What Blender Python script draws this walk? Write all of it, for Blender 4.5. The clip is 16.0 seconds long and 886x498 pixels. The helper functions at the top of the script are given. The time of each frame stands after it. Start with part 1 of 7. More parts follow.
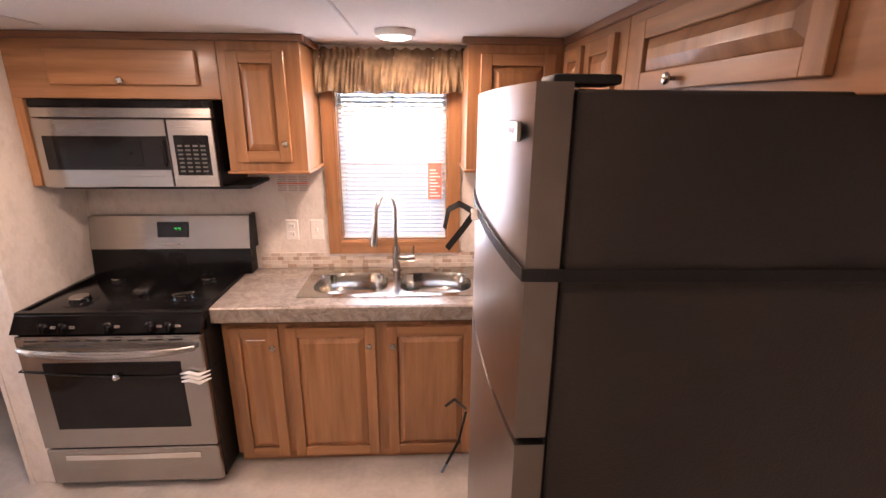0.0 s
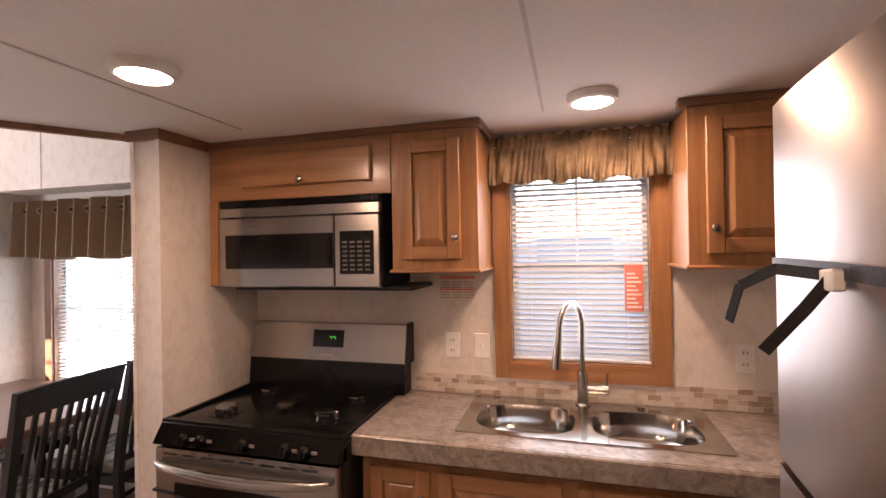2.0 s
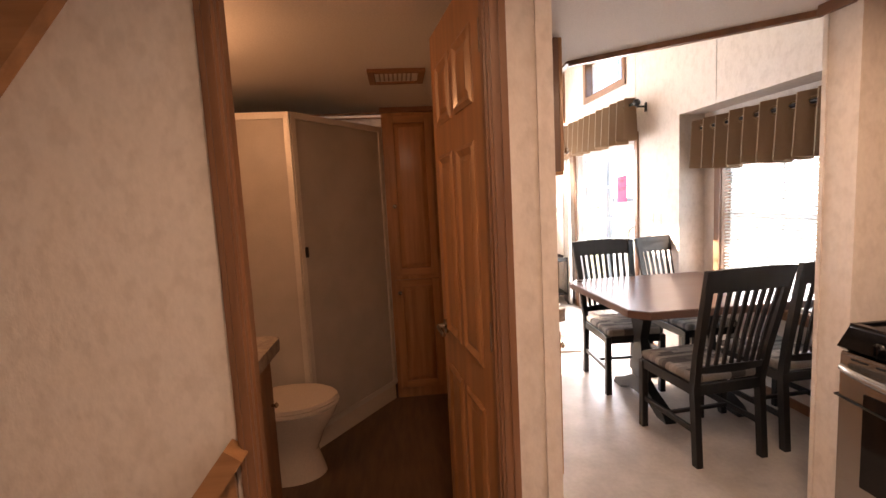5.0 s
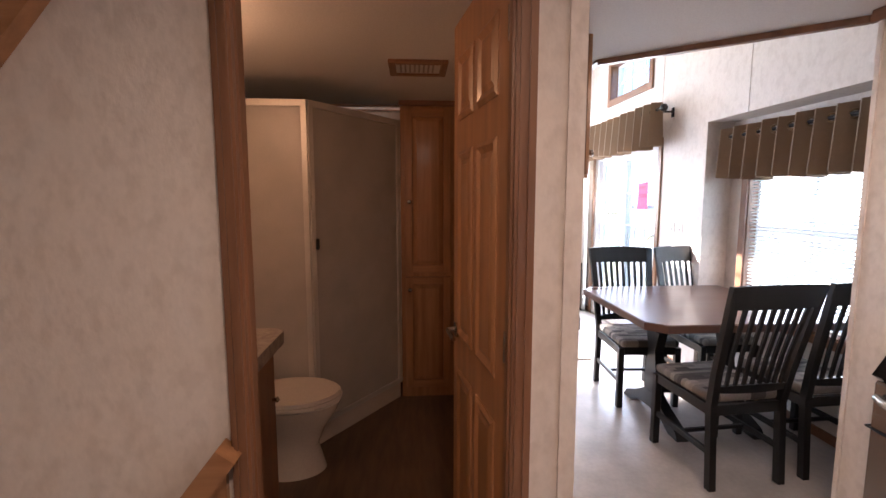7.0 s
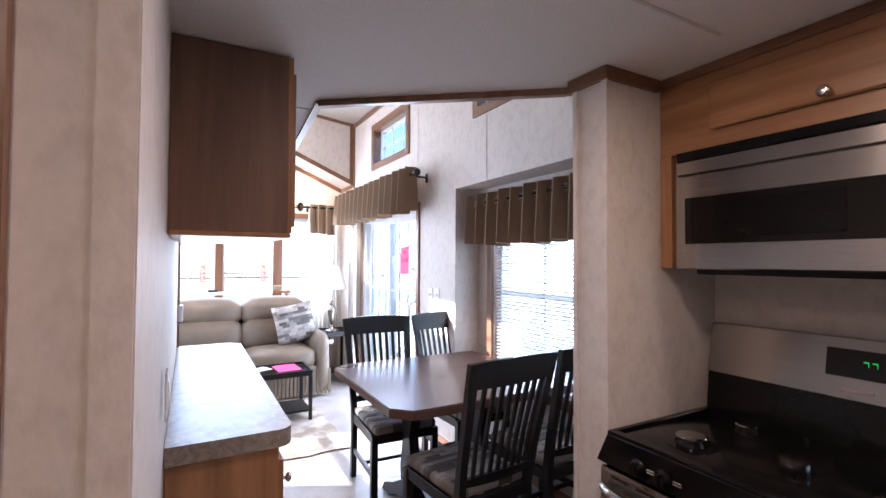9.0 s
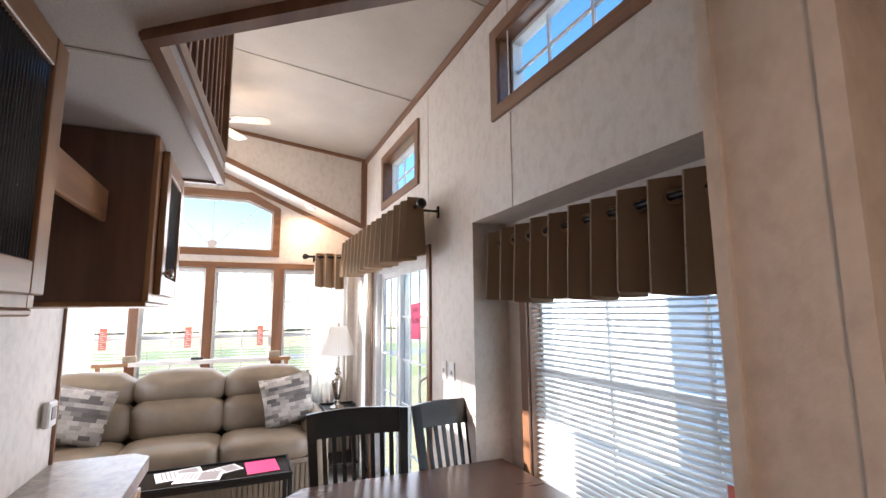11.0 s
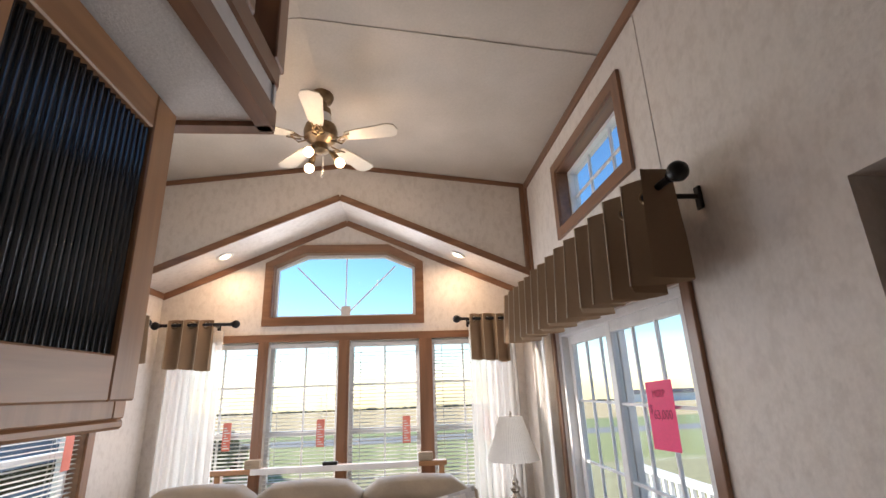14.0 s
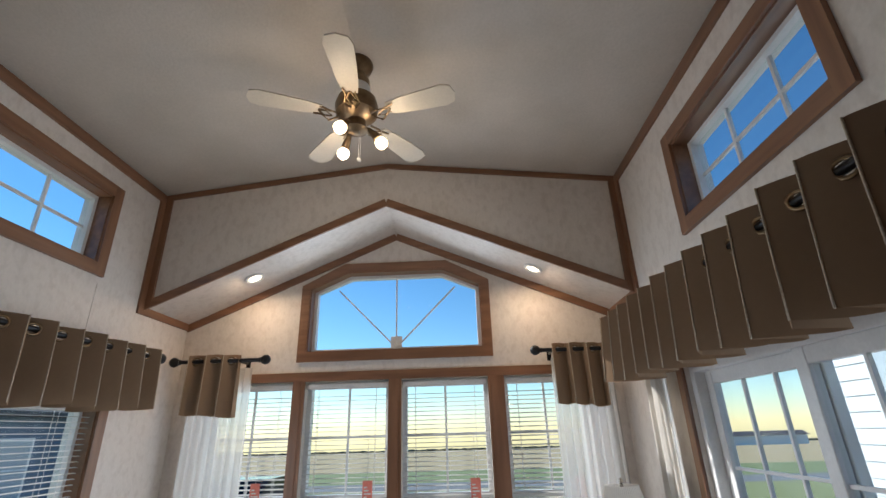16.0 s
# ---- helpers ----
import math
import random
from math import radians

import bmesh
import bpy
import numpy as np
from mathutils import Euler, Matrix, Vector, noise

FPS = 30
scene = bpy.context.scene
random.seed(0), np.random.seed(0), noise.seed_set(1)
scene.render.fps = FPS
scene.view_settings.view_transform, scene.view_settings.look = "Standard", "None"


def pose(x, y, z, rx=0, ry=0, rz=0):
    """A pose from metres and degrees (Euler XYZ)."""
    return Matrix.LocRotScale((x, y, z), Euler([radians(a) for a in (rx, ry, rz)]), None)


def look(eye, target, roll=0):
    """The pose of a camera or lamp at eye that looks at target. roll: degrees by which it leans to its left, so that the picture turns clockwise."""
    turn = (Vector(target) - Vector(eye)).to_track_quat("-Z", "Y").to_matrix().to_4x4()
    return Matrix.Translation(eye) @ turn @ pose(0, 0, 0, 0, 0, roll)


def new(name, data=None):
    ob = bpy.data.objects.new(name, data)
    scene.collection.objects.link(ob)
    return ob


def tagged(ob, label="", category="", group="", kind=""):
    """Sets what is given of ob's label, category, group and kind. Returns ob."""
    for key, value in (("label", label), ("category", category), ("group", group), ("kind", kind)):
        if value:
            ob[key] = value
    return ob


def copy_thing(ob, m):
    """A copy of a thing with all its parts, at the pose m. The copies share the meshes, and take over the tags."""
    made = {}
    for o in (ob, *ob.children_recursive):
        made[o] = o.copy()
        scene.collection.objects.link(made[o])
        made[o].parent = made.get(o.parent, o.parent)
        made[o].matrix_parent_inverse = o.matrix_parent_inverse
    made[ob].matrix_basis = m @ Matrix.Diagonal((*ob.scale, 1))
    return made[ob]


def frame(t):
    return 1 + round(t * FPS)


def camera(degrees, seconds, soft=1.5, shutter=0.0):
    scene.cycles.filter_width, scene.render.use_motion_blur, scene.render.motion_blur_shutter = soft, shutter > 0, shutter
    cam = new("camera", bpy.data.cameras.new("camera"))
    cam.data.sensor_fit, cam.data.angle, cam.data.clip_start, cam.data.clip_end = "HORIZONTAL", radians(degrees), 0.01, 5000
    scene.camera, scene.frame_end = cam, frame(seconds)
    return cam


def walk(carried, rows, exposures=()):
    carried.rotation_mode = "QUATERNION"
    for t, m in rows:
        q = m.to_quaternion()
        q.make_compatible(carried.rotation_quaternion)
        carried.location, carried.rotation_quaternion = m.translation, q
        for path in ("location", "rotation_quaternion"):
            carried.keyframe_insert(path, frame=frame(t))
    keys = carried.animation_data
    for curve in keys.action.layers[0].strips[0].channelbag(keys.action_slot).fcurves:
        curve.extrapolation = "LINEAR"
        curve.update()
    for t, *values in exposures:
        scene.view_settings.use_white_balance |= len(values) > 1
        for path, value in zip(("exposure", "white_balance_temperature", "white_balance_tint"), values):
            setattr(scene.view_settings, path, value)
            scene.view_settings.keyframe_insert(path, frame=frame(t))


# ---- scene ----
cam = camera(87.8, 16.0)
PATH = [
    (0, (0.942, 2.888, 1.788), (1.036, 4.801, 1.213), 0.4),
    (0.5, (0.843, 3.078, 1.704), (0.667, 5.045, 1.39), -0.2),
    (1, (0.837, 3.161, 1.701), (0.606, 5.134, 1.472), -0.4),
    (1.5, (0.804, 3.204, 1.743), (0.482, 5.176, 1.65), -0.4),
    (2, (0.759, 3.33, 1.584), (0.226, 5.258, 1.593), -1.0),
    (2.5, (0.775, 3.368, 1.569), (-0.119, 5.158, 1.588), -1.7),
    (3, (0.833, 3.387, 1.49), (-0.481, 4.895, 1.524), -1.9),
    (3.5, (0.811, 3.315, 1.47), (-0.855, 4.42, 1.47), -2.4),
    (4, (0.763, 3.278, 1.453), (-1.082, 4.048, 1.392), -3.1),
    (4.5, (0.684, 3.245, 1.455), (-1.265, 3.668, 1.301), -3.7),
    (4.7, (0.668, 3.229, 1.449), (-1.301, 3.531, 1.268), -3.7),
    (6.8, (0.605, 3.146, 1.453), (-1.378, 3.099, 1.196), -1.2),
    (7, (0.582, 3.206, 1.451), (-1.401, 3.334, 1.228), -0.0),
    (7.5, (0.522, 3.327, 1.434), (-1.283, 4.17, 1.249), 1.8),
    (8, (0.435, 3.408, 1.443), (-1.167, 4.594, 1.288), 2.6),
    (8.5, (0.296, 3.529, 1.439), (-1.377, 4.625, 1.41), 2.7),
    (9, (0.195, 3.644, 1.461), (-1.554, 4.613, 1.513), 0.3),
    (9.2, (0.141, 3.682, 1.461), (-1.626, 4.617, 1.516), -0.3),
    (11.3, (-0.761, 4.373, 1.562), (-2.591, 5.113, 1.883), -0.1),
    (11.5, (-0.853, 4.396, 1.58), (-2.689, 5.106, 1.934), 0.2),
    (12, (-1.095, 4.457, 1.589), (-2.942, 5.101, 2.006), 0.5),
    (12.5, (-1.353, 4.517, 1.587), (-3.232, 4.992, 2.08), 0.3),
    (13, (-1.594, 4.513, 1.577), (-3.5, 4.791, 2.115), -0.7),
    (13.5, (-1.82, 4.478, 1.612), (-3.715, 4.698, 2.214), -2.0),
    (14, (-1.997, 4.452, 1.596), (-3.904, 4.625, 2.176), -2.1),
    (14.5, (-2.205, 4.468, 1.591), (-4.098, 4.551, 2.231), -1.2),
    (15, (-2.406, 4.482, 1.607), (-4.289, 4.513, 2.279), -0.8),
    (15.5, (-2.574, 4.442, 1.651), (-4.416, 4.454, 2.43), -1.2),
    (16, (-2.738, 4.404, 1.674), (-4.598, 4.347, 2.408), -1.7),
]
EXPOSURES = [(0, 3.65, 6150, 23), (0.5, 3.4, 6200, 22), (1, 3.0, 6850, 27), (2.5, 2.92, 6900, 25), (4.5, 3.12, 7750, 25), (7, 2.95, 6000, 19), (9, 2.45, 5500, 19), (11.5, 1.67, 6650, 17), (12.5, 1.37, 6850, 18), (13.8, 1.02, 6700, 18), (14.5, 1.0, 6700, 14), (16, 0.25, 6050, 10)]
walk(cam, [(t, look(eye, target, roll)) for t, eye, target, roll in PATH], EXPOSURES)

# ---------------------------------------------------------------- world, sun
SUN_AZ, SUN_EL = radians(298), radians(27)   # the sun stands in the south-west
world = bpy.data.worlds.new("world")
scene.world = world
world.use_nodes = True
wn = world.node_tree.nodes
wl = world.node_tree.links
sky = wn.new("ShaderNodeTexSky")
sky.sky_type, sky.sun_disc = "NISHITA", False
to_sun = Vector((-0.47 * math.cos(SUN_EL), -0.88 * math.cos(SUN_EL), math.sin(SUN_EL))).normalized()
sky.sun_elevation = SUN_EL
sky.sun_rotation = math.atan2(to_sun.x, to_sun.y)
sky.air_density, sky.dust_density, sky.ozone_density = 1.0, 0.0, 3.0
sky_tone = wn.new("ShaderNodeHueSaturation")
sky_tone.inputs["Saturation"].default_value = 1.2
wl.new(sky.outputs[0], sky_tone.inputs["Color"])
wl.new(sky_tone.outputs[0], wn["Background"].inputs[0])
wn["Background"].inputs[1].default_value = 0.15
sun = new("sun", bpy.data.lights.new("sun", "SUN"))
sun.data.energy, sun.data.angle, sun.data.color = 5.0, radians(0.5), (1, 0.94, 0.85)
sun.matrix_world = look((0, 0, 20) , Vector((0, 0, 20)) - to_sun)


def area(name, size, energy, color, m, shape="RECTANGLE"):
    lamp = new(name, bpy.data.lights.new(name, "AREA"))
    lamp.data.shape = shape
    lamp.data.size, lamp.data.size_y = size[0], size[1]
    lamp.data.energy, lamp.data.color = energy, color
    lamp.matrix_world = m
    return lamp


DAY = (0.86, 0.93, 1.0)
area("daylight_west", (2.7, 1.2), 10.5, DAY, look((-5.80, 3.97, 1.4), (0, 3.97, 1.3)))
area("daylight_west_high", (1.2, 0.5), 4, DAY, look((-5.80, 3.97, 2.45), (0, 3.97, 1.6)))
area("daylight_patio", (1.5, 1.8), 10, DAY, look((-4.3, 5.40, 1.0), (-4.3, 0, 0.9)))
area("daylight_south", (1.2, 0.8), 7.5, DAY, look((-4.6, 2.56, 1.3), (-4.6, 6, 1.0)))
area("daylight_dining", (1.3, 0.9), 3.2, DAY, look((-2.4, 5.83, 1.2), (-2.4, 0, 1.0)))
area("daylight_sink", (0.55, 0.8), 0.55, DAY, look((0.79, 5.40, 1.5), (0.79, 0, 1.2)))

# ---------------------------------------------------------------- materials


def principled(name):
    m = bpy.data.materials.new(name)
    m.use_nodes = True
    return m, m.node_tree.nodes, m.node_tree.links, m.node_tree.nodes["Principled BSDF"]


def surface(name, dark, light, scale=6.0, stretch=(1, 1, 1), rough=0.5, metal=0.0, bump=0.05, fine=90.0, contrast=(0.35, 0.65), detail=6, vary=0.0, coat=0.0, trans=0.0, bumpdist=0.01):
    """Two colours mixed by a stretched noise, with a finer second noise in colour, gloss and relief."""
    m, n, l, b = principled(name)
    tc = n.new("ShaderNodeTexCoord")
    mp = n.new("ShaderNodeMapping")
    mp.inputs["Scale"].default_value = stretch
    l.new(tc.outputs["Object"], mp.inputs[0])
    n1 = n.new("ShaderNodeTexNoise")
    n1.inputs["Scale"].default_value, n1.inputs["Detail"].default_value = scale, detail
    l.new(mp.outputs[0], n1.inputs["Vector"])
    n2 = n.new("ShaderNodeTexNoise")
    n2.inputs["Scale"].default_value, n2.inputs["Detail"].default_value = fine, 3
    l.new(mp.outputs[0], n2.inputs["Vector"])
    ramp = n.new("ShaderNodeMapRange")
    ramp.inputs[1].default_value, ramp.inputs[2].default_value = contrast
    l.new(n1.outputs[0], ramp.inputs[0])
    mix = n.new("ShaderNodeMix")
    mix.data_type = "RGBA"
    mix.inputs[6].default_value, mix.inputs[7].default_value = (*dark, 1), (*light, 1)
    l.new(ramp.outputs[0], mix.inputs[0])
    hsv = n.new("ShaderNodeHueSaturation")
    val = n.new("ShaderNodeMapRange")
    val.inputs[3].default_value, val.inputs[4].default_value = 0.9, 1.1
    l.new(n2.outputs[0], val.inputs[0])
    last = val.outputs[0]
    if vary:
        info = n.new("ShaderNodeObjectInfo")
        vr = n.new("ShaderNodeMapRange")
        vr.inputs[3].default_value, vr.inputs[4].default_value = 1 - vary, 1 + vary
        l.new(info.outputs["Random"], vr.inputs[0])
        mul = n.new("ShaderNodeMath")
        mul.operation = "MULTIPLY"
        l.new(last, mul.inputs[0])
        l.new(vr.outputs[0], mul.inputs[1])
        last = mul.outputs[0]
    l.new(last, hsv.inputs["Value"])
    l.new(mix.outputs[2], hsv.inputs["Color"])
    l.new(hsv.outputs[0], b.inputs["Base Color"])
    rr = n.new("ShaderNodeMapRange")
    rr.inputs[3].default_value, rr.inputs[4].default_value = max(0.02, rough - 0.07), min(1, rough + 0.07)
    l.new(n1.outputs[0], rr.inputs[0])
    l.new(rr.outputs[0], b.inputs["Roughness"])
    b.inputs["Metallic"].default_value = metal
    b.inputs["Coat Weight"].default_value = coat
    b.inputs["Coat Roughness"].default_value = 0.15
    if bump:
        bp = n.new("ShaderNodeBump")
        bp.inputs["Strength"].default_value, bp.inputs["Distance"].default_value = bump, bumpdist
        l.new(n2.outputs[0], bp.inputs["Height"])
        l.new(bp.outputs[0], b.inputs["Normal"])
    return m


def plain(name, color, rough=0.5, metal=0.0, emit=0.0, trans=0.0, coat=0.0):
    m, n, l, b = principled(name)
    b.inputs["Base Color"].default_value = (*color, 1)
    b.inputs["Roughness"].default_value, b.inputs["Metallic"].default_value = rough, metal
    b.inputs["Transmission Weight"].default_value = trans
    b.inputs["Coat Weight"].default_value = coat
    if emit:
        b.inputs["Emission Color"].default_value = (*color, 1)
        b.inputs["Emission Strength"].default_value = emit
    return m


def wood(name, dark, light, axis, rough=0.38, coat=0.25):
    st = {"x": (0.7, 9, 9), "y": (9, 0.7, 9), "z": (9, 9, 0.7)}[axis]
    return surface(name, dark, light, scale=2.6, stretch=st, rough=rough, bump=0.12, fine=14, contrast=(0.3, 0.7), detail=8, vary=0.05, coat=coat, bumpdist=0.002)


OAK_D, OAK_L = (0.25, 0.115, 0.045), (0.43, 0.215, 0.095)
oak_z, oak_x, oak_y = wood("oak_upright", OAK_D, OAK_L, "z"), wood("oak_along", OAK_D, OAK_L, "x"), wood("oak_across", OAK_D, OAK_L, "y")
TR_D, TR_L = (0.16, 0.074, 0.037), (0.265, 0.13, 0.068)
trim_z, trim_x, trim_y = wood("trim_upright", TR_D, TR_L, "z"), wood("trim_along", TR_D, TR_L, "x"), wood("trim_across", TR_D, TR_L, "y")
black_wood = wood("black_wood", (0.004, 0.0038, 0.004), (0.009, 0.0082, 0.008), "z", rough=0.40)
table_wood = surface("table_wood", (0.135, 0.076, 0.058), (0.147, 0.084, 0.064), scale=2.2, stretch=(3, 0.7, 3), rough=0.30, coat=0.0, bump=0.0, fine=20)
wallpaper = surface("wallpaper", (0.62, 0.562, 0.512), (0.68, 0.625, 0.575), scale=24, stretch=(1, 1, 0.7), rough=0.62, bump=0.25, fine=70, contrast=(0.36, 0.52), bumpdist=0.004)
popcorn = surface("textured_ceiling", (0.66, 0.63, 0.60), (0.74, 0.71, 0.68), scale=150, rough=0.9, bump=0.2, fine=210, contrast=(0.3, 0.7), bumpdist=0.006)
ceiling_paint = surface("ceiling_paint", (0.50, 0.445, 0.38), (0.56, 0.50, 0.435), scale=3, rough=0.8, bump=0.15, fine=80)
laminate = surface("stone_laminate", (0.13, 0.10, 0.083), (0.37, 0.32, 0.275), scale=17, rough=0.33, bump=0.02, fine=60, contrast=(0.34, 0.62), detail=10)
for nd in laminate.node_tree.nodes:
    if nd.type == "TEX_NOISE" and nd.inputs["Detail"].default_value > 5:
        nd.inputs["Roughness"].default_value, nd.inputs["Distortion"].default_value = 0.72, 1.2
vinyl = surface("floor_vinyl", (0.36, 0.325, 0.29), (0.46, 0.42, 0.38), scale=5, rough=0.34, bump=0.05, fine=40)
steel = surface("brushed_steel", (0.385, 0.36, 0.335), (0.41, 0.385, 0.36), scale=3, stretch=(1, 1, 300), rough=0.25, metal=1.0, bump=0.0, fine=30)
steel_x = surface("brushed_steel_door", (0.30, 0.265, 0.24), (0.33, 0.29, 0.262), scale=1.6, stretch=(1, 1, 0.5), rough=0.30, metal=1.0, bump=0.0, fine=30)
for m_ in (steel, steel_x):   # brushed sideways: reflections smear upwards and downwards
    nt = m_.node_tree
    tg = nt.nodes.new("ShaderNodeTangent")
    tg.direction_type, tg.axis = "RADIAL", "Z"
    bs = nt.nodes["Principled BSDF"]
    bs.inputs["Anisotropic"].default_value, bs.inputs["Anisotropic Rotation"].default_value = 0.75, 0.25
    nt.links.new(tg.outputs[0], bs.inputs["Tangent"])
chrome = plain("chrome", (0.75, 0.73, 0.70), 0.12, 1.0)
nickel = plain("nickel", (0.44, 0.40, 0.35), 0.25, 1.0)
sink_steel = surface("sink_steel", (0.44, 0.42, 0.39), (0.52, 0.50, 0.46), scale=8, rough=0.15, metal=1.0, bump=0.0)
black_gloss = surface("black_enamel", (0.004, 0.004, 0.0045), (0.008, 0.0075, 0.0075), scale=5, rough=0.14, bump=0.02)
black_matt = surface("black_plastic", (0.007, 0.0065, 0.0065), (0.012, 0.0115, 0.011), scale=9, rough=0.45, bump=0.08)
fridge_side = surface("fridge_side", (0.023, 0.018, 0.0165), (0.031, 0.0245, 0.0215), scale=4, rough=0.5, bump=0.15, fine=200)
dark_glass = plain("dark_glass", (0.008, 0.007, 0.007), 0.08, 0.0, coat=0.0)
for m_, level in ((dark_glass, 0.3), (black_gloss, 0.25), (black_matt, 0.3), (black_wood, 0.3), (fridge_side, 0.4)):
    for nd in m_.node_tree.nodes:
        if nd.type == "BSDF_PRINCIPLED":
            nd.inputs["Specular IOR Level"].default_value = level
white_paint = surface("white_plastic", (0.72, 0.70, 0.67), (0.80, 0.78, 0.75), scale=6, rough=0.42, bump=0.03)
vinyl_frame = surface("white_vinyl_frame", (0.70, 0.70, 0.70), (0.78, 0.78, 0.78), scale=6, rough=0.35, bump=0.02)
ceramic = surface("ceramic", (0.62, 0.55, 0.48), (0.68, 0.60, 0.53), scale=3, rough=0.12, bump=0.0)
frosted = surface("frosted_glass", (0.40, 0.37, 0.34), (0.46, 0.425, 0.39), scale=5, rough=0.32, bump=0.3, fine=160, bumpdist=0.003)
shower_alloy = surface("shower_frame_alloy", (0.58, 0.55, 0.51), (0.66, 0.63, 0.59), scale=5, rough=0.4, metal=0.35, bump=0.02)
aluminium = plain("satin_aluminium", (0.60, 0.56, 0.52), 0.38, 0.35)
gold_cloth = surface("gold_cloth", (0.13, 0.085, 0.045), (0.36, 0.25, 0.14), scale=7, rough=0.55, bump=0.3, fine=120, contrast=(0.4, 0.6))
tan_cloth = surface("tan_cloth", (0.25, 0.19, 0.13), (0.34, 0.265, 0.185), scale=20, stretch=(1, 1, 6), rough=0.8, bump=0.4, fine=160, bumpdist=0.003)
leather = surface("tan_leather", (0.135, 0.100, 0.066), (0.180, 0.135, 0.090), scale=5, rough=0.45, bump=0.3, fine=70, bumpdist=0.004)
carpet = surface("dark_carpet", (0.03, 0.022, 0.018), (0.20, 0.15, 0.12), scale=60, rough=0.95, bump=1.0, fine=120, bumpdist=0.02)
rug_mat = surface("cream_rug", (0.34, 0.27, 0.20), (0.55, 0.48, 0.40), scale=5, rough=0.95, bump=0.6, fine=150, contrast=(0.42, 0.54))
black_metal = plain("black_metal", (0.015, 0.014, 0.014), 0.3, 0.6)
shade_cloth = surface("lamp_shade_cloth", (0.70, 0.66, 0.60), (0.80, 0.76, 0.70), scale=10, rough=0.8, bump=0.1)
red_tag = surface("red_tag", (0.72, 0.19, 0.14), (0.78, 0.25, 0.19), scale=9, rough=0.6, bump=0.0)
pink_paper = surface("pink_paper", (0.85, 0.03, 0.16), (0.90, 0.05, 0.20), scale=4, rough=0.6, bump=0.0)
white_paper = surface("white_paper", (0.75, 0.74, 0.72), (0.82, 0.81, 0.79), scale=6, rough=0.6, bump=0.0)
ink = plain("ink", (0.12, 0.04, 0.05), 0.7)
grey_ink = plain("grey_ink", (0.35, 0.30, 0.28), 0.7)
warm_glow = plain("warm_lamp", (1.0, 0.80, 0.56), 0.5, emit=4)
bulb_glow = plain("bulb_glow", (1.0, 0.78, 0.5), 0.5, emit=5)
green_glow = plain("green_digits", (0.05, 0.9, 0.15), 0.5, emit=0.06)
siding = surface("white_siding", (0.62, 0.64, 0.68), (0.70, 0.72, 0.75), scale=3, rough=0.6, bump=0.05)
blue_siding = surface("blue_siding", (0.10, 0.14, 0.20), (0.14, 0.19, 0.26), scale=3, rough=0.6, bump=0.05)
roof_mat = surface("roof_shingle", (0.08, 0.075, 0.075), (0.14, 0.13, 0.13), scale=20, rough=0.9, bump=0.4)


def glass_mat():
    m = bpy.data.materials.new("window_glass")
    m.use_nodes = True
    n, l = m.node_tree.nodes, m.node_tree.links
    n.clear()
    out, mix = n.new("ShaderNodeOutputMaterial"), n.new("ShaderNodeMixShader")
    tr, gl, fr = n.new("ShaderNodeBsdfTransparent"), n.new("ShaderNodeBsdfGlossy"), n.new("ShaderNodeLayerWeight")
    tr.inputs[0].default_value = (0.93, 0.96, 0.95, 1)
    gl.inputs["Roughness"].default_value = 0.02
    fr.inputs["Blend"].default_value = 0.12
    pw = n.new("ShaderNodeMath")
    pw.operation = "MULTIPLY"
    pw.inputs[1].default_value = 0.15
    l.new(fr.outputs["Facing"], pw.inputs[0])
    l.new(pw.outputs[0], mix.inputs[0])
    l.new(tr.outputs[0], mix.inputs[1])
    l.new(gl.outputs[0], mix.inputs[2])
    l.new(mix.outputs[0], out.inputs[0])
    return m


def thin_cloth(name, color, seethrough, diffuse_through=0.5):
    m = bpy.data.materials.new(name)
    m.use_nodes = True
    n, l = m.node_tree.nodes, m.node_tree.links
    n.clear()
    out, mix, mix2 = n.new("ShaderNodeOutputMaterial"), n.new("ShaderNodeMixShader"), n.new("ShaderNodeMixShader")
    tr, df, tl = n.new("ShaderNodeBsdfTransparent"), n.new("ShaderNodeBsdfDiffuse"), n.new("ShaderNodeBsdfTranslucent")
    tc, no = n.new("ShaderNodeTexCoord"), n.new("ShaderNodeTexNoise")
    no.inputs["Scale"].default_value = 60
    mr = n.new("ShaderNodeMix")
    mr.data_type = "RGBA"
    mr.inputs[6].default_value = (*[c * 0.9 for c in color], 1)
    mr.inputs[7].default_value = (*color, 1)
    l.new(tc.outputs["Object"], no.inputs["Vector"])
    l.new(no.outputs[0], mr.inputs[0])
    l.new(mr.outputs[2], df.inputs[0])
    l.new(mr.outputs[2], tl.inputs[0])
    mix.inputs[0].default_value, mix2.inputs[0].default_value = diffuse_through, seethrough
    l.new(df.outputs[0], mix.inputs[1])
    l.new(tl.outputs[0], mix.inputs[2])
    l.new(mix.outputs[0], mix2.inputs[1])
    l.new(tr.outputs[0], mix2.inputs[2])
    l.new(mix2.outputs[0], out.inputs[0])
    return m


window_glass = glass_mat()
sheer = thin_cloth("sheer_cloth", (0.80, 0.77, 0.72), 0.45, 0.6)
blind_white = thin_cloth("white_blind_slat", (0.82, 0.82, 0.80), 0.0, 0.3)
valance_tan = thin_cloth("lined_tan_cloth", (0.31, 0.215, 0.14), 0.0, 0.22)
lampshade = thin_cloth("pleated_shade", (0.80, 0.77, 0.72), 0.0, 0.45)


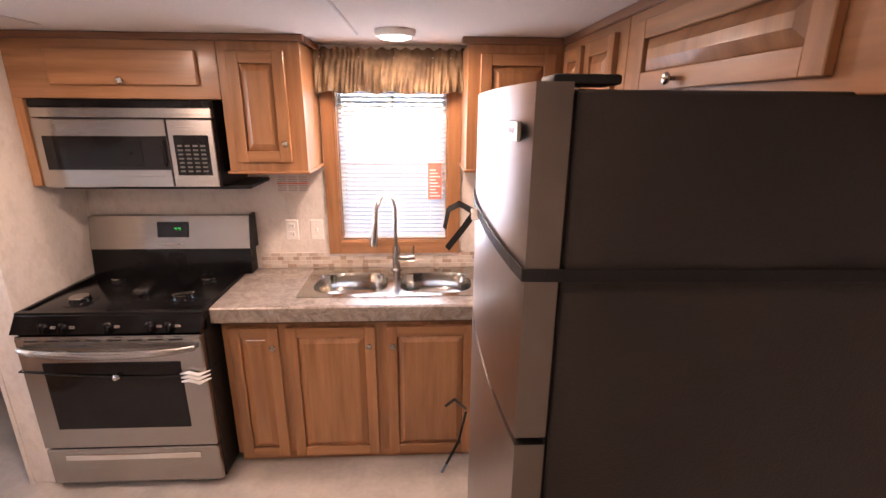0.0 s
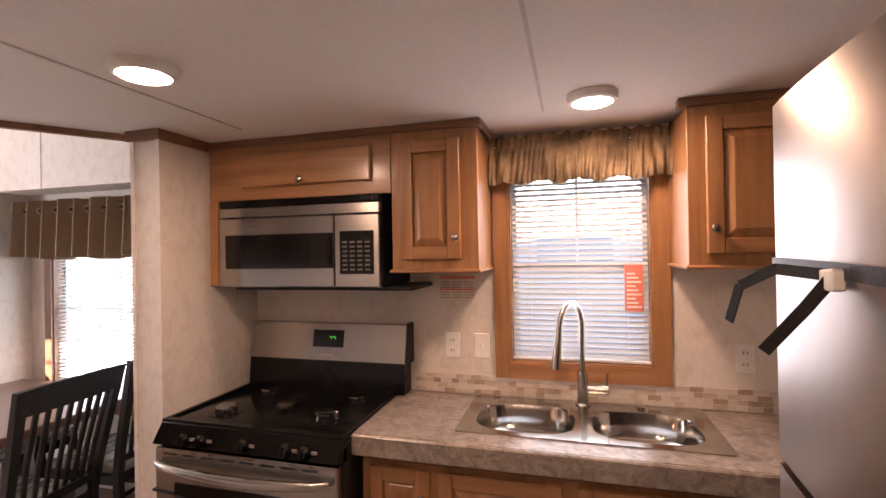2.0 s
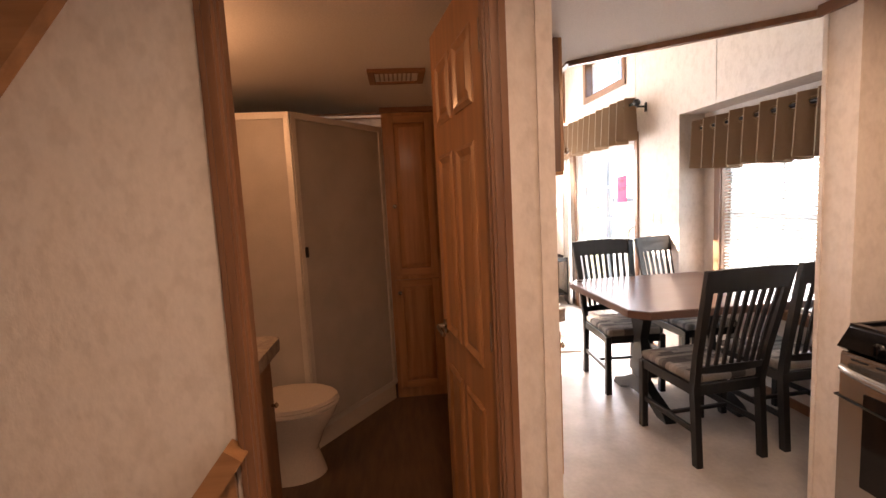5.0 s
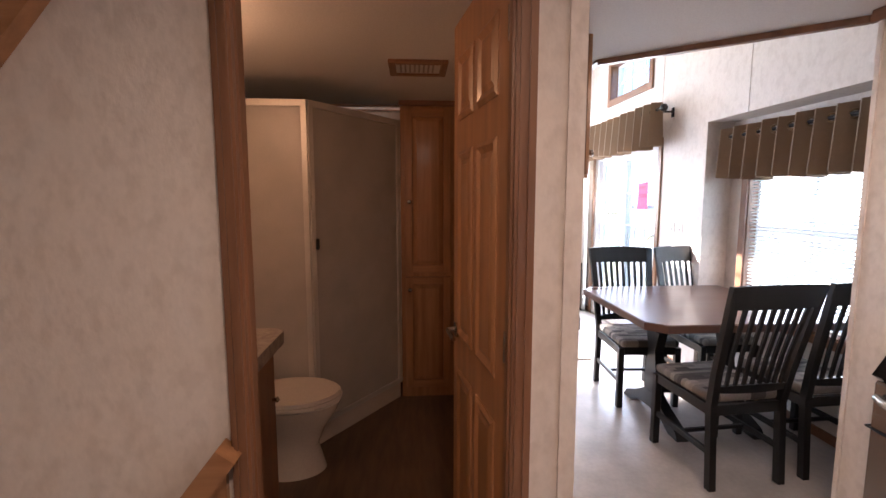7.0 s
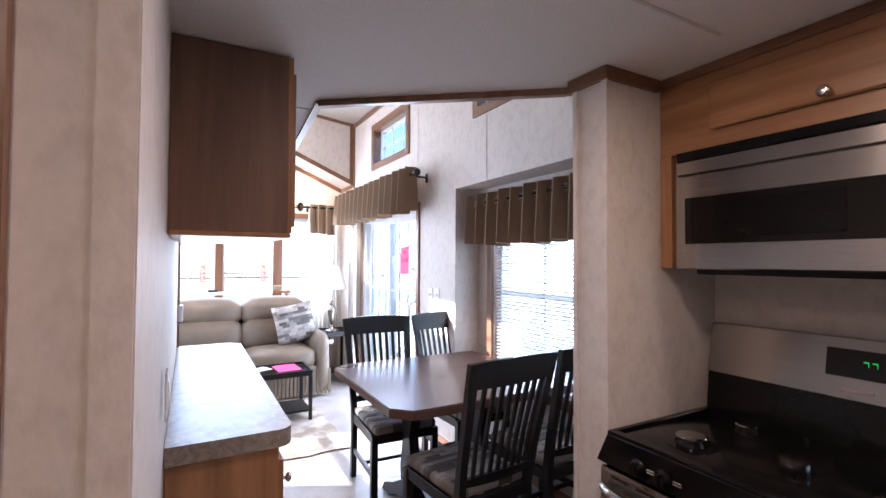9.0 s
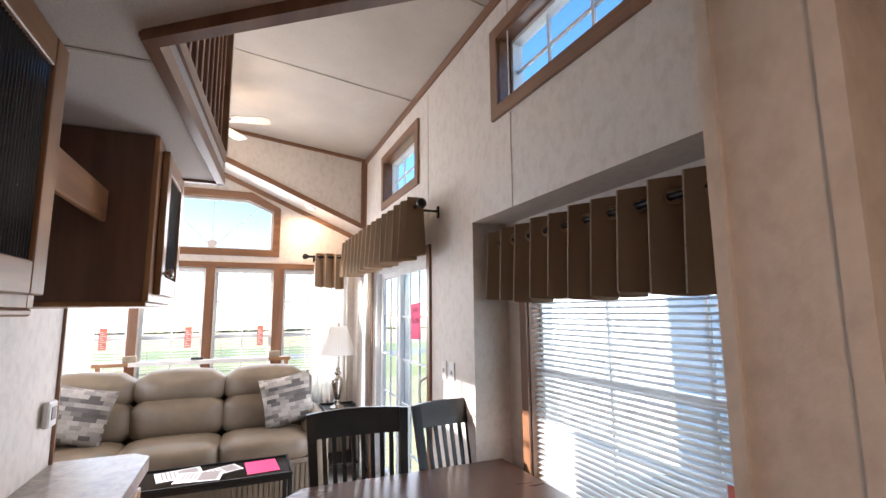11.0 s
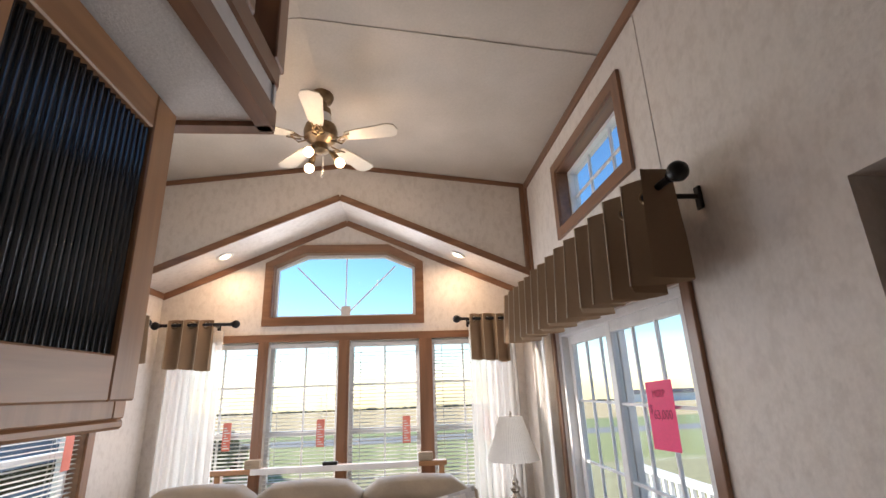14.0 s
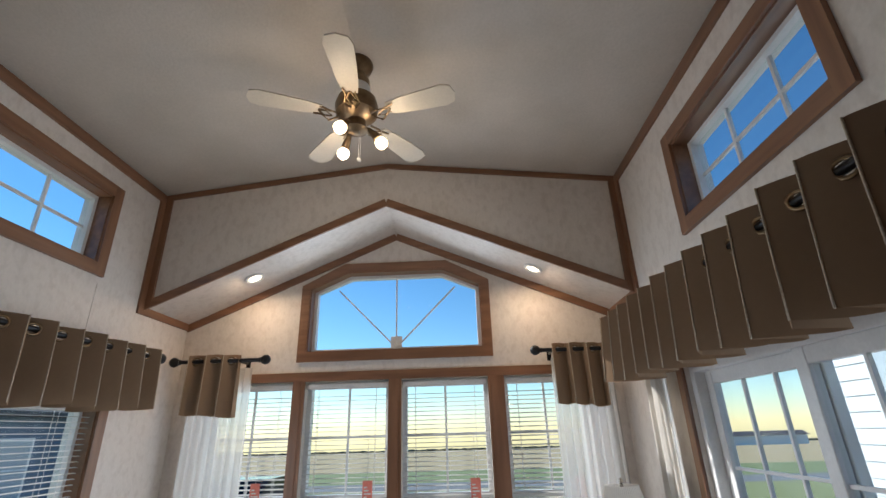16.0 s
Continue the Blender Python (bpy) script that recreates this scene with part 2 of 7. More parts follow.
def patchwork(name, sx, sz, flat_axis="z"):
    """Small oblong patches in greys and browns."""
    m, n, l, b = principled(name)
    tc, sp, mp = n.new("ShaderNodeTexCoord"), n.new("ShaderNodeSeparateXYZ"), n.new("ShaderNodeCombineXYZ")
    l.new(tc.outputs["Object"], sp.inputs[0])
    l.new(sp.outputs[1], mp.inputs[0])
    l.new(sp.outputs[0 if flat_axis == "z" else 2], mp.inputs[1])
    br = n.new("ShaderNodeTexBrick")
    br.inputs["Color1"].default_value, br.inputs["Color2"].default_value = (0.07, 0.06, 0.055, 1), (0.45, 0.40, 0.35, 1)
    br.inputs["Mortar"].default_value = (0.25, 0.2, 0.16, 1)
    br.inputs["Scale"].default_value, br.inputs["Mortar Size"].default_value = 1, 0.0
    br.inputs["Brick Width"].default_value, br.inputs["Row Height"].default_value = sx, sz
    br.offset = 0.37
    l.new(mp.outputs[0], br.inputs[0])
    no = n.new("ShaderNodeTexNoise")
    no.inputs["Scale"].default_value = 120
    l.new(tc.outputs["Object"], no.inputs["Vector"])
    mix = n.new("ShaderNodeMix")
    mix.data_type, mix.blend_type = "RGBA", "MULTIPLY"
    mix.inputs[0].default_value = 0.45
    l.new(br.outputs[0], mix.inputs[6])
    l.new(no.outputs[0], mix.inputs[7])
    l.new(mix.outputs[2], b.inputs["Base Color"])
    b.inputs["Roughness"].default_value = 0.85
    bp = n.new("ShaderNodeBump")
    bp.inputs["Strength"].default_value, bp.inputs["Distance"].default_value = 0.3, 0.003
    l.new(no.outputs[0], bp.inputs["Height"])
    l.new(bp.outputs[0], b.inputs["Normal"])
    return m


seat_cloth = patchwork("patchwork_seat", 0.085, 0.03)
pillow_cloth = patchwork("patchwork_pillow", 0.075, 0.032, "x")


def ground_mat():
    """Grass near by, a grey road to the west, stubble fields beyond it."""
    m, n, l, b = principled("ground_cover")
    tc, sep = n.new("ShaderNodeTexCoord"), n.new("ShaderNodeSeparateXYZ")
    l.new(tc.outputs["Object"], sep.inputs[0])
    n1, n2 = n.new("ShaderNodeTexNoise"), n.new("ShaderNodeTexNoise")
    n1.inputs["Scale"].default_value, n2.inputs["Scale"].default_value = 0.12, 9
    n2.inputs["Detail"].default_value = 6
    l.new(tc.outputs["Object"], n1.inputs["Vector"])
    l.new(tc.outputs["Object"], n2.inputs["Vector"])
    wob = n.new("ShaderNodeMath")
    wob.operation = "MULTIPLY_ADD"
    wob.inputs[1].default_value = 2.0
    l.new(n1.outputs[0], wob.inputs[0])
    l.new(sep.outputs["X"], wob.inputs[2])
    mr = n.new("ShaderNodeMapRange")
    mr.inputs[1].default_value, mr.inputs[2].default_value = -130, 0
    l.new(wob.outputs[0], mr.inputs[0])
    cr = n.new("ShaderNodeValToRGB")
    cr.color_ramp.interpolation = "CONSTANT"
    stops = [(0.0, (0.50, 0.38, 0.20)), (0.62, (0.22, 0.26, 0.10)), (0.745, (0.22, 0.22, 0.22)), (0.785, (0.28, 0.30, 0.12)), (0.87, (0.36, 0.33, 0.18))]
    cr.color_ramp.elements[0].position, cr.color_ramp.elements[0].color = 0, (*stops[0][1], 1)
    cr.color_ramp.elements[1].position, cr.color_ramp.elements[1].color = stops[1][0], (*stops[1][1], 1)
    for p, c in stops[2:]:
        e = cr.color_ramp.elements.new(p)
        e.color = (*c, 1)
    l.new(mr.outputs[0], cr.inputs[0])
    mix = n.new("ShaderNodeMix")
    mix.data_type, mix.blend_type = "RGBA", "OVERLAY"
    mix.inputs[0].default_value = 0.6
    l.new(cr.outputs[0], mix.inputs[6])
    l.new(n2.outputs[0], mix.inputs[7])
    l.new(mix.outputs[2], b.inputs["Base Color"])
    b.inputs["Roughness"].default_value = 0.95
    return m


ground_cover = ground_mat()

# ---------------------------------------------------------------- builders


def grid_box(bm, lo, hi, bevel=0.0, seg=2):
    (x0, y0, z0), (x1, y1, z1) = lo, hi
    vs = [bm.verts.new((x, y, z)) for x in (x0, x1) for y in (y0, y1) for z in (z0, z1)]
    fs = [bm.faces.new([vs[i] for i in q]) for q in ((0, 1, 3, 2), (4, 6, 7, 5), (0, 4, 5, 1), (2, 3, 7, 6), (0, 2, 6, 4), (1, 5, 7, 3))]
    if bevel:
        es = list({e for f in fs for e in f.edges})
        bmesh.ops.bevel(bm, geom=es, offset=bevel, segments=seg, affect="EDGES", profile=0.5)
    return vs


def finish(name, bm, material, parent=None, base=(0, 0, 0), label="", smooth=False, kind=""):
    """One mesh object out of bm; given in the place's own coordinates, less the base."""
    bmesh.ops.recalc_face_normals(bm, faces=bm.faces)
    me = bpy.data.meshes.new(name)
    bm.to_mesh(me)
    bm.free()
    me.transform(Matrix.Translation([-c for c in base]))
    if smooth:
        me.shade_smooth()
        if smooth != "all":
            me.set_sharp_from_angle(angle=radians(35))
    me.materials.append(material)
    ob = new(name, me)
    if parent:
        ob.parent = parent
    else:
        ob.location = base
    tagged(ob, label=label, kind=kind)
    return ob


BASES = {}


def thing(name, base, label, category, group="", kind=""):
    e = new(name)
    e.empty_display_size = 0.1
    e.location = base
    BASES[e.name] = Vector(base)
    return tagged(e, label, category, group, kind)


def root_base(parent):
    while parent.parent:
        parent = parent.parent
    return BASES.get(parent.name, Vector(parent.location))


def part(name, bm, material, parent, label="", smooth=False):
    base = root_base(parent)
    return finish(name, bm, material, parent, base, label, smooth)


def box(name, lo, hi, material, parent, bevel=0.003, label="", seg=1):
    bm = bmesh.new()
    grid_box(bm, lo, hi, min(bevel, 0.45 * min(abs(h - l) for l, h in zip(lo, hi))), seg)
    return part(name, bm, material, parent, label, smooth=bevel > 0.008)


def solid(name, boxes, material, label="", kind="structure", bevel=0.0, category=""):
    """A top-level piece of the setting out of one or more boxes."""
    bm = bmesh.new()
    for lo, hi in boxes:
        grid_box(bm, lo, hi, bevel)
    ob = finish(name, bm, material, None, (0, 0, 0), label, kind=kind)
    if category:
        ob["category"] = category
    return ob


def cyl_between(bm, a, b, r0, r1=None, seg=14, caps=True):
    a, b = Vector(a), Vector(b)
    r1 = r0 if r1 is None else r1
    q = (b - a).to_track_quat("Z", "Y")
    rings = []
    for p, r in ((a, r0), (b, r1)):
        rings.append([bm.verts.new(p + q @ Vector((r * math.cos(2 * math.pi * i / seg), r * math.sin(2 * math.pi * i / seg), 0))) for i in range(seg)])
    for i in range(seg):
        j = (i + 1) % seg
        bm.faces.new((rings[0][i], rings[0][j], rings[1][j], rings[1][i]))
    if caps:
        bm.faces.new(rings[0][::-1])
        bm.faces.new(rings[1])
    return rings


def lathe(bm, centre, profile, axis="z", seg=20):
    """profile: (radius, distance along the axis)."""
    c = Vector(centre)
    ax = {"x": lambda r, h, t: (h, r * math.cos(t), r * math.sin(t)), "y": lambda r, h, t: (r * math.cos(t), h, r * math.sin(t)), "z": lambda r, h, t: (r * math.cos(t), r * math.sin(t), h)}[axis]
    rings = [[bm.verts.new(c + Vector(ax(max(r, 1e-4), h, 2 * math.pi * i / seg))) for i in range(seg)] for r, h in profile]
    for a, b in zip(rings, rings[1:]):
        for i in range(seg):
            j = (i + 1) % seg
            bm.faces.new((a[i], a[j], b[j], b[i]))
    bm.faces.new(rings[0][::-1])
    bm.faces.new(rings[-1])


def tube(bm, pts, r, seg=10):
    pts = [Vector(p) for p in pts]
    rings = []
    for i, p in enumerate(pts):
        d = (pts[min(i + 1, len(pts) - 1)] - pts[max(i - 1, 0)]).normalized()
        q = d.to_track_quat("Z", "Y")
        rr = r[i] if isinstance(r, (list, tuple)) else r
        rings.append([bm.verts.new(p + q @ Vector((rr * math.cos(2 * math.pi * k / seg), rr * math.sin(2 * math.pi * k / seg), 0))) for k in range(seg)])
    for a, b in zip(rings, rings[1:]):
        best = min(range(seg), key=lambda s: (b[s].co - a[0].co).length)
        for k in range(seg):
            k2 = (k + 1) % seg
            bm.faces.new((a[k], a[k2], b[(k2 + best) % seg], b[(k + best) % seg]))
    bm.faces.new(rings[0][::-1])
    bm.faces.new(rings[-1])


def prism(bm, poly, axis, lo, hi):
    """A flat polygon pushed from lo to hi along the axis; poly holds the other two coordinates in order."""
    def put(p, v):
        return {"x": (v, p[0], p[1]), "y": (p[0], v, p[1]), "z": (p[0], p[1], v)}[axis]
    a = [bm.verts.new(put(p, lo)) for p in poly]
    b = [bm.verts.new(put(p, hi)) for p in poly]
    bm.faces.new(a[::-1])
    bm.faces.new(b)
    for i in range(len(poly)):
        j = (i + 1) % len(poly)
        bm.faces.new((a[i], a[j], b[j], b[i]))


def beam(bm, a, b, w, h, up=(0, 0, 1)):
    """A square-edged bar from a to b, w wide and h high."""
    a, b, up = Vector(a), Vector(b), Vector(up)
    d = (b - a).normalized()
    s = d.cross(up).normalized() * w / 2
    u = s.cross(d).normalized() * h / 2
    vs = [bm.verts.new(p + i * s + j * u) for p in (a, b) for i, j in ((-1, -1), (1, -1), (1, 1), (-1, 1))]
    for q in ((0, 3, 2, 1), (4, 5, 6, 7), (0, 1, 5, 4), (1, 2, 6, 5), (2, 3, 7, 6), (3, 0, 4, 7)):
        bm.faces.new([vs[i] for i in q])


def moulded(name, a, b, w, h, material, up=(0, 0, 1), label=""):
    """A trim strip with a raised middle bead."""
    bm = bmesh.new()
    beam(bm, a, b, w, h, up)
    ob = finish(name, bm, material, None, (0, 0, 0), label, kind="structure")
    return ob


def raised_panel(parent, plane, face, u0, u1, z0, z1, out, wood_v, wood_h, name="door", th=0.02, knob=None, glassy=False, stile=0.052):
    """A framed door with a raised panel. plane: the axis it faces along ('x' or 'y'); face: where its back lies; out: -1 or 1, the way it faces."""
    def c(u, d, z):
        v = face + out * d
        return (v, u, z) if plane == "x" else (u, v, z)
    def bx(bm, u_0, u_1, d0, d1, z_0, z_1, bev=0.0025):
        p, q = c(u_0, d0, z_0), c(u_1, d1, z_1)
        lo, hi = [min(i, j) for i, j in zip(p, q)], [max(i, j) for i, j in zip(p, q)]
        grid_box(bm, lo, hi, bev, 1)
    bm = bmesh.new()
    bx(bm, u0, u0 + stile, 0, th, z0, z1)
    door = part(name, bm, wood_v, parent)
    bm = bmesh.new()
    bx(bm, u1 - stile, u1, 0, th, z0, z1)
    part("stile", bm, wood_v, door)
    for v in (z0, z1 - stile):
        bm = bmesh.new()
        bx(bm, u0 + stile - 0.001, u1 - stile + 0.001, 0, th - 0.001, v, v + stile)
        part("rail", bm, wood_h, door)
    if not glassy:
        bm = bmesh.new()
        a0, a1, b0, b1 = u0 + stile, u1 - stile, z0 + stile, z1 - stile
        e = min(0.028, 0.3 * (a1 - a0))
        rings = []
        for inset, d in ((-0.002, 0.002), (0.004, 0.007), (e, th - 0.001), (e + 0.004, th + 0.001)):
            rings.append([bm.verts.new(c(u, d, z)) for u, z in ((a0 + inset, b0 + inset), (a1 - inset, b0 + inset), (a1 - inset, b1 - inset), (a0 + inset, b1 - inset))])
        for r, s in zip(rings, rings[1:]):
            for i in range(4):
                j = (i + 1) % 4
                bm.faces.new((r[i], r[j], s[j], s[i]))
        bm.faces.new(rings[-1])
        part("panel", bm, wood_v, door)
    if knob:
        bm = bmesh.new()
        s = out
        lathe(bm, c(knob[0], th, knob[1]), [(0.006, 0), (0.0055, s * 0.012), (0.014, s * 0.018), (0.016, s * 0.024), (0.012, s * 0.030), (0.003, s * 0.032)], plane, 14)
        part("knob", bm, nickel, door, "round brushed nickel knob", smooth=True)
    return door


def cloth_strip(bm, u0, u1, z0, z1, wave, depth, plane, at, nu=120, nz=6, flare=0.0, seed=1, sag=0.0, phase=0.0, thick=0.003):
    """A hanging cloth with folds between u0 and u1; wave: fold length; depth: fold depth at the top and at the bottom."""
    rnd = random.Random(seed)
    k = [rnd.uniform(-0.5, 0.5) for _ in range(40)]
    rows = []
    for side in (0, 1):
        for j in range(nz + 1):
            row = []
            f = j / nz
            for i in range(nu + 1):
                u = u0 + (u1 - u0) * i / nu
                ph = 2 * math.pi * (u - u0) / wave + phase
                d = (depth[0] * (1 - f) + depth[1] * f) * (math.sin(ph) + 0.25 * math.sin(2.3 * ph + k[3]))
                uu = u + flare * f * (2 * i / nu - 1) + 0.12 * wave * f * math.sin(ph * 0.7 + k[1])
                z = z1 + (z0 - z1) * f + sag * f * math.sin(ph * 0.5 + k[2])
                v = at + d + side * thick
                row.append(bm.verts.new((uu, v, z) if plane == "y" else (v, uu, z)))
            rows.append(row)
    n = nz + 1
    for j in range(nz):
        for i in range(nu):
            bm.faces.new((rows[j][i], rows[j][i + 1], rows[j + 1][i + 1], rows[j + 1][i]))
            bm.faces.new((rows[n + j][i], rows[n + j + 1][i], rows[n + j + 1][i + 1], rows[n + j][i + 1]))
    for j in (0, nz):
        for i in range(nu):
            bm.faces.new((rows[j][i], rows[j][i + 1], rows[n + j][i + 1], rows[n + j][i]))
    for i in (0, nu):
        for j in range(nz):
            bm.faces.new((rows[j][i], rows[j + 1][i], rows[n + j + 1][i], rows[n + j][i]))


def window(name, plane, inner, outer, u0, u1, z0, z1, grid=(2, 3), meet=None, trim=0.065, casing=(trim_x, trim_z), label="", toward=-1, reveal=True):
    """A white vinyl window in a wall from inner to outer face, with wooden casing on the room's side. toward: the way into the room along the plane's axis."""
    w = tagged(new(name), label or "white vinyl window with oak casing and muntins", "window", "", "structure")
    w.empty_display_size = 0.1
    base = (0, 0, 0)
    BASES[w.name] = Vector(base)
    lo_d, hi_d = min(inner, outer), max(inner, outer)
    def pt(u, d, z):
        return (d, u, z) if plane == "x" else (u, d, z)
    def bar(bm, a0, a1, d0, d1, b0, b1):
        p, q = pt(a0, d0, b0), pt(a1, d1, b1)
        grid_box(bm, [min(i, j) for i, j in zip(p, q)], [max(i, j) for i, j in zip(p, q)])
    mid = inner + (outer - inner) * 0.8
    s = -toward
    bm = bmesh.new()
    f = 0.028
    for a0, a1, b0, b1 in ((u0, u0 + f, z0, z1), (u1 - f, u1, z0, z1), (u0 + f, u1 - f, z0, z0 + f), (u0 + f, u1 - f, z1 - f, z1)):
        bar(bm, a0, a1, mid - 0.03, mid + 0.03, b0, b1)
    if meet:
        bar(bm, u0 + f, u1 - f, mid - 0.022, mid + 0.022, meet - 0.018, meet + 0.018)
    part("window_frame", bm, vinyl_frame, w)
    bm = bmesh.new()
    gx, gz = grid
    for i in range(1, gx):
        u = u0 + (u1 - u0) * i / gx
        bar(bm, u - 0.007, u + 0.007, mid - 0.007, mid + 0.007, z0 + f, z1 - f)
    for j in range(1, gz):
        z = z0 + (z1 - z0) * j / gz
        bar(bm, u0 + f, u1 - f, mid - 0.006, mid + 0.006, z - 0.007, z + 0.007)
    if gx > 1 or gz > 1:
        part("muntin", bm, vinyl_frame, w)
    else:
        bm.free()
    bm = bmesh.new()
    bar(bm, u0 + f, u1 - f, mid - 0.002, mid + 0.002, z0 + f, z1 - f)
    p = part("pane", bm, window_glass, w)
    p.visible_shadow = False
    if trim:
        bm = bmesh.new()
        t0, t1 = inner + toward * 0.018, inner
        bar(bm, u0 - trim, u0, t0, t1, z0 - trim, z1 + trim)
        bar(bm, u1, u1 + trim, t0, t1, z0 - trim, z1 + trim)
        part("casing", bm, casing[1], w, "oak window casing")
        bm = bmesh.new()
        bar(bm, u0, u1, t0, t1 , z0 - trim, z0)
        bar(bm, u0, u1, t0, t1, z1, z1 + trim)
        part("casing", bm, casing[0], w, "oak window casing")
        bm = bmesh.new()
        j = 0.008
        for a0, a1, b0, b1 in ((u0 - 0.001, u0 + j, z0, z1), (u1 - j, u1 + 0.001, z0, z1), (u0 + j, u1 - j, z0 - 0.001, z0 + j), (u0 + j, u1 - j, z1 - j, z1 + 0.001)):
            bar(bm, a0, a1, inner + toward * 0.004, mid - s * 0.03, b0, b1)
        part("window_sill", bm, casing[0], w, "oak window lining")
    return w


def blind(plane, at, u0, u1, z0, z1, pitch=0.025, tilt=25, sign=1):
    """A venetian blind, every slat its own piece."""
    c = ((u0 + u1) / 2, at) if plane == "y" else (at, (u0 + u1) / 2)
    b = thing("venetian_blind", (c[0], c[1], z0), "white vinyl venetian blind lowered in front of the window", "window blind")
    def lohi(a0, a1, d0, d1, zz0, zz1):
        return ((a0, d0, zz0), (a1, d1, zz1)) if plane == "y" else ((d0, a0, zz0), (d1, a1, zz1))
    lo, hi = lohi(u0, u1, at - 0.02, at + 0.02, z1 - 0.035, z1)
    box("headrail", lo, hi, white_paint, b)
    lo, hi = lohi(u0, u1, at - 0.012, at + 0.012, z0, z0 + 0.014)
    box("bottom_rail", lo, hi, white_paint, b)
    n = int((z1 - 0.045 - z0 - 0.02) / pitch)
    me = None
    half = (u1 - u0) / 2
    for i in range(n):
        z = z0 + 0.03 + i * pitch
        if me is None:
            bm = bmesh.new()
            w = 0.0125
            ca, sa = math.cos(radians(tilt)), sign * math.sin(radians(tilt))
            rows = []
            for side in (0, 1):
                for k, (d, hgt) in enumerate(((-w, 0), (0, 0.0022), (w, 0))):
                    dd, hh = d * ca - hgt * sa, d * sa + hgt * ca + side * 0.0008
                    rows.append([bm.verts.new((s, dd, hh) if plane == "y" else (dd, s, hh)) for s in (-half + 0.004, half - 0.004)])
            for r in (0, 1, 3, 4):
                bm.faces.new((rows[r][0], rows[r][1], rows[r + 1][1], rows[r + 1][0]))
            bm.faces.new((rows[0][0], rows[0][1], rows[3][1], rows[3][0]))
            bm.faces.new((rows[2][0], rows[2][1], rows[5][1], rows[5][0]))
            s = finish("slat", bm, blind_white, b)
            me = s.data
            s.location = (0, 0, z - z0)
        else:
            s = new("slat", me)
            s.parent = b
            s.location = (0, 0, z - z0)
    for f in (0.15, 0.85):
        u = u0 + (u1 - u0) * f
        lo, hi = lohi(u - 0.001, u + 0.001, at - 0.014, at - 0.0125, z0, z1 - 0.03)
        box("ladder_cord", lo, hi, white_paint, b, bevel=0)
        lo, hi = lohi(u - 0.001, u + 0.001, at + 0.0125, at + 0.014, z0, z1 - 0.03)
        box("ladder_cord", lo, hi, white_paint, b, bevel=0)
    return b


def ribbed():
    m, n, l, b = principled("ribbed_glass")
    b.inputs["Base Color"].default_value = (0.03, 0.04, 0.05, 1)
    b.inputs["Roughness"].default_value = 0.06
    b.inputs["Specular IOR Level"].default_value = 0.9
    b.inputs["Transmission Weight"].default_value = 0.35
    b.inputs["IOR"].default_value = 1.5
    return m


ribbed_glass = ribbed()
white_seam = surface("ceiling_seam", (0.50, 0.47, 0.44), (0.56, 0.53, 0.50), scale=20, rough=0.8, bump=0.0)
pale_glass = plain("pale_reflecting_glass", (0.42, 0.47, 0.52), 0.12)
dim_ink = plain("dim_print", (0.07, 0.066, 0.062), 0.5)

# ---------------------------------------------------------------- setting
WX, NY, SY, SK, EX = -5.87, 5.445, 2.50, 1.90, 2.0     # west, north, south (sitting), south (kitchen), east faces
LOW, PEAK, EAVE, RIDGE = 2.105, 3.345, 3.17, 3.97      # kitchen ceiling, high ceiling, its sides, its ridge line
RX0, RX1, RY, RZ = -2.86, -1.0, 5.66, 2.02            # dining recess


def wall(name, plane, d0, d1, u0, u1, z0, z1, holes, label, material=None):
    us = sorted({u0, u1, *[h[0] for h in holes], *[h[1] for h in holes]})
    zs = sorted({z0, z1, *[h[2] for h in holes], *[h[3] for h in holes]})
    bm = bmesh.new()
    for a, b in zip(us, us[1:]):
        c = None
        for p, q in zip(zs, zs[1:]):
            mu, mz = (a + b) / 2, (p + q) / 2
            if any(h[0] < mu < h[1] and h[2] < mz < h[3] for h in holes):
                if c is not None:
                    grid_box(bm, *c)
                c = None
                continue
            if c is None:
                c = [(a, d0, p), (b, d1, q)] if plane == "y" else [(d0, a, p), (d1, b, q)]
            else:
                c[1] = (*c[1][:2], q)
        if c is not None:
            grid_box(bm, *c)
    return finish(name, bm, material or wallpaper, None, (0, 0, 0), label, kind="structure")


PD = (-4.99, -3.53, 0.03, 1.93)
HW1, HW2 = (-4.63, -3.77, 2.53, 2.905), (-2.53, -1.65, 2.56, 2.92)
HWL, LW = (-4.94, -4.07, 2.55, 2.94), (-5.20, -3.85, 0.75, 1.86)
KW = (0.488, 1.092, 1.07, 1.95)
RW = (-2.66, -1.25, 0.62, 1.83)
WEST = [(2.72, 3.29), (3.37, 3.925), (4.01, 4.575), (4.68, 5.21)]
wall("wall_north", "y", NY, NY + 0.12, -6.0, 2.12, 0, 3.45, [PD, HW1, HW2, KW, (RX0, RX1, 0, RZ)], "cream mottled wallpapered wall panels with windows and patio door")
wall("wall_recess", "y", RY, RY + 0.12, RX0 - 0.12, RX1 + 0.12, 0, 2.1, [RW], "cream wallpapered back wall of the dining recess")
solid("wall_recess_side", [((RX0 - 0.12, NY + 0.12, 0), (RX0, RY, RZ)), ((RX1, NY + 0.12, 0), (RX1 + 0.12, RY, RZ)), ((RX0 - 0.12, NY + 0.12, RZ), (RX1 + 0.12, RY, RZ + 0.1))], wallpaper, "cream wallpapered sides and top of the dining recess")
wall("wall_south", "y", SY - 0.12, SY, -6.0, -3.1, 0, 3.45, [HWL, LW], "cream mottled wallpapered wall panels with windows")
solid("wall_south_upper", [((-3.1, SY - 0.12, 2.3), (2.12, SY, 3.45))], wallpaper, "cream wallpapered upper wall of the loft")
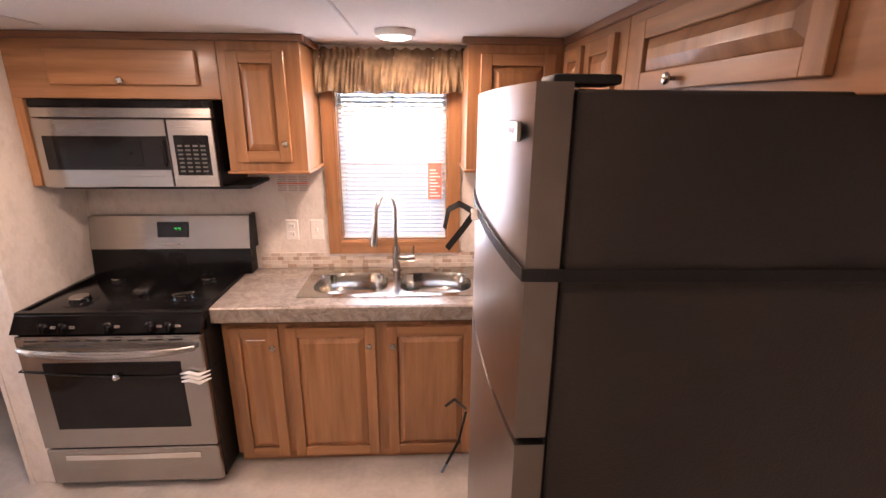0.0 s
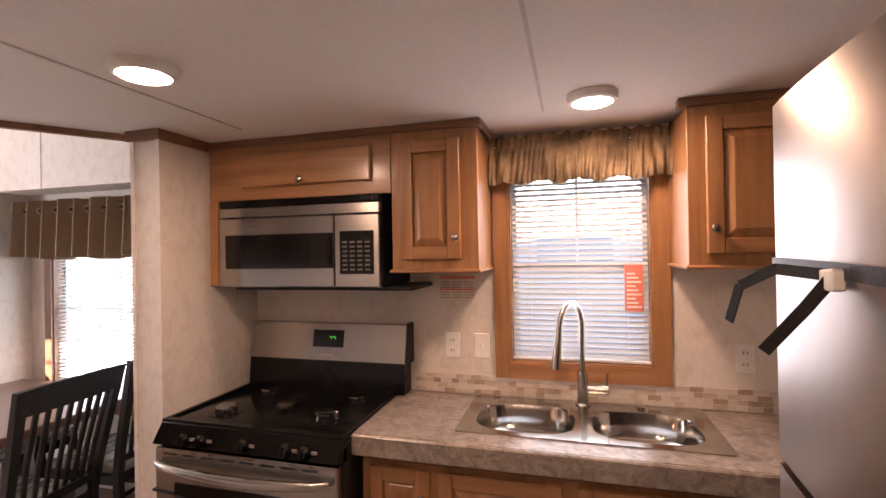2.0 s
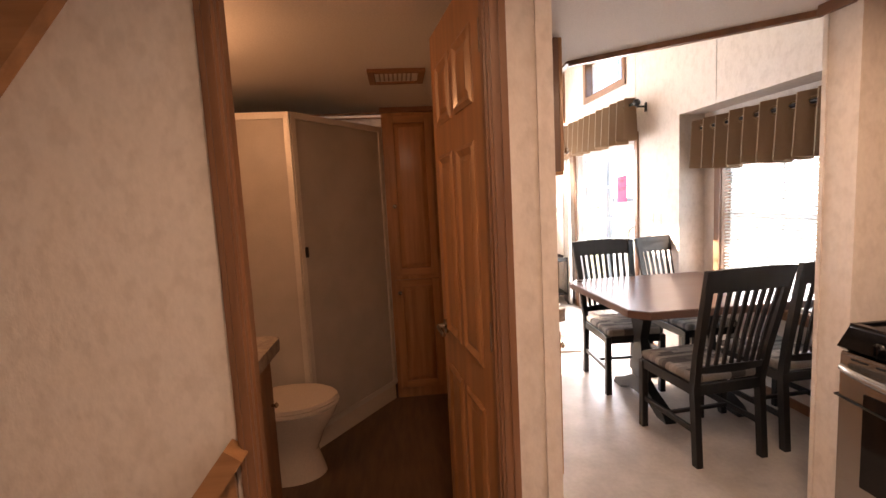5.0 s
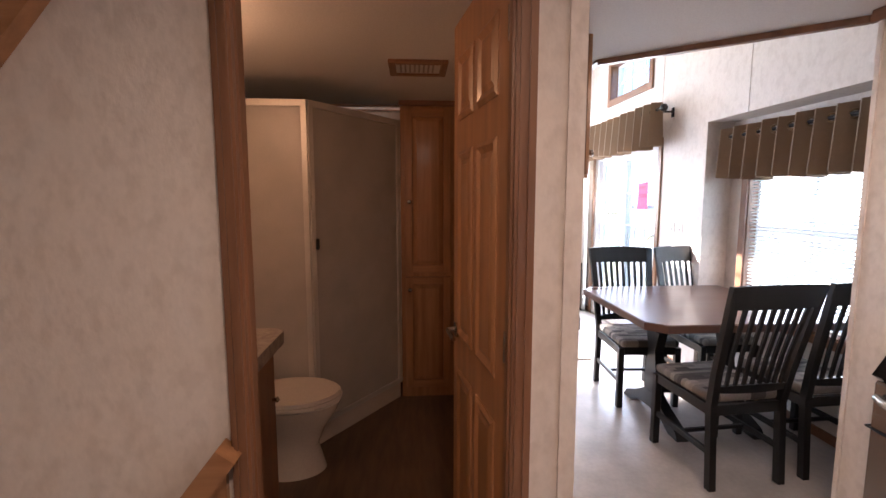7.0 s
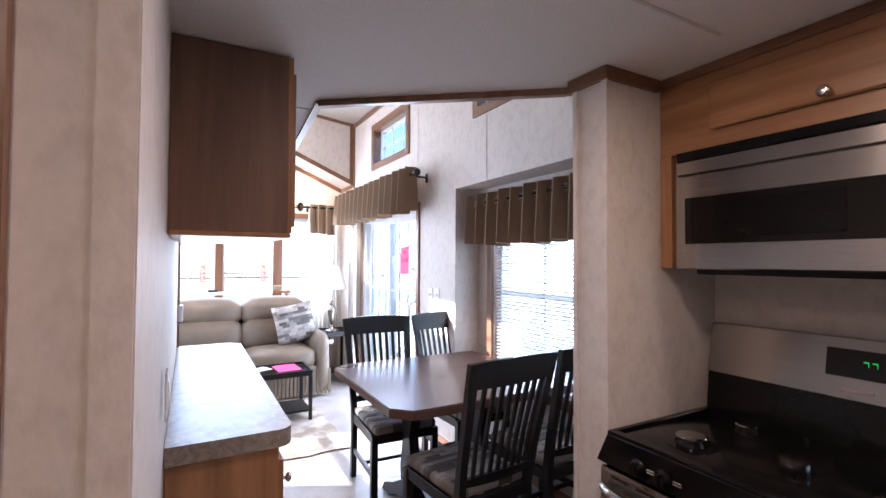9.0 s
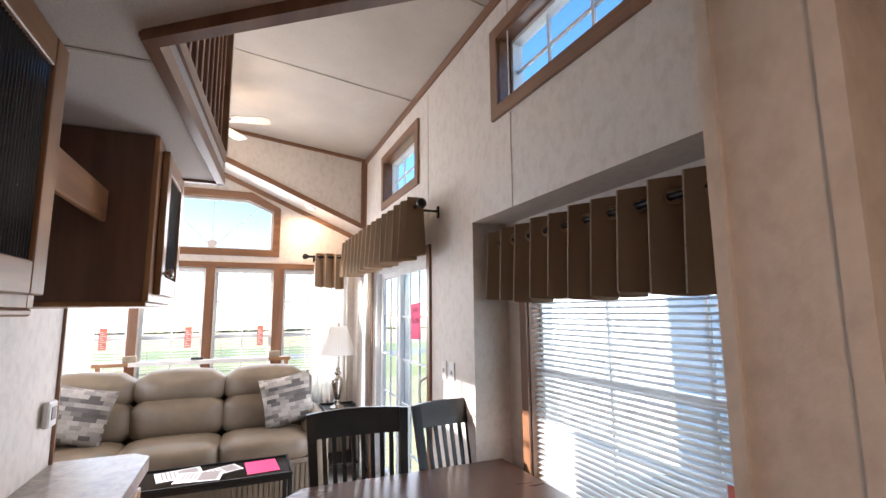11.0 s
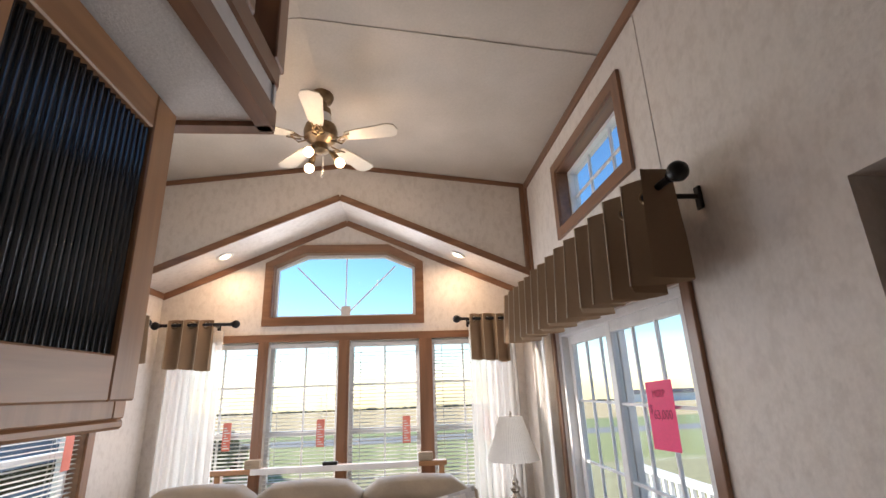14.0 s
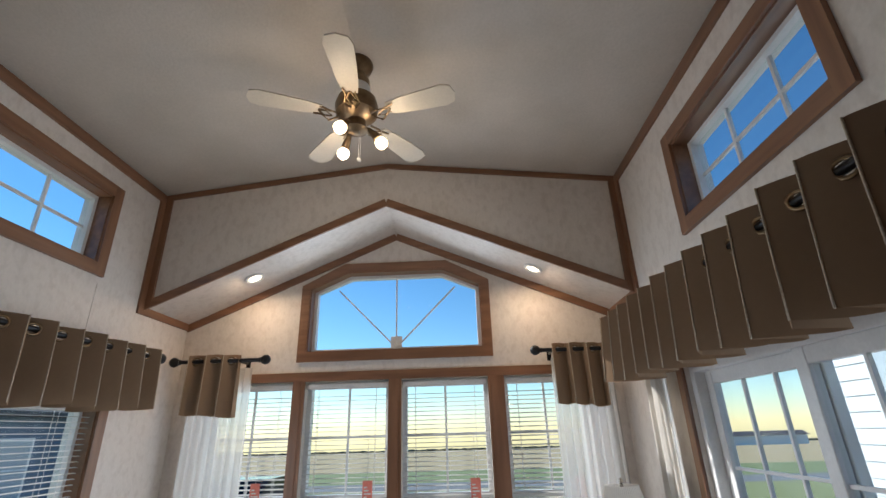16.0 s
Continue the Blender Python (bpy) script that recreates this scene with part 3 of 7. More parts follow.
wall("wall_south_kitchen", "y", SK - 0.12, SK, -3.22, 2.12, 0, 2.3, [], "cream mottled wallpapered wall of the kitchen")
wall("wall_east", "x", EX, EX + 0.12, SK, NY, 0, 3.45, [], "cream mottled wallpapered wall")
TZ0, TZ1 = 2.19, 2.755
wall("wall_west", "x", WX - 0.12, WX, SY, NY, 0, 3.45, [(a, b, 0.60, 2.0) for a, b in WEST] + [(3.36, 4.56, TZ0, TZ1)], "cream mottled wallpapered end wall with a row of windows")
solid("floor", [((-6.0, SK - 0.12, -0.15), (2.12, NY + 0.13, 0.0)), ((RX0 - 0.12, NY + 0.13, -0.15), (RX1 + 0.12, RY + 0.12, 0.0))], vinyl, "pale grey sheet vinyl floor")
# bathroom floor in a darker streaked brown than the rest
bath_floor_brown = surface("bath_floor_brown", (0.075, 0.045, 0.028), (0.13, 0.08, 0.05), scale=4, stretch=(1, 6, 1), rough=0.4, bump=0.03)
solid("floor_bath", [((-2.999, SK + 0.001, 0.0), (-0.486, 3.499, 0.004))], bath_floor_brown, "thin dark brown streaked sheet over the bathroom floor")
# corners over the transom window
for s in (-1, 1):
    bm = bmesh.new()
    e, k = RIDGE - 0.01 + s * 0.60, RIDGE - 0.01 + s * 0.34
    prism(bm, [(e, TZ1 + 0.001), (k, TZ1 + 0.001), (e, TZ1 - 0.12)], "x", WX - 0.119, WX - 0.001)
    finish("wall_west_corner", bm, wallpaper, None, kind="structure")

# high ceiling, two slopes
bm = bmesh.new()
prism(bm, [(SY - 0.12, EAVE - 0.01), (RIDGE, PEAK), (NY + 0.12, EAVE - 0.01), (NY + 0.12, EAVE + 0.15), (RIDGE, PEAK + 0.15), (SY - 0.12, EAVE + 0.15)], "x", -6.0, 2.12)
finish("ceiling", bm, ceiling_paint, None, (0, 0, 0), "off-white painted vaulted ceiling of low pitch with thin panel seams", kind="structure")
for x in (-3.86, -2.64, -1.42):
    for a, b in (((x, SY, EAVE), (x, RIDGE, PEAK)), ((x, RIDGE, PEAK), (x, NY, EAVE))):
        moulded("trim", Vector(a) - Vector((0, 0, 0.002)), Vector(b) - Vector((0, 0, 0.001)), 0.005, 0.004, ceiling_paint)
for x in (-3.53, -2.44, -1.22):
    solid("trim", [((x - 0.004, NY - 0.003, RZ if x > -2.9 else 1.95), (x + 0.004, NY, EAVE - 0.05))], wallpaper)
solid("trim", [((-5.0, SY, 1.95), (-4.992, SY + 0.003, 2.45))], wallpaper)

# low ceiling under the loft
FLOOR_POLY = [(2.12, SK - 0.12), (2.12, NY), (-0.99, NY), (-0.99, 4.86), (-1.06, 4.86), (-1.655, 4.09), (-2.81, 4.177), (-2.81, SY), (-3.1, SY), (-3.1, SK - 0.12)]
bm = bmesh.new()
prism(bm, FLOOR_POLY, "z", LOW, 2.24)
finish("ceiling_low", bm, popcorn, None, (0, 0, 0), "white textured low ceiling under the loft", kind="structure")
for a, b in (((-1.0, 4.872), (-1.075, 4.872)), ((-1.07, 4.87), (-1.665, 4.10)), ((-1.66, 4.10), (-2.825, 4.187)), ((-2.82, 4.197), (-2.82, SY))):
    off = 0.0
    low, hgt = (2.094, 0.028) if a[0] > -1.5 else (2.117, 0.046)
    moulded("trim_edge", (*a, low), (*b, low), 0.03, hgt, trim_x)
    moulded("fascia", (*a, 2.168), (*b, 2.168), 0.012, 0.056, wallpaper)
    moulded("trim_edge", (*a, 2.218), (*b, 2.218), 0.03, 0.045, trim_x)
solid("trim", [((0.664, SK, LOW - 0.003), (0.674, 5.1, LOW + 0.001)), ((-0.556, SK, LOW - 0.003), (-0.546, 4.95, LOW + 0.001)), ((-1.79, 3.6, LOW - 0.003), (-1.78, 4.1, LOW + 0.001))], white_seam)

# loft railing
loft = thing("loft_railing", (-2.2, 4.18, 2.24), "brown stained wooden loft railing with square balusters above the fascia", "railing")
box("newel", (-2.845, 4.145, 2.24), (-2.785, 4.205, 3.05), trim_z, loft)
RAIL_A, RAIL_B = (-2.785, 4.172), (-1.69, 4.090)
for nme, z, w, h in (("top_rail", 3.01, 0.045, 0.04), ("bottom_rail", 2.253, 0.03, 0.025)):
    bm = bmesh.new()
    beam(bm, (*RAIL_A, z), (*RAIL_B, z), w, h)
    part(nme, bm, trim_x, loft)
for i in range(11):
    f = (i + 1) / 11.5
    x, y = RAIL_A[0] + f * (RAIL_B[0] - RAIL_A[0]), RAIL_A[1] + f * (RAIL_B[1] - RAIL_A[1])
    box("baluster", (x - 0.019, y - 0.019, 2.265), (x + 0.019, y + 0.019, 2.99), trim_z, loft)

# gable bulkhead over the end windows
GX = -5.385
bm = bmesh.new()
prism(bm, [(SY, 2.41), (RIDGE - 0.005, 3.045), (NY, 2.41), (NY, EAVE), (RIDGE, PEAK - 0.002), (SY, EAVE)], "x", WX, GX)
finish("ceiling_bulkhead", bm, wallpaper, None, (0, 0, 0), "cream gabled bulkhead over the end windows", kind="structure")
for x, up, w in ((GX + 0.007, 0.010, 0.014), (WX + 0.007, -0.026, 0.014)):
    for y in (SY, NY):
        moulded("trim_gable", (x, y, 2.41 + up), (x, RIDGE - 0.005, 3.045 + up), w, 0.05, trim_y)
for y, s in ((SY, 1), (NY, -1)):
    solid("trim_corner", [((GX, y + s * 0.0, 2.42), (GX + 0.016, y + s * 0.05, EAVE - 0.02))] if s > 0 else [((GX, y - 0.05, 2.42), (GX + 0.016, y, EAVE - 0.02))], trim_z)
    a = (SY, SY + 0.014) if s > 0 else (NY - 0.014, NY)
    solid("trim_corner", [((GX + 0.016, a[0], 2.42), (GX + 0.06, a[1], EAVE - 0.06))], trim_z)
    solid("trim_crown", [((GX, a[0], EAVE - 0.06), (-1.0, a[1], EAVE - 0.004))], trim_x)
    solid("trim_crown", [((WX, a[0], 2.37), (GX + 0.06, a[1], 2.42))], trim_x)
    moulded("trim_crown", (GX + 0.008, y, EAVE - 0.018), (GX + 0.008, RIDGE, PEAK - 0.022), 0.014, 0.034, trim_y)

# bathroom shell
wall("wall_bath_east", "x", -0.485, -0.45, SK, 3.592, 0, LOW, [(2.834, 3.43, 0, 2.04), (SK, 2.805, 0.0, LOW)], "cream mottled wall round the bathroom door")
bm = bmesh.new()
prism(bm, [(SK, 0), (2.805, 0), (2.805, LOW), (2.655, LOW), (SK, 1.22)], "x", -0.484, -0.451)
finish("wall_stair", bm, wallpaper, None, (0, 0, 0), "cream mottled wall beside the loft stair", kind="structure")
wall("wall_bath_north", "y", 3.50, 3.592, -3.10, -0.485, 0, LOW, [], "cream mottled wall behind the buffet")
wall("wall_bath_west", "x", -3.10, -3.00, SK, 3.50, 0, 2.135, [], "cream mottled bathroom wall")
solid("trim_wall_end", [((-3.115, 3.5, 0), (-3.10, 3.605, 2.1))], trim_z, "dark oak strip on the wall's end")
solid("pillar", [((-1.0, 4.84, 0), (-0.86, NY, LOW))], wallpaper, "cream wallpapered partition beside the range", bevel=0.008)
solid("trim", [((-0.875, 4.832, 0.0), (-0.852, 4.84, 2.062)), ((-1.004, 4.834, 0.0), (-0.985, 4.84, 2.062))], wallpaper)
solid("trim_crown", [((-1.02, 4.824, 2.062), (-0.845, 4.84, LOW - 0.001)), ((-0.86, 4.84, 2.062), (-0.845, 5.095, LOW - 0.001))], trim_x, "dark oak crown trim")
# trims on the bathroom front
BX = -0.45
solid("trim_casing", [((BX, 2.792, 0), (BX + 0.018, 2.834, LOW - 0.001)), ((BX, 3.43, 0), (BX + 0.018, 3.477, LOW - 0.001)), ((BX, 2.834, 2.04), (BX + 0.018, 3.43, 2.095))], trim_z, "oak door casing")
solid("trim_casing", [((-0.485, 2.834, 0), (BX, 2.84, 2.04)), ((-0.485, 3.424, 0), (BX, 3.43, 2.04))], trim_z)
solid("trim_casing", [((BX + 0.018, 2.799, 0), (BX + 0.023, 2.807, 2.09)), ((BX + 0.018, 2.821, 0), (BX + 0.023, 2.827, 2.09)), ((BX + 0.018, 3.438, 0), (BX + 0.023, 3.444, 2.09)), ((BX + 0.018, 3.459, 0), (BX + 0.023, 3.468, 2.09))], trim_z)
solid("trim", [((BX, 3.55, 0), (BX + 0.007, 3.59, LOW - 0.001))], wallpaper)
moulded("trim_stair", (-0.435, SK, 1.20), (-0.435, 2.625, 2.09), 0.05, 0.075, oak_y)
bm = bmesh.new()
prism(bm, [(2.13, 0), (2.775, 0), (2.775, 0.84)], "x", -0.45, -0.435)
finish("panel_stair", bm, oak_z, None, (0, 0, 0), "oak panel under the lower stair trim", kind="structure")
moulded("trim_stair", (-0.415, 2.11, 0.0), (-0.415, 2.795, 0.89), 0.06, 0.05, oak_y)

# loft stair behind the wall
stair = thing("loft_stair", (-0.6, 2.3, 0), "steep narrow stair to the loft with dark speckled carpet", "stairs")
solid("wall_stair_inner", [((-0.76, SK, 0), (-0.74, 2.62, LOW)), ((-0.739, 2.60, 0), (-0.486, 2.62, LOW))], wallpaper)
for i in range(5):
    y0 = SK + i * 0.14
    box("step", (-0.735, y0, 0.9 + i * 0.2), (-0.49, min(y0 + 0.30, 2.595), 1.1 + i * 0.2 + 0.0), carpet, stair, 0.012, seg=2)
for y in (2.02, 2.25, 2.48):
    box("baluster", (-0.455, y - 0.02, 1.24 + (y - SK) * 1.16), (-0.42, y + 0.02, LOW), oak_z, stair)
box("support", (-0.735, SK, 0), (-0.49, 2.0, 0.9), carpet, stair)

solid("baseboard", [((-5.3, NY - 0.012, 0), (-5.05, NY, 0.06)), ((-3.45, NY - 0.012, 0), (RX0, NY, 0.06)), ((RX0, RY - 0.012, 0), (RX1, RY, 0.06)), ((WX, SY + 0.012, 0), (WX + 0.012, NY - 0.012, 0.06)), ((WX, SY, 0), (-3.12, SY + 0.012, 0.06))], trim_x, "brown baseboard")

# ---------------------------------------------------------------- windows
window("window", "y", NY, NY + 0.12, *HW1, (3, 2), label="small high sliding window with oak casing and white grid")
window("window", "y", NY, NY + 0.12, *HW2, (3, 2), label="small high sliding window with oak casing and white grid")
window("window", "y", SY, SY - 0.12, *HWL, (3, 2), toward=1, label="small high sliding window with oak casing and white grid")
window("window", "y", SY, SY - 0.12, *LW, (2, 2), meet=1.3, toward=1, label="white vinyl window with oak casing")
window("window", "y", NY, NY + 0.12, *KW, (2, 2), meet=1.5, trim=0.068, casing=(oak_x, oak_z), label="white vinyl sash window with oak casing over the sink")
window("window", "y", RY, RY + 0.12, *RW, (3, 2), meet=1.22, trim=0.06, label="white vinyl dining window with oak casing")
for a, b in WEST:
    window("window", "x", WX, WX - 0.12, a, b, 0.60, 2.0, (2, 4), meet=1.30, toward=1, trim=0, label="tall white vinyl end window with a grid")
edges = [WEST[0][0] - 0.06] + [e for a, b in WEST for e in (a, b)] + [WEST[-1][1] + 0.06]
for i in range(0, 10, 2):
    solid("trim_mullion", [((WX, edges[i], 0.54), (WX + 0.018, edges[i + 1], 2.0))], trim_z, "oak mullion casing")
    solid("trim_mullion", [((WX + 0.018, edges[i] + 0.02, 0.54), (WX + 0.024, edges[i + 1] - 0.02, 2.0))], trim_z)
solid("trim_head", [((WX, edges[0], 2.0), (WX + 0.02, edges[-1], 2.058)), ((WX, edges[0], 0.54), (WX + 0.03, edges[-1], 0.60))], trim_y, "oak window head and sill")

# transom
tr = tagged(new("window"), "five-sided transom window with sunburst grid and oak casing", "window", "", "structure")
BASES[tr.name] = Vector((0, 0, 0))
YC = RIDGE - 0.01
def octo(e, zt):
    return [(YC - 0.60 + e, TZ0 + e), (YC + 0.60 - e, TZ0 + e), (YC + 0.60 - e, TZ1 - 0.12 - e * 0.4), (YC + 0.34 - e * 0.4, TZ1 - e), (YC - 0.34 + e * 0.4, TZ1 - e), (YC - 0.60 + e, TZ1 - 0.12 - e * 0.4)]
def ring(bm, o, i, x0, x1):
    vs = [[bm.verts.new((x, *p)) for p in poly] for x in (x0, x1) for poly in (o, i)]
    n = len(o)
    for k in range(n):
        m = (k + 1) % n
        bm.faces.new((vs[0][k], vs[0][m], vs[1][m], vs[1][k]))
        bm.faces.new((vs[2][k], vs[2][m], vs[3][m], vs[3][k]))
        bm.faces.new((vs[0][k], vs[0][m], vs[2][m], vs[2][k]))
        bm.faces.new((vs[1][k], vs[1][m], vs[3][m], vs[3][k]))
bm = bmesh.new(); ring(bm, octo(-0.062, 0), octo(0.0, 0), WX, WX + 0.018); part("casing", bm, trim_y, tr, "oak casing")
bm = bmesh.new(); ring(bm, octo(-0.001, 0), octo(0.008, 0), WX - 0.07, WX + 0.01); part("window_sill", bm, trim_y, tr, "oak lining")
bm = bmesh.new(); ring(bm, octo(0.0, 0), octo(0.03, 0), WX - 0.12, WX - 0.07); part("window_frame", bm, vinyl_frame, tr)
bm = bmesh.new(); prism(bm, octo(0.02, 0), "x", WX - 0.098, WX - 0.094)
p = part("pane", bm, window_glass, tr); p.visible_shadow = False
bm = bmesh.new()
for dy, z in ((0.0, TZ1 - 0.03), (-0.42, TZ1 - 0.11), (0.42, TZ1 - 0.11)):
    beam(bm, (WX - 0.09, YC, TZ0 + 0.03), (WX - 0.09, YC + dy, z), 0.010, 0.010, up=(1, 0, 0))
part("muntin", bm, vinyl_frame, tr)
box("sticker", (WX - 0.093, YC - 0.04, TZ0 + 0.03), (WX - 0.0915, YC + 0.04, TZ0 + 0.11), white_paper, tr, 0)

# patio door
pd = tagged(new("door_patio"), "white sliding glass patio door with a grid and oak casing", "door", "", "structure")
BASES[pd.name] = Vector((0, 0, 0))
box("casing", (PD[0] - 0.055, NY - 0.018, 0), (PD[0], NY, PD[3] + 0.055), trim_z, pd)
box("casing", (PD[1], NY - 0.018, 0), (PD[1] + 0.055, NY, PD[3] + 0.055), trim_z, pd)
box("casing", (PD[0], NY - 0.018, PD[3]), (PD[1], NY, PD[3] + 0.055), trim_x, pd)
bm = bmesh.new()
for a, b, z0, z1 in ((PD[0], PD[0] + 0.04, 0.03, PD[3]), (PD[1] - 0.04, PD[1], 0.03, PD[3]), (PD[0] + 0.04, PD[1] - 0.04, PD[3] - 0.04, PD[3]), (PD[0] + 0.04, PD[1] - 0.04, 0.03, 0.07)):
    grid_box(bm, (a, NY + 0.02, z0), (b, NY + 0.11, z1), 0.003, 1)
part("window_frame", bm, vinyl_frame, pd)
mid = (PD[0] + PD[1]) / 2
for a, b, y in ((PD[0] + 0.04, mid + 0.03, NY + 0.085), (mid - 0.03, PD[1] - 0.04, NY + 0.045)):
    bm = bmesh.new()
    for p0, p1, z0, z1 in ((a, a + 0.055, 0.07, PD[3] - 0.04), (b - 0.055, b, 0.07, PD[3] - 0.04), (a + 0.055, b - 0.055, 0.07, 0.14), (a + 0.055, b - 0.055, PD[3] - 0.095, PD[3] - 0.04)):
        grid_box(bm, (p0, y - 0.018, z0), (p1, y + 0.018, z1), 0.003, 1)
    sash = part("sash", bm, vinyl_frame, pd)
    bm = bmesh.new()
    grid_box(bm, (a + 0.055, y - 0.003, 0.14), (b - 0.055, y + 0.003, PD[3] - 0.095))
    g = part("pane", bm, window_glass, sash); g.visible_shadow = False
    bm = bmesh.new()
    for i in (1, 2):
        u = a + 0.055 + (b - a - 0.11) * i / 3
        grid_box(bm, (u - 0.006, y - 0.007, 0.14), (u + 0.006, y + 0.007, PD[3] - 0.095))
    for i in range(1, 5):
        z = 0.14 + (PD[3] - 0.235) * i / 5
        grid_box(bm, (a + 0.055, y - 0.0065, z - 0.006), (b - 0.055, y + 0.0065, z + 0.006))
    part("muntin", bm, vinyl_frame, sash)
bm = bmesh.new()
tube(bm, [(PD[1] - 0.07, NY + 0.02, 0.90), (PD[1] - 0.075, NY - 0.03, 0.93), (PD[1] - 0.085, NY - 0.04, 1.0), (PD[1] - 0.075, NY - 0.03, 1.07), (PD[1] - 0.07, NY + 0.02, 1.10)], 0.009)
part("door_handle", bm, white_paint, pd, "white curved pull handle", smooth=True)
notice = thing("notice", (-3.85, NY + 0.02, 1.2), "bright pink paper price notice taped inside the patio door", "paper sign", "", "")
bm = bmesh.new()
prism(bm, [(-3.957, 1.590), (-3.960, 1.330), (-3.762, 1.337), (-3.757, 1.600)], "y", NY + 0.0235, NY + 0.0250)
part("sheet", bm, pink_paper, notice)


def lettering(body, size, place, rot, material, parent, name="lettering"):
    """Built-in font writing as a mesh."""
    cu = bpy.data.curves.new(name, "FONT")
    cu.body, cu.size, cu.extrude = body, size, 0.0004
    cu.align_x = cu.align_y = "CENTER"
    cu.resolution_u = 2
    tmp = bpy.data.objects.new(name, cu)
    scene.collection.objects.link(tmp)
    me = bpy.data.meshes.new_from_object(tmp.evaluated_get(bpy.context.evaluated_depsgraph_get()))
    bpy.data.objects.remove(tmp)
    me.materials.clear()
    me.materials.append(material)
    ob = new(name, me)
    ob.parent = parent
    ob.matrix_basis = Matrix.Translation(Vector(place) - root_base(parent)) @ Euler([radians(r) for r in rot]).to_matrix().to_4x4()
    return ob


red_pen = plain("dark_red_pen", (0.42, 0.01, 0.07), 0.7)
lettering("MSRP", 0.042, (-3.862, NY + 0.0228, 1.545), (90, -3, 0), red_pen, notice)
lettering("$", 0.045, (-3.935, NY + 0.0228, 1.485), (90, -3, 0), red_pen, notice)
lettering("63,000", 0.052, (-3.85, NY + 0.0228, 1.465), (90, -3, 0), red_pen, notice)

# ---------------------------------------------------------------- outdoors
bm = bmesh.new()   # the land falls away gently to the west
prism(bm, [(-3000, -105.1), (-22, -0.85), (3000, -0.85), (3000, -110), (-3000, -110)], "y", -3000, 3000)
finish("ground", bm, ground_cover, None, (0, 0, 0), "mown grass, a road and stubble fields to the horizon", kind="structure")

# ---------------------------------------------------------------- kitchen: the range
rg = thing("range", (-0.42, 5.10, 0), "stainless and black gas range with its oven door tied shut", "stove")
RXa, RXb, RF = -0.845, -0.037, 4.80
box("body", (RXa, RF + 0.02, 0.03), (RXb, 5.40, 0.885), black_matt, rg, 0.004, "black side panels")
bm = bmesh.new()
prism(bm, [(RF - 0.025, 0.845), (RF + 0.03, 0.925), (RF + 0.05, 0.925), (RF + 0.05, 0.83), (RF, 0.83)], "x", RXa, RXb)
part("control_panel", bm, black_gloss, rg, "black control strip")
bm = bmesh.new()
grid_box(bm, (RXa - 0.004, RF + 0.02, 0.885), (RXb + 0.004, 5.36, 0.918), 0.008)
part("cooktop", bm, black_gloss, rg, "glossy black cooktop", smooth=True)
for lo, hi in (((RXa, RF + 0.02, 0.916), (RXb, RF + 0.045, 0.926)), ((RXa, RF + 0.045, 0.916), (RXa + 0.02, 5.36, 0.926)), ((RXb - 0.02, RF + 0.045, 0.916), (RXb, 5.36, 0.926))):
    box("cooktop_rim", lo, hi, black_gloss, rg, 0.003)
bm = bmesh.new()
prism(bm, [(5.40, 0.918), (5.335, 0.918), (5.35, 1.06), (5.385, 1.075), (5.43, 1.075), (5.43, 0.918)], "x", RXa + 0.01, RXb + 0.045)
part("backguard", bm, black_gloss, rg, "black lower backguard")
bm = bmesh.new()
prism(bm, [(5.342, 1.062), (5.378, 1.235), (5.43, 1.235), (5.43, 1.062)], "x", RXa + 0.01, RXb + 0.045)
part("backguard", bm, steel, rg, "brushed steel upper backguard")
bm = bmesh.new()
prism(bm, [(5.341, 1.065), (5.379, 1.245), (5.435, 1.245), (5.435, 1.055)], "x", RXb + 0.045, RXb + 0.06)
part("end_cap", bm, black_matt, rg)
bm = bmesh.new()
prism(bm, [(5.3485, 1.125), (5.364, 1.205), (5.372, 1.205), (5.356, 1.125)], "x", -0.475, -0.315)
clk = part("clock", bm, dark_glass, rg, "dark clock display")
bm = bmesh.new()
for i, w in ((0, 0.012), (1, 0.012)):
    grid_box(bm, (-0.385 + i * 0.02, 5.3555, 1.172), (-0.385 + i * 0.02 + w, 5.3565, 1.176))
    grid_box(bm, (-0.375 + i * 0.02, 5.3555, 1.160), (-0.373 + i * 0.02, 5.3565, 1.172))
part("digits", bm, green_glow, clk, "green digits")
box("mark", (-0.44, 5.3435, 1.085), (-0.36, 5.3495, 1.092), grey_ink, rg, 0)
for i, (x, y, r) in enumerate(((-0.66, 4.97, 0.042), (-0.63, 5.22, 0.036), (-0.20, 5.00, 0.048), (-0.17, 5.21, 0.036))):
    bm = bmesh.new()
    lathe(bm, (x, y, 0.918), [(r * 1.7, 0), (r * 1.7, 0.002), (r * 1.1, 0.003), (r, 0.012), (r * 0.98, 0.016)], "z", 26)
    base_ring = part("burner", bm, black_gloss, rg, smooth=True)
    bm = bmesh.new()
    lathe(bm, (x, y, 0.934), [(r * 0.8, 0), (r * 1.0, 0.001), (r * 1.02, 0.008), (r * 0.9, 0.012), (0.001, 0.013)], "z", 26)
    part("cap", bm, sink_steel, base_ring, "grey metal burner cap", smooth=True)
bm = bmesh.new()
pts = [(math.cos(a) * 0.038, math.sin(a) * 0.038) for a in [2 * math.pi * k / 24 for k in range(24)]]
pts = [(x - 0.42, y + (0.06 if y > 0 else -0.06) + 5.10) for x, y in pts]
prism(bm, pts, "z", 0.918, 0.934)
ov = part("burner", bm, black_gloss, rg)
bm = bmesh.new()
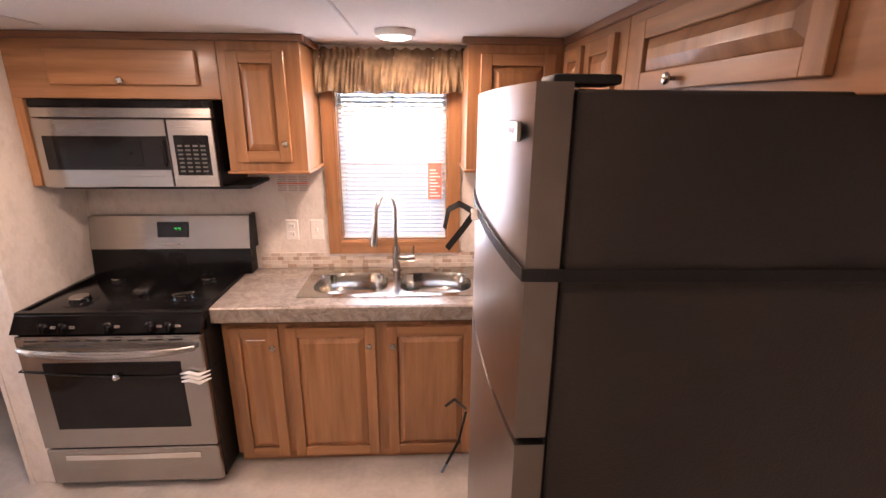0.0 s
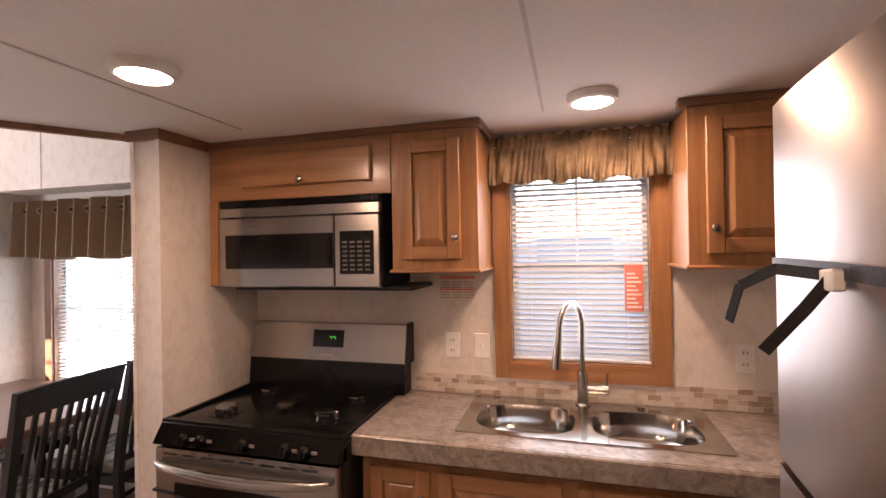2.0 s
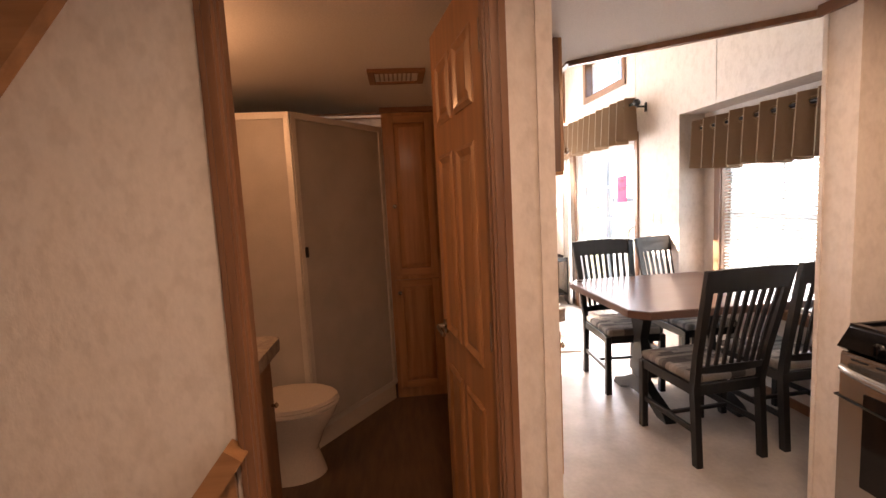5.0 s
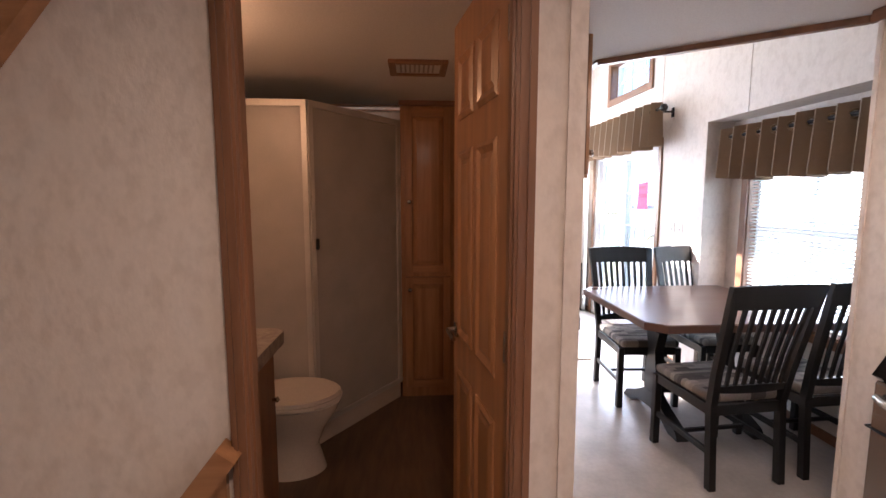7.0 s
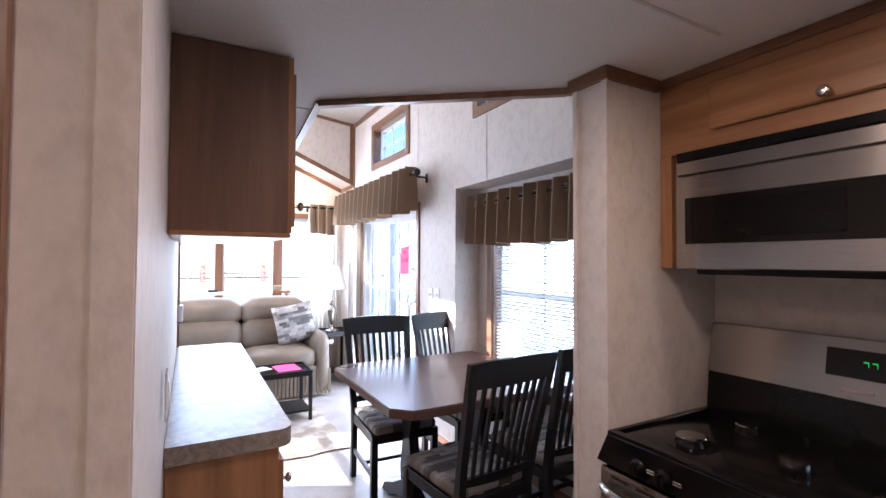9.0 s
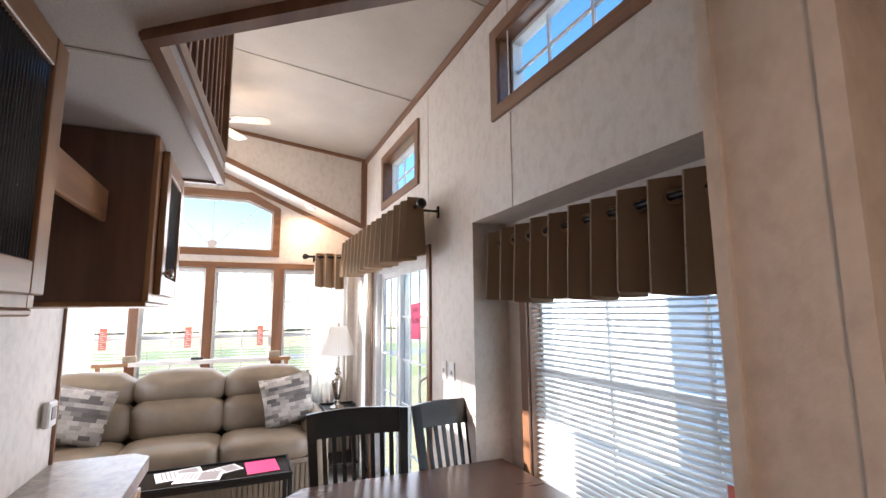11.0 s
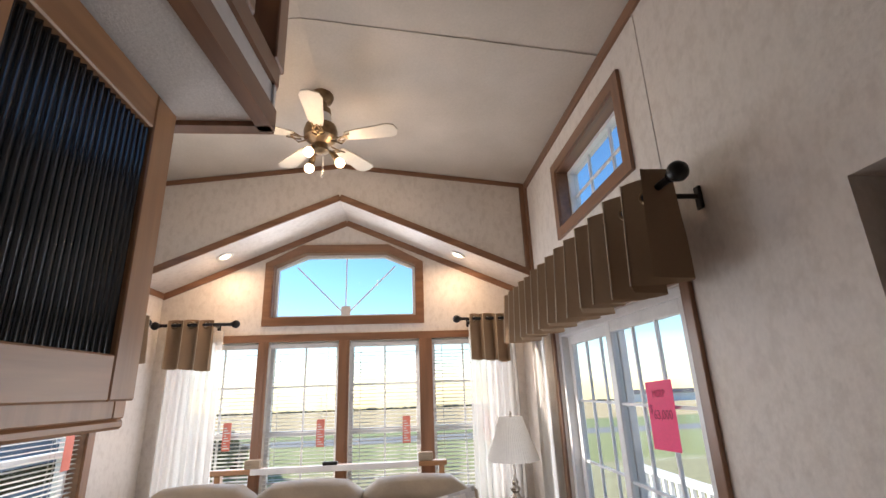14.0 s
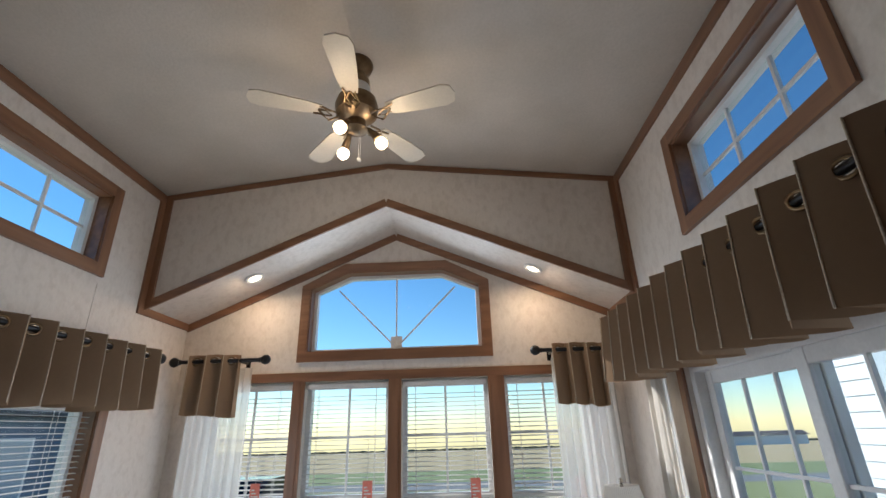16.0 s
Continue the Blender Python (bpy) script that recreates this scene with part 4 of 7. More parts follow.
prism(bm, [(-0.42 + (x + 0.42) * 0.92, 5.10 + (y - 5.10) * 0.95) for x, y in pts], "z", 0.934, 0.945)
part("cap", bm, sink_steel, ov, "long oval grey burner cap")
for x in (-0.70, -0.62, -0.43, -0.25, -0.17):
    bm = bmesh.new()
    lathe(bm, (x, RF - 0.012, 0.872), [(0.022, 0.01), (0.023, -0.006), (0.018, -0.012), (0.016, -0.028), (0.003, -0.029)], "y", 20)
    grid_box(bm, (x - 0.004, RF - 0.046, 0.856), (x + 0.004, RF - 0.036, 0.89), 0.001, 1)
    k = part("knob", bm, black_gloss, rg, "black burner knob", smooth=True)
    bm = bmesh.new()
    for dz in (0, 0.007):
        grid_box(bm, (x + 0.028, RF - 0.0185, 0.869 + dz), (x + 0.05, RF - 0.014, 0.871 + dz))
    part("marking", bm, grey_ink, k)
Wd = 0.10
door = box("oven_door", (RXa + 0.004, RF - 0.018, 0.245), (RXb - 0.004, RF + 0.018, 0.825), steel, rg, 0.006, "brushed steel oven door")
box("oven_window", (RXa + Wd, RF - 0.0225, 0.355), (RXb - Wd - 0.01, RF - 0.016, 0.70), dark_glass, door, 0.002, "black oven glass")
box("vent_strip", (RXa + 0.01, RF - 0.014, 0.812), (RXb - 0.01, RF - 0.006, 0.828), steel, door, 0)
for i in range(8):
    x = RXa + 0.05 + i * 0.088
    box("vent_slot", (x, RF - 0.0205, 0.806), (x + 0.06, RF - 0.0185, 0.812), black_matt, door, 0)
bm = bmesh.new()
pts, rr = [], []
for i in range(25):
    f = i / 24
    pts.append((RXa + 0.03 + f * (RXb - RXa - 0.06), RF - 0.03 - 0.04 * math.sin(math.pi * f) ** 0.5, 0.775 - 0.012 * math.sin(math.pi * f)))
tube(bm, pts, [0.014 + 0.006 * math.sin(math.pi * i / 24) for i in range(25)], 12)
part("handle", bm, steel, door, "bowed steel oven handle", smooth=True)
dr = box("drawer", (RXa + 0.004, RF - 0.015, 0.04), (RXb - 0.004, RF + 0.018, 0.235), steel, rg, 0.006, "steel storage drawer")
box("grip", (RXa + 0.09, RF - 0.019, 0.175), (RXb - 0.09, RF - 0.014, 0.205), chrome, dr, 0.002)
for x in (RXa + 0.05, RXb - 0.05):
    for y in (4.86, 5.34):
        box("foot", (x - 0.015, y - 0.015, 0), (x + 0.015, y + 0.015, 0.03), black_matt, rg, 0.002)
tie = thing("door_tie", (-0.43, RF - 0.03, 0.62), "black cable tie and clear tape holding the oven door shut", "cable tie")
bm = bmesh.new()
tube(bm, [(RXa - 0.003, RF + 0.1, 0.665), (RXa - 0.006, RF - 0.02, 0.66), (-0.62, RF - 0.028, 0.645), (-0.43, RF - 0.03, 0.632), (-0.25, RF - 0.028, 0.628), (RXb + 0.004, RF - 0.022, 0.632), (RXb + 0.004, RF + 0.1, 0.635)], 0.004, 6)
part("strap", bm, black_matt, tie, "", smooth=True)
bm = bmesh.new()
lathe(bm, (-0.43, RF - 0.03, 0.632), [(0.012, 0.004), (0.016, -0.004), (0.010, -0.014), (0.002, -0.016)], "y", 12)
part("clip", bm, chrome, tie, "small round clip", smooth=True)
bm = bmesh.new()
rnd = random.Random(4)
for k in range(3):
    z = 0.60 + k * 0.02
    tube(bm, [(-0.15, RF - 0.026, z), (-0.11, RF - 0.032, z + 0.01), (-0.07, RF - 0.030, z - 0.005), (-0.02, RF - 0.02, z + 0.012)], [0.004, 0.009, 0.010, 0.003], 8)
part("tape", bm, white_paper, tie, "crumpled clear tape", smooth="all")

# microwave
mw = thing("microwave", (-0.40, 5.25, 1.43), "stainless over-the-range microwave with dark glass, hung under the cabinet", "microwave")
MXa, MXb, MF, MZ0, MZ1 = -0.775, 0.008, 5.075, 1.435, 1.825
box("body", (MXa + 0.01, MF + 0.03, MZ0 + 0.005), (MXb, 5.44, MZ1), black_matt, mw, 0.004, "black case")
box("underside", (MXa + 0.03, MF + 0.06, MZ0 - 0.014), (MXb + 0.12, 5.42, MZ0 + 0.005), black_matt, mw, 0.004)
box("top_trim", (MXa, MF + 0.0, MZ1 - 0.03), (MXb, MF + 0.03, MZ1), black_gloss, mw, 0.003)
g = box("grille", (MXa, MF, MZ1 - 0.078), (MXb, MF + 0.03, MZ1 - 0.031), steel, mw, 0.004, "steel vent panel")
split = -0.195
d = box("door", (MXa, MF - 0.004, MZ0 + 0.004), (split - 0.003, MF + 0.03, MZ1 - 0.081), steel, mw, 0.004, "steel door")
box("window", (MXa + 0.035, MF - 0.0065, MZ0 + 0.085), (split - 0.006, MF - 0.003, MZ1 - 0.155), dark_glass, d, 0.001, "dark door glass")
box("inner_window", (MXa + 0.13, MF - 0.008, MZ0 + 0.105), (split - 0.12, MF - 0.0064, MZ1 - 0.175), black_gloss, d, 0.001)
c = box("control_panel", (split, MF - 0.004, MZ0 + 0.004), (MXb, MF + 0.03, MZ1 - 0.081), steel, mw, 0.004, "steel keypad panel")
box("keypad", (split + 0.025, MF - 0.0065, MZ0 + 0.06), (MXb - 0.025, MF - 0.003, MZ1 - 0.15), black_gloss, c, 0.001, "black keypad")
bm = bmesh.new()
for i in range(4):
    for j in range(7):
        x, z = split + 0.038 + i * 0.034, MZ0 + 0.075 + j * 0.019
        grid_box(bm, (x, MF - 0.0072, z), (x + 0.022, MF - 0.0064, z + 0.008))
part("keys", bm, dim_ink, c)
bm = bmesh.new()
tube(bm, [(split - 0.02, MF - 0.006, MZ0 + 0.1), (split - 0.022, MF - 0.02, MZ0 + 0.12), (split - 0.022, MF - 0.02, MZ1 - 0.19), (split - 0.02, MF - 0.006, MZ1 - 0.17)], 0.004, 6)
part("handle", bm, dark_glass, d, "", smooth=True)

# wall cabinets on the window side
UF, UT = 5.11, 2.074
uc = thing("wall_cabinet", (-0.40, 5.28, 1.83), "oak wall cabinet with a flip-up slab door above the microwave", "kitchen cabinet", "kitchen wall cabinets")
box("body", (-0.857, UF + 0.0, 1.83), (0.048, 5.44, UT), oak_x, uc, 0.002)
fd = box("door", (-0.672, UF - 0.02, 1.886), (-0.038, UF, 2.035), oak_x, uc, 0.005, "plain slab door")
bm = bmesh.new()
lathe(bm, (-0.36, UF - 0.02, 1.905), [(0.006, 0), (0.0055, -0.012), (0.014, -0.018), (0.016, -0.024), (0.012, -0.03), (0.003, -0.032)], "y", 14)
part("knob", bm, nickel, fd, "round brushed nickel knob", smooth=True)
box("side_strip", (-0.859, UF + 0.0, 1.44), (-0.815, 5.40, 1.83), oak_z, uc, 0.002)
def cabinet(name, x0, x1, z0, doors, group="kitchen wall cabinets", label="oak wall cabinet with a raised panel door beside the window"):
    t = thing(name, ((x0 + x1) / 2, 5.28, z0), label, "kitchen cabinet", group)
    box("body", (x0, UF, z0 + 0.012), (x1, 5.44, UT), oak_z, t, 0.002)
    box("bottom_moulding", (x0 - 0.010, UF - 0.012, z0), (x1 + 0.010, 5.44, z0 + 0.014), oak_x, t, 0.004)
    for a, b, k in doors:
        raised_panel(t, "y", UF, a, b, z0 + 0.055, 2.035, -1, oak_z, oak_x, knob=(k, z0 + 0.14))
    return t
cabinet("wall_cabinet", 0.05, 0.412, 1.497, [(0.092, 0.342, 0.325)])
cabinet("wall_cabinet", 1.158, 1.598, 1.505, [(1.215, 1.555, 1.235)])
box("crown_strip", (-0.857, UF - 0.012, UT), (0.43, UF + 0.03, LOW - 0.001), trim_x, uc, 0.004)
box("crown_strip", (0.42, UF + 0.03, UT), (0.432, 5.44, LOW - 0.001), trim_y, uc, 0.003)
cr = thing("crown_moulding", (1.4, 5.11, UT), "dark oak crown strip over the corner cabinets", "moulding")
box("crown_strip", (1.13, UF - 0.012, UT), (1.586, UF + 0.03, LOW - 0.001), trim_x, cr, 0.004)
box("crown_strip", (1.586, 3.5, UT), (1.61, UF + 0.03, LOW - 0.001), trim_y, cr, 0.004)

# cabinets over the fridge
EF = 1.60
for n, (y0, y1, z0, doors) in enumerate((
        (4.44, 5.095, 1.815, [(4.51, 4.79), (4.84, 5.06)]),
        (3.50, 4.435, 1.815, [(3.64, 4.34)]))):
    t = thing("wall_cabinet", (1.8, (y0 + y1) / 2, z0), "oak wall cabinet with raised panel doors above the refrigerator", "kitchen cabinet", "kitchen wall cabinets")
    box("body", (EF, y0, z0), (EX - 0.002, y1, UT), oak_y, t, 0.002)
    for a, b in doors:
        raised_panel(t, "x", EF, a, b, z0 + 0.03, 2.04, -1, oak_z, oak_y, knob=(4.09 if b - a > 0.4 else b - 0.03, z0 + 0.055))

# counter and base cabinets
ct = thing("countertop", (0.6, 5.15, 0.86), "mottled grey and brown laminate countertop with a double sink", "countertop")
CF = 4.895
SX0, SX1, SY0, SY1 = 0.35, 1.245, 5.03, 5.40
bm = bmesh.new()
outer = ((-0.035, CF), (EX - 0.001, CF), (EX - 0.001, NY - 0.001), (-0.035, NY - 0.001))
inner = ((SX0, SY0), (SX1, SY0), (SX1, SY1), (SX0, SY1))
ot, ob, it, ib = [[bm.verts.new((*p, z)) for p in loop] for loop, z in ((outer, 0.912), (outer, 0.868), (inner, 0.912), (inner, 0.868))]
for i in range(4):
    j = (i + 1) % 4
    bm.faces.new((ot[i], ot[j], it[j], it[i]))
    bm.faces.new((ob[j], ob[i], ib[i], ib[j]))
    bm.faces.new((ob[i], ob[j], ot[j], ot[i]))
    bm.faces.new((it[i], it[j], ib[j], ib[i]))
part("worktop", bm, laminate, ct)
box("front_edge", (-0.037, CF - 0.018, 0.835), (EX - 0.001, CF, 0.9125), laminate, ct, 0.006)
BF = 4.945
bc = thing("base_cabinet", (0.45, 5.2, 0), "oak base cabinet with three raised panel doors under the sink", "kitchen cabinet", "kitchen base cabinets")
bm = bmesh.new()
grid_box(bm, (-0.02, BF, 0.06), (1.30, BF + 0.02, 0.866))
part("face_frame", bm, oak_z, bc)
box("side", (-0.02, BF + 0.02, 0.06), (0.0, 5.44, 0.866), oak_z, bc, 0)
box("side", (1.28, BF + 0.02, 0.06), (1.30, 5.44, 0.866), oak_z, bc, 0)
box("face_rail", (-0.02, BF - 0.004, 0.80), (1.30, BF, 0.866), trim_x, bc, 0.001)
box("kick_board", (-0.01, BF + 0.02, 0.0), (1.30, BF + 0.035, 0.06), oak_x, bc, 0.001)
box("floor_board", (0.0, BF + 0.02, 0.062), (1.28, 5.44, 0.075), oak_x, bc, 0.001)
for a, b, k in ((0.015, 0.25, 0.225), (0.285, 0.715, 0.685), (0.768, 1.20, 0.80)):
    raised_panel(bc, "y", BF - 0.004, a, b, 0.05, 0.785, -1, oak_z, oak_x, knob=(k, 0.69))
box("card", (0.10, BF - 0.03, 0.725), (0.19, BF - 0.0285, 0.729), white_paper, bc, 0, "small white card in the door")
bc2 = thing("base_cabinet", (1.65, 5.2, 0), "oak corner base cabinet beside the refrigerator", "kitchen cabinet", "kitchen base cabinets")
box("body", (1.302, BF, 0.0), (EX - 0.002, 5.44, 0.866), oak_z, bc2, 0.002)

# sink
sk = thing("sink", (0.8, 5.2, 0.90), "double bowl stainless steel drop-in sink", "sink")
bm = bmesh.new()
RIMZ = 0.9135
X0, X1, Y0, Y1 = 0.33, 1.265, 4.99, 5.425
bowls = [(0.385, 0.765), (0.825, 1.205)]
def superellipse(cx, cy, a, b, n=40, p=3.2):
    out = []
    for k in range(n):
        t = 2 * math.pi * k / n
        c, s = math.cos(t), math.sin(t)
        out.append((cx + a * abs(c) ** (2 / p) * (1 if c >= 0 else -1), cy + b * abs(s) ** (2 / p) * (1 if s >= 0 else -1)))
    return out
for (a, b), (ra, rb) in zip(bowls, ((X0, 0.795), (0.795, X1))):
    cx, cy = (a + b) / 2, 5.185
    hw, hd = (b - a) / 2, 0.155
    n = 40
    hole = superellipse(cx, cy, hw, hd)
    outer = []
    for x, y in hole:
        dx, dy = x - cx, y - cy
        f = min(((rb - cx) if dx > 0 else (cx - ra)) / max(abs(dx), 1e-6), ((Y1 - cy) if dy > 0 else (cy - Y0)) / max(abs(dy), 1e-6))
        outer.append((cx + dx * f, cy + dy * f))
    levels = [(outer, RIMZ - 0.0005), (outer, RIMZ + 0.004), (hole, RIMZ + 0.003), (superellipse(cx, cy, hw - 0.006, hd - 0.006), RIMZ - 0.006), (superellipse(cx, cy, hw - 0.018, hd - 0.018), RIMZ - 0.095), (superellipse(cx, cy, hw - 0.05, hd - 0.05), RIMZ - 0.12), (superellipse(cx, 5.23, 0.045, 0.045, p=2), RIMZ - 0.125), (superellipse(cx, 5.23, 0.04, 0.04, p=2), RIMZ - 0.135)]
    rings = [[bm.verts.new((x, y, z)) for x, y in poly] for poly, z in levels]
    for r, s in zip(rings, rings[1:]):
        for i in range(n):
            j = (i + 1) % n
            bm.faces.new((r[i], r[j], s[j], s[i]))
    bm.faces.new(rings[-1])
    for x, y in ((ra, Y0), (ra, Y1), (rb, Y0), (rb, Y1)):
        near = sorted(range(n), key=lambda i: (outer[i][0] - x) ** 2 + (outer[i][1] - y) ** 2)[:2]
        bm.faces.new((rings[1][near[0]], rings[1][near[1]], bm.verts.new((x, y, RIMZ + 0.004))))
part("basin", bm, sink_steel, sk, smooth=True)
for (a, b), lab in zip(bowls, ("", "red")):
    cx = (a + b) / 2
    bm = bmesh.new()
    lathe(bm, (cx, 5.23, RIMZ - 0.127), [(0.05, 0), (0.05, 0.004), (0.038, 0.006), (0.034, 0.002), (0.001, 0.002)], "z", 24)
    dd = part("drain", bm, chrome, sk, "round drain", smooth=True)
    if lab:
        bm = bmesh.new()
        lathe(bm, (cx, 5.23, RIMZ - 0.121), [(0.04, 0), (0.04, 0.003), (0.001, 0.003)], "z", 24)
        part("sticker", bm, black_matt, dd, "round black sticker")
        box("label", (cx - 0.022, 5.213, RIMZ - 0.118), (cx + 0.022, 5.247, RIMZ - 0.1165), red_tag, dd, 0, "red label")
bm = bmesh.new()
lathe(bm, (1.03, 5.385, RIMZ + 0.004), [(0.016, 0), (0.016, 0.008), (0.001, 0.01)], "z", 16)
part("hole_cap", bm, chrome, sk, smooth=True)
fc = thing("faucet", (0.80, 5.38, 0.915), "tall brushed nickel pull-down kitchen faucet with side lever", "faucet")
bm = bmesh.new()
lathe(bm, (0.80, 5.385, RIMZ + 0.003), [(0.032, 0), (0.032, 0.006), (0.022, 0.012), (0.021, 0.13), (0.019, 0.14)], "z", 20)
part("base", bm, nickel, fc, smooth=True)
bm = bmesh.new()
pts = [(0.80, 5.385, 1.05), (0.80, 5.385, 1.26)]
for k in range(1, 13):
    a = math.pi * k / 12
    pts.append((0.80 - 0.045 + 0.045 * math.cos(a), 5.30 + 0.085 * math.cos(a), 1.26 + 0.10 * math.sin(a)))
pts += [(0.705, 5.21, 1.20)]
tube(bm, pts, 0.0115, 14)
part("spout", bm, nickel, fc, "arched spout", smooth=True)
bm = bmesh.new()
tube(bm, [(0.71, 5.215, 1.24), (0.705, 5.21, 1.20), (0.698, 5.205, 1.14), (0.694, 5.20, 1.11)], [0.012, 0.015, 0.019, 0.018], 14)
part("spray_head", bm, nickel, fc, "", smooth=True)
bm = bmesh.new()
tube(bm, [(0.82, 5.385, 0.985), (0.87, 5.38, 0.985)], 0.017, 14)
tube(bm, [(0.87, 5.38, 0.985), (0.905, 5.378, 0.990)], 0.020, 14)
tube(bm, [(0.895, 5.378, 0.99), (0.90, 5.375, 1.06)], 0.005, 8)
part("lever", bm, nickel, fc, "", smooth=True)

# outlets, sticker and print on the wall
def plate(x, z, y, kind, w=0.072, h=0.115, group="wall plates"):
    t = thing("outlet" if kind == "outlet" else "light_switch", (x, y, z), "white wall plate with a double outlet" if kind == "outlet" else "white wall plate with a toggle switch", "outlet" if kind == "outlet" else "light switch", group)
    box("plate", (x - w / 2, y - 0.006, z - h / 2), (x + w / 2, y, z + h / 2), white_paint, t, 0.002)
    if kind == "outlet":
        for dz in (-0.024, 0.024):
            r = box("socket", (x - 0.017, y - 0.008, z + dz - 0.015), (x + 0.017, y - 0.006, z + dz + 0.015), white_paint, t, 0.001)
            box("slot", (x - 0.008, y - 0.0086, z + dz - 0.006), (x - 0.005, y - 0.008, z + dz + 0.006), black_matt, r, 0)
            box("slot", (x + 0.005, y - 0.0086, z + dz - 0.006), (x + 0.008, y - 0.008, z + dz + 0.006), black_matt, r, 0)
    else:
        box("toggle", (x - 0.006, y - 0.014, z - 0.012), (x + 0.006, y - 0.006, z + 0.012), white_paint, t, 0.002)
    return t
plate(0.215, 1.14, NY, "outlet")
plate(0.355, 1.14, NY, "switch")
plate(1.43, 1.13, NY, "outlet")
plate(-3.265, 1.18, NY, "switch")
plate(-3.15, 1.18, NY, "switch")
st = thing("safety_sticker", (0.24, NY, 1.40), "white safety sticker with red heading bars and small print", "sticker")
for i in range(3):
    x = 0.155 + i * 0.058
    box("sheet", (x, NY - 0.0015, 1.35), (x + 0.055, NY, 1.475), wallpaper, st, 0)
    box("heading", (x, NY - 0.0022, 1.452), (x + 0.055, NY - 0.0015, 1.466), red_tag, st, 0)
    bm = bmesh.new()
    for k in range(7):
        if k == 3:
            continue
        grid_box(bm, (x + 0.004, NY - 0.0022, 1.362 + k * 0.012), (x + 0.05, NY - 0.0015, 1.366 + k * 0.012))
    part("print_bars", bm, grey_ink, st)
    box("heading", (x, NY - 0.0023, 1.397), (x + 0.055, NY - 0.0015, 1.405), red_tag, st, 0)

# ruffled valance over the sink
vl = thing("valance", (0.78, 5.35, 1.86), "gold and brown gathered satin valance over the kitchen window", "curtain", "curtains")
rnd = random.Random(7)
bm = bmesh.new()
NU, rows = 420, []
zs = [2.080, 2.07, 2.045, 2.035, 2.025, 2.0, 1.97, 1.93, 1.90, 1.872]
amp = [0.016, 0.014, 0.007, 0.004, 0.007, 0.018, 0.023, 0.027, 0.029, 0.030]
out = [0.02, 0.0, 0.0, 0.0, 0.005, 0.012, 0.018, 0.022, 0.024, 0.026]
ks = [(rnd.uniform(20, 60), rnd.uniform(0, 6)) for _ in range(5)]
for side in (0, 1):
    for z, a, o in zip(zs, amp, out):
        row = []
        for i in range(NU + 1):
            x = 0.392 + 0.775 * i / NU
            w = 0.8 * math.sin(x * 120 + 2.5 * math.sin(x * 17) + z * 9) + 0.5 * math.sin(x * ks[0][0] * 2 + ks[0][1]) + 0.6 * math.sin(x * 260 + 2 * math.sin(x * 31) - z * 30)
            zz = z + (0.008 * math.sin(x * 40 + 1) if z < 1.89 else 0) + (0.006 * math.sin(x * 110) if z > 2.06 else 0)
            row.append(bm.verts.new((x, 5.375 - o - a * w * 0.5 + side * 0.003, zz)))
        rows.append(row)
H = len(zs)
for s in (0, 1):
    for j in range(H - 1):
        for i in range(NU):
            r, q = rows[s * H + j], rows[s * H + j + 1]
            bm.faces.new((r[i], r[i + 1], q[i + 1], q[i]) if s else (r[i], q[i], q[i + 1], r[i + 1]))
for j in (0, H - 1):
    for i in range(NU):
        bm.faces.new((rows[j][i], rows[j][i + 1], rows[H + j][i + 1], rows[H + j][i]))
part("cloth", bm, gold_cloth, vl, smooth="all")
bm = bmesh.new()
tube(bm, [(0.385, 5.44, 2.04), (0.385, 5.385, 2.04), (1.172, 5.385, 2.04), (1.172, 5.44, 2.04)], 0.006, 8)
part("rod", bm, white_paint, vl)

# blinds
blind("y", NY + 0.035, KW[0] + 0.008, KW[1] - 0.008, KW[2] + 0.01, KW[3] - 0.01, 0.024, 38)


def hang_tag(x, y, z, plane="y", w=0.075, h=0.20, cord=0.16):
    t = thing("warning_tag", (x, y, z), "red and white printed warning tag hanging on the blind cord", "tag", "blind warning tags")
    def b(name, a0, a1, d0, d1, z0, z1, m):
        lo, hi = ((x + a0, y + d0, z0), (x + a1, y + d1, z1)) if plane == "y" else ((x + d0, y + a0, z0), (x + d1, y + a1, z1))
        box(name, lo, hi, m, t, 0)
    s = -1 if plane == "y" else 1
    e = sorted((0.0, s * 0.0012))
    b("sheet", -w / 2, w / 2, e[0], e[1], z - h, z, red_tag)
    for k in range(9):
        f = sorted((s * 0.0012, s * 0.0018))
        b("print_bar", -w / 2 + 0.008, w / 2 - 0.008 - 0.012 * (k % 3), f[0], f[1], z - h + 0.015 + k * h * 0.09, z - h + 0.015 + k * h * 0.09 + h * 0.04, white_paper)
    b("cord", -0.001, 0.001, e[0], e[1], z, z + cord, white_paint)


hang_tag(1.02, NY + 0.012, 1.51)

# backsplash mosaic band
band = thing("backsplash", (0.7, NY, 0.915), "mosaic backsplash band of small tan and cream oblong tiles", "tiles")
box("grout", (0.03, NY - 0.003, 0.915), (EX - 0.002, NY, 1.005), wallpaper, band, 0)
tile_mats = [surface("tile_cream", (0.56, 0.50, 0.44), (0.64, 0.58, 0.52), scale=30, rough=0.3, vary=0.06), surface("tile_tan", (0.33, 0.24, 0.175), (0.42, 0.32, 0.24), scale=30, rough=0.3, vary=0.12), surface("tile_buff", (0.46, 0.37, 0.30), (0.54, 0.45, 0.37), scale=30, rough=0.3, vary=0.08)]
tile_mesh = {}
rnd = random.Random(11)
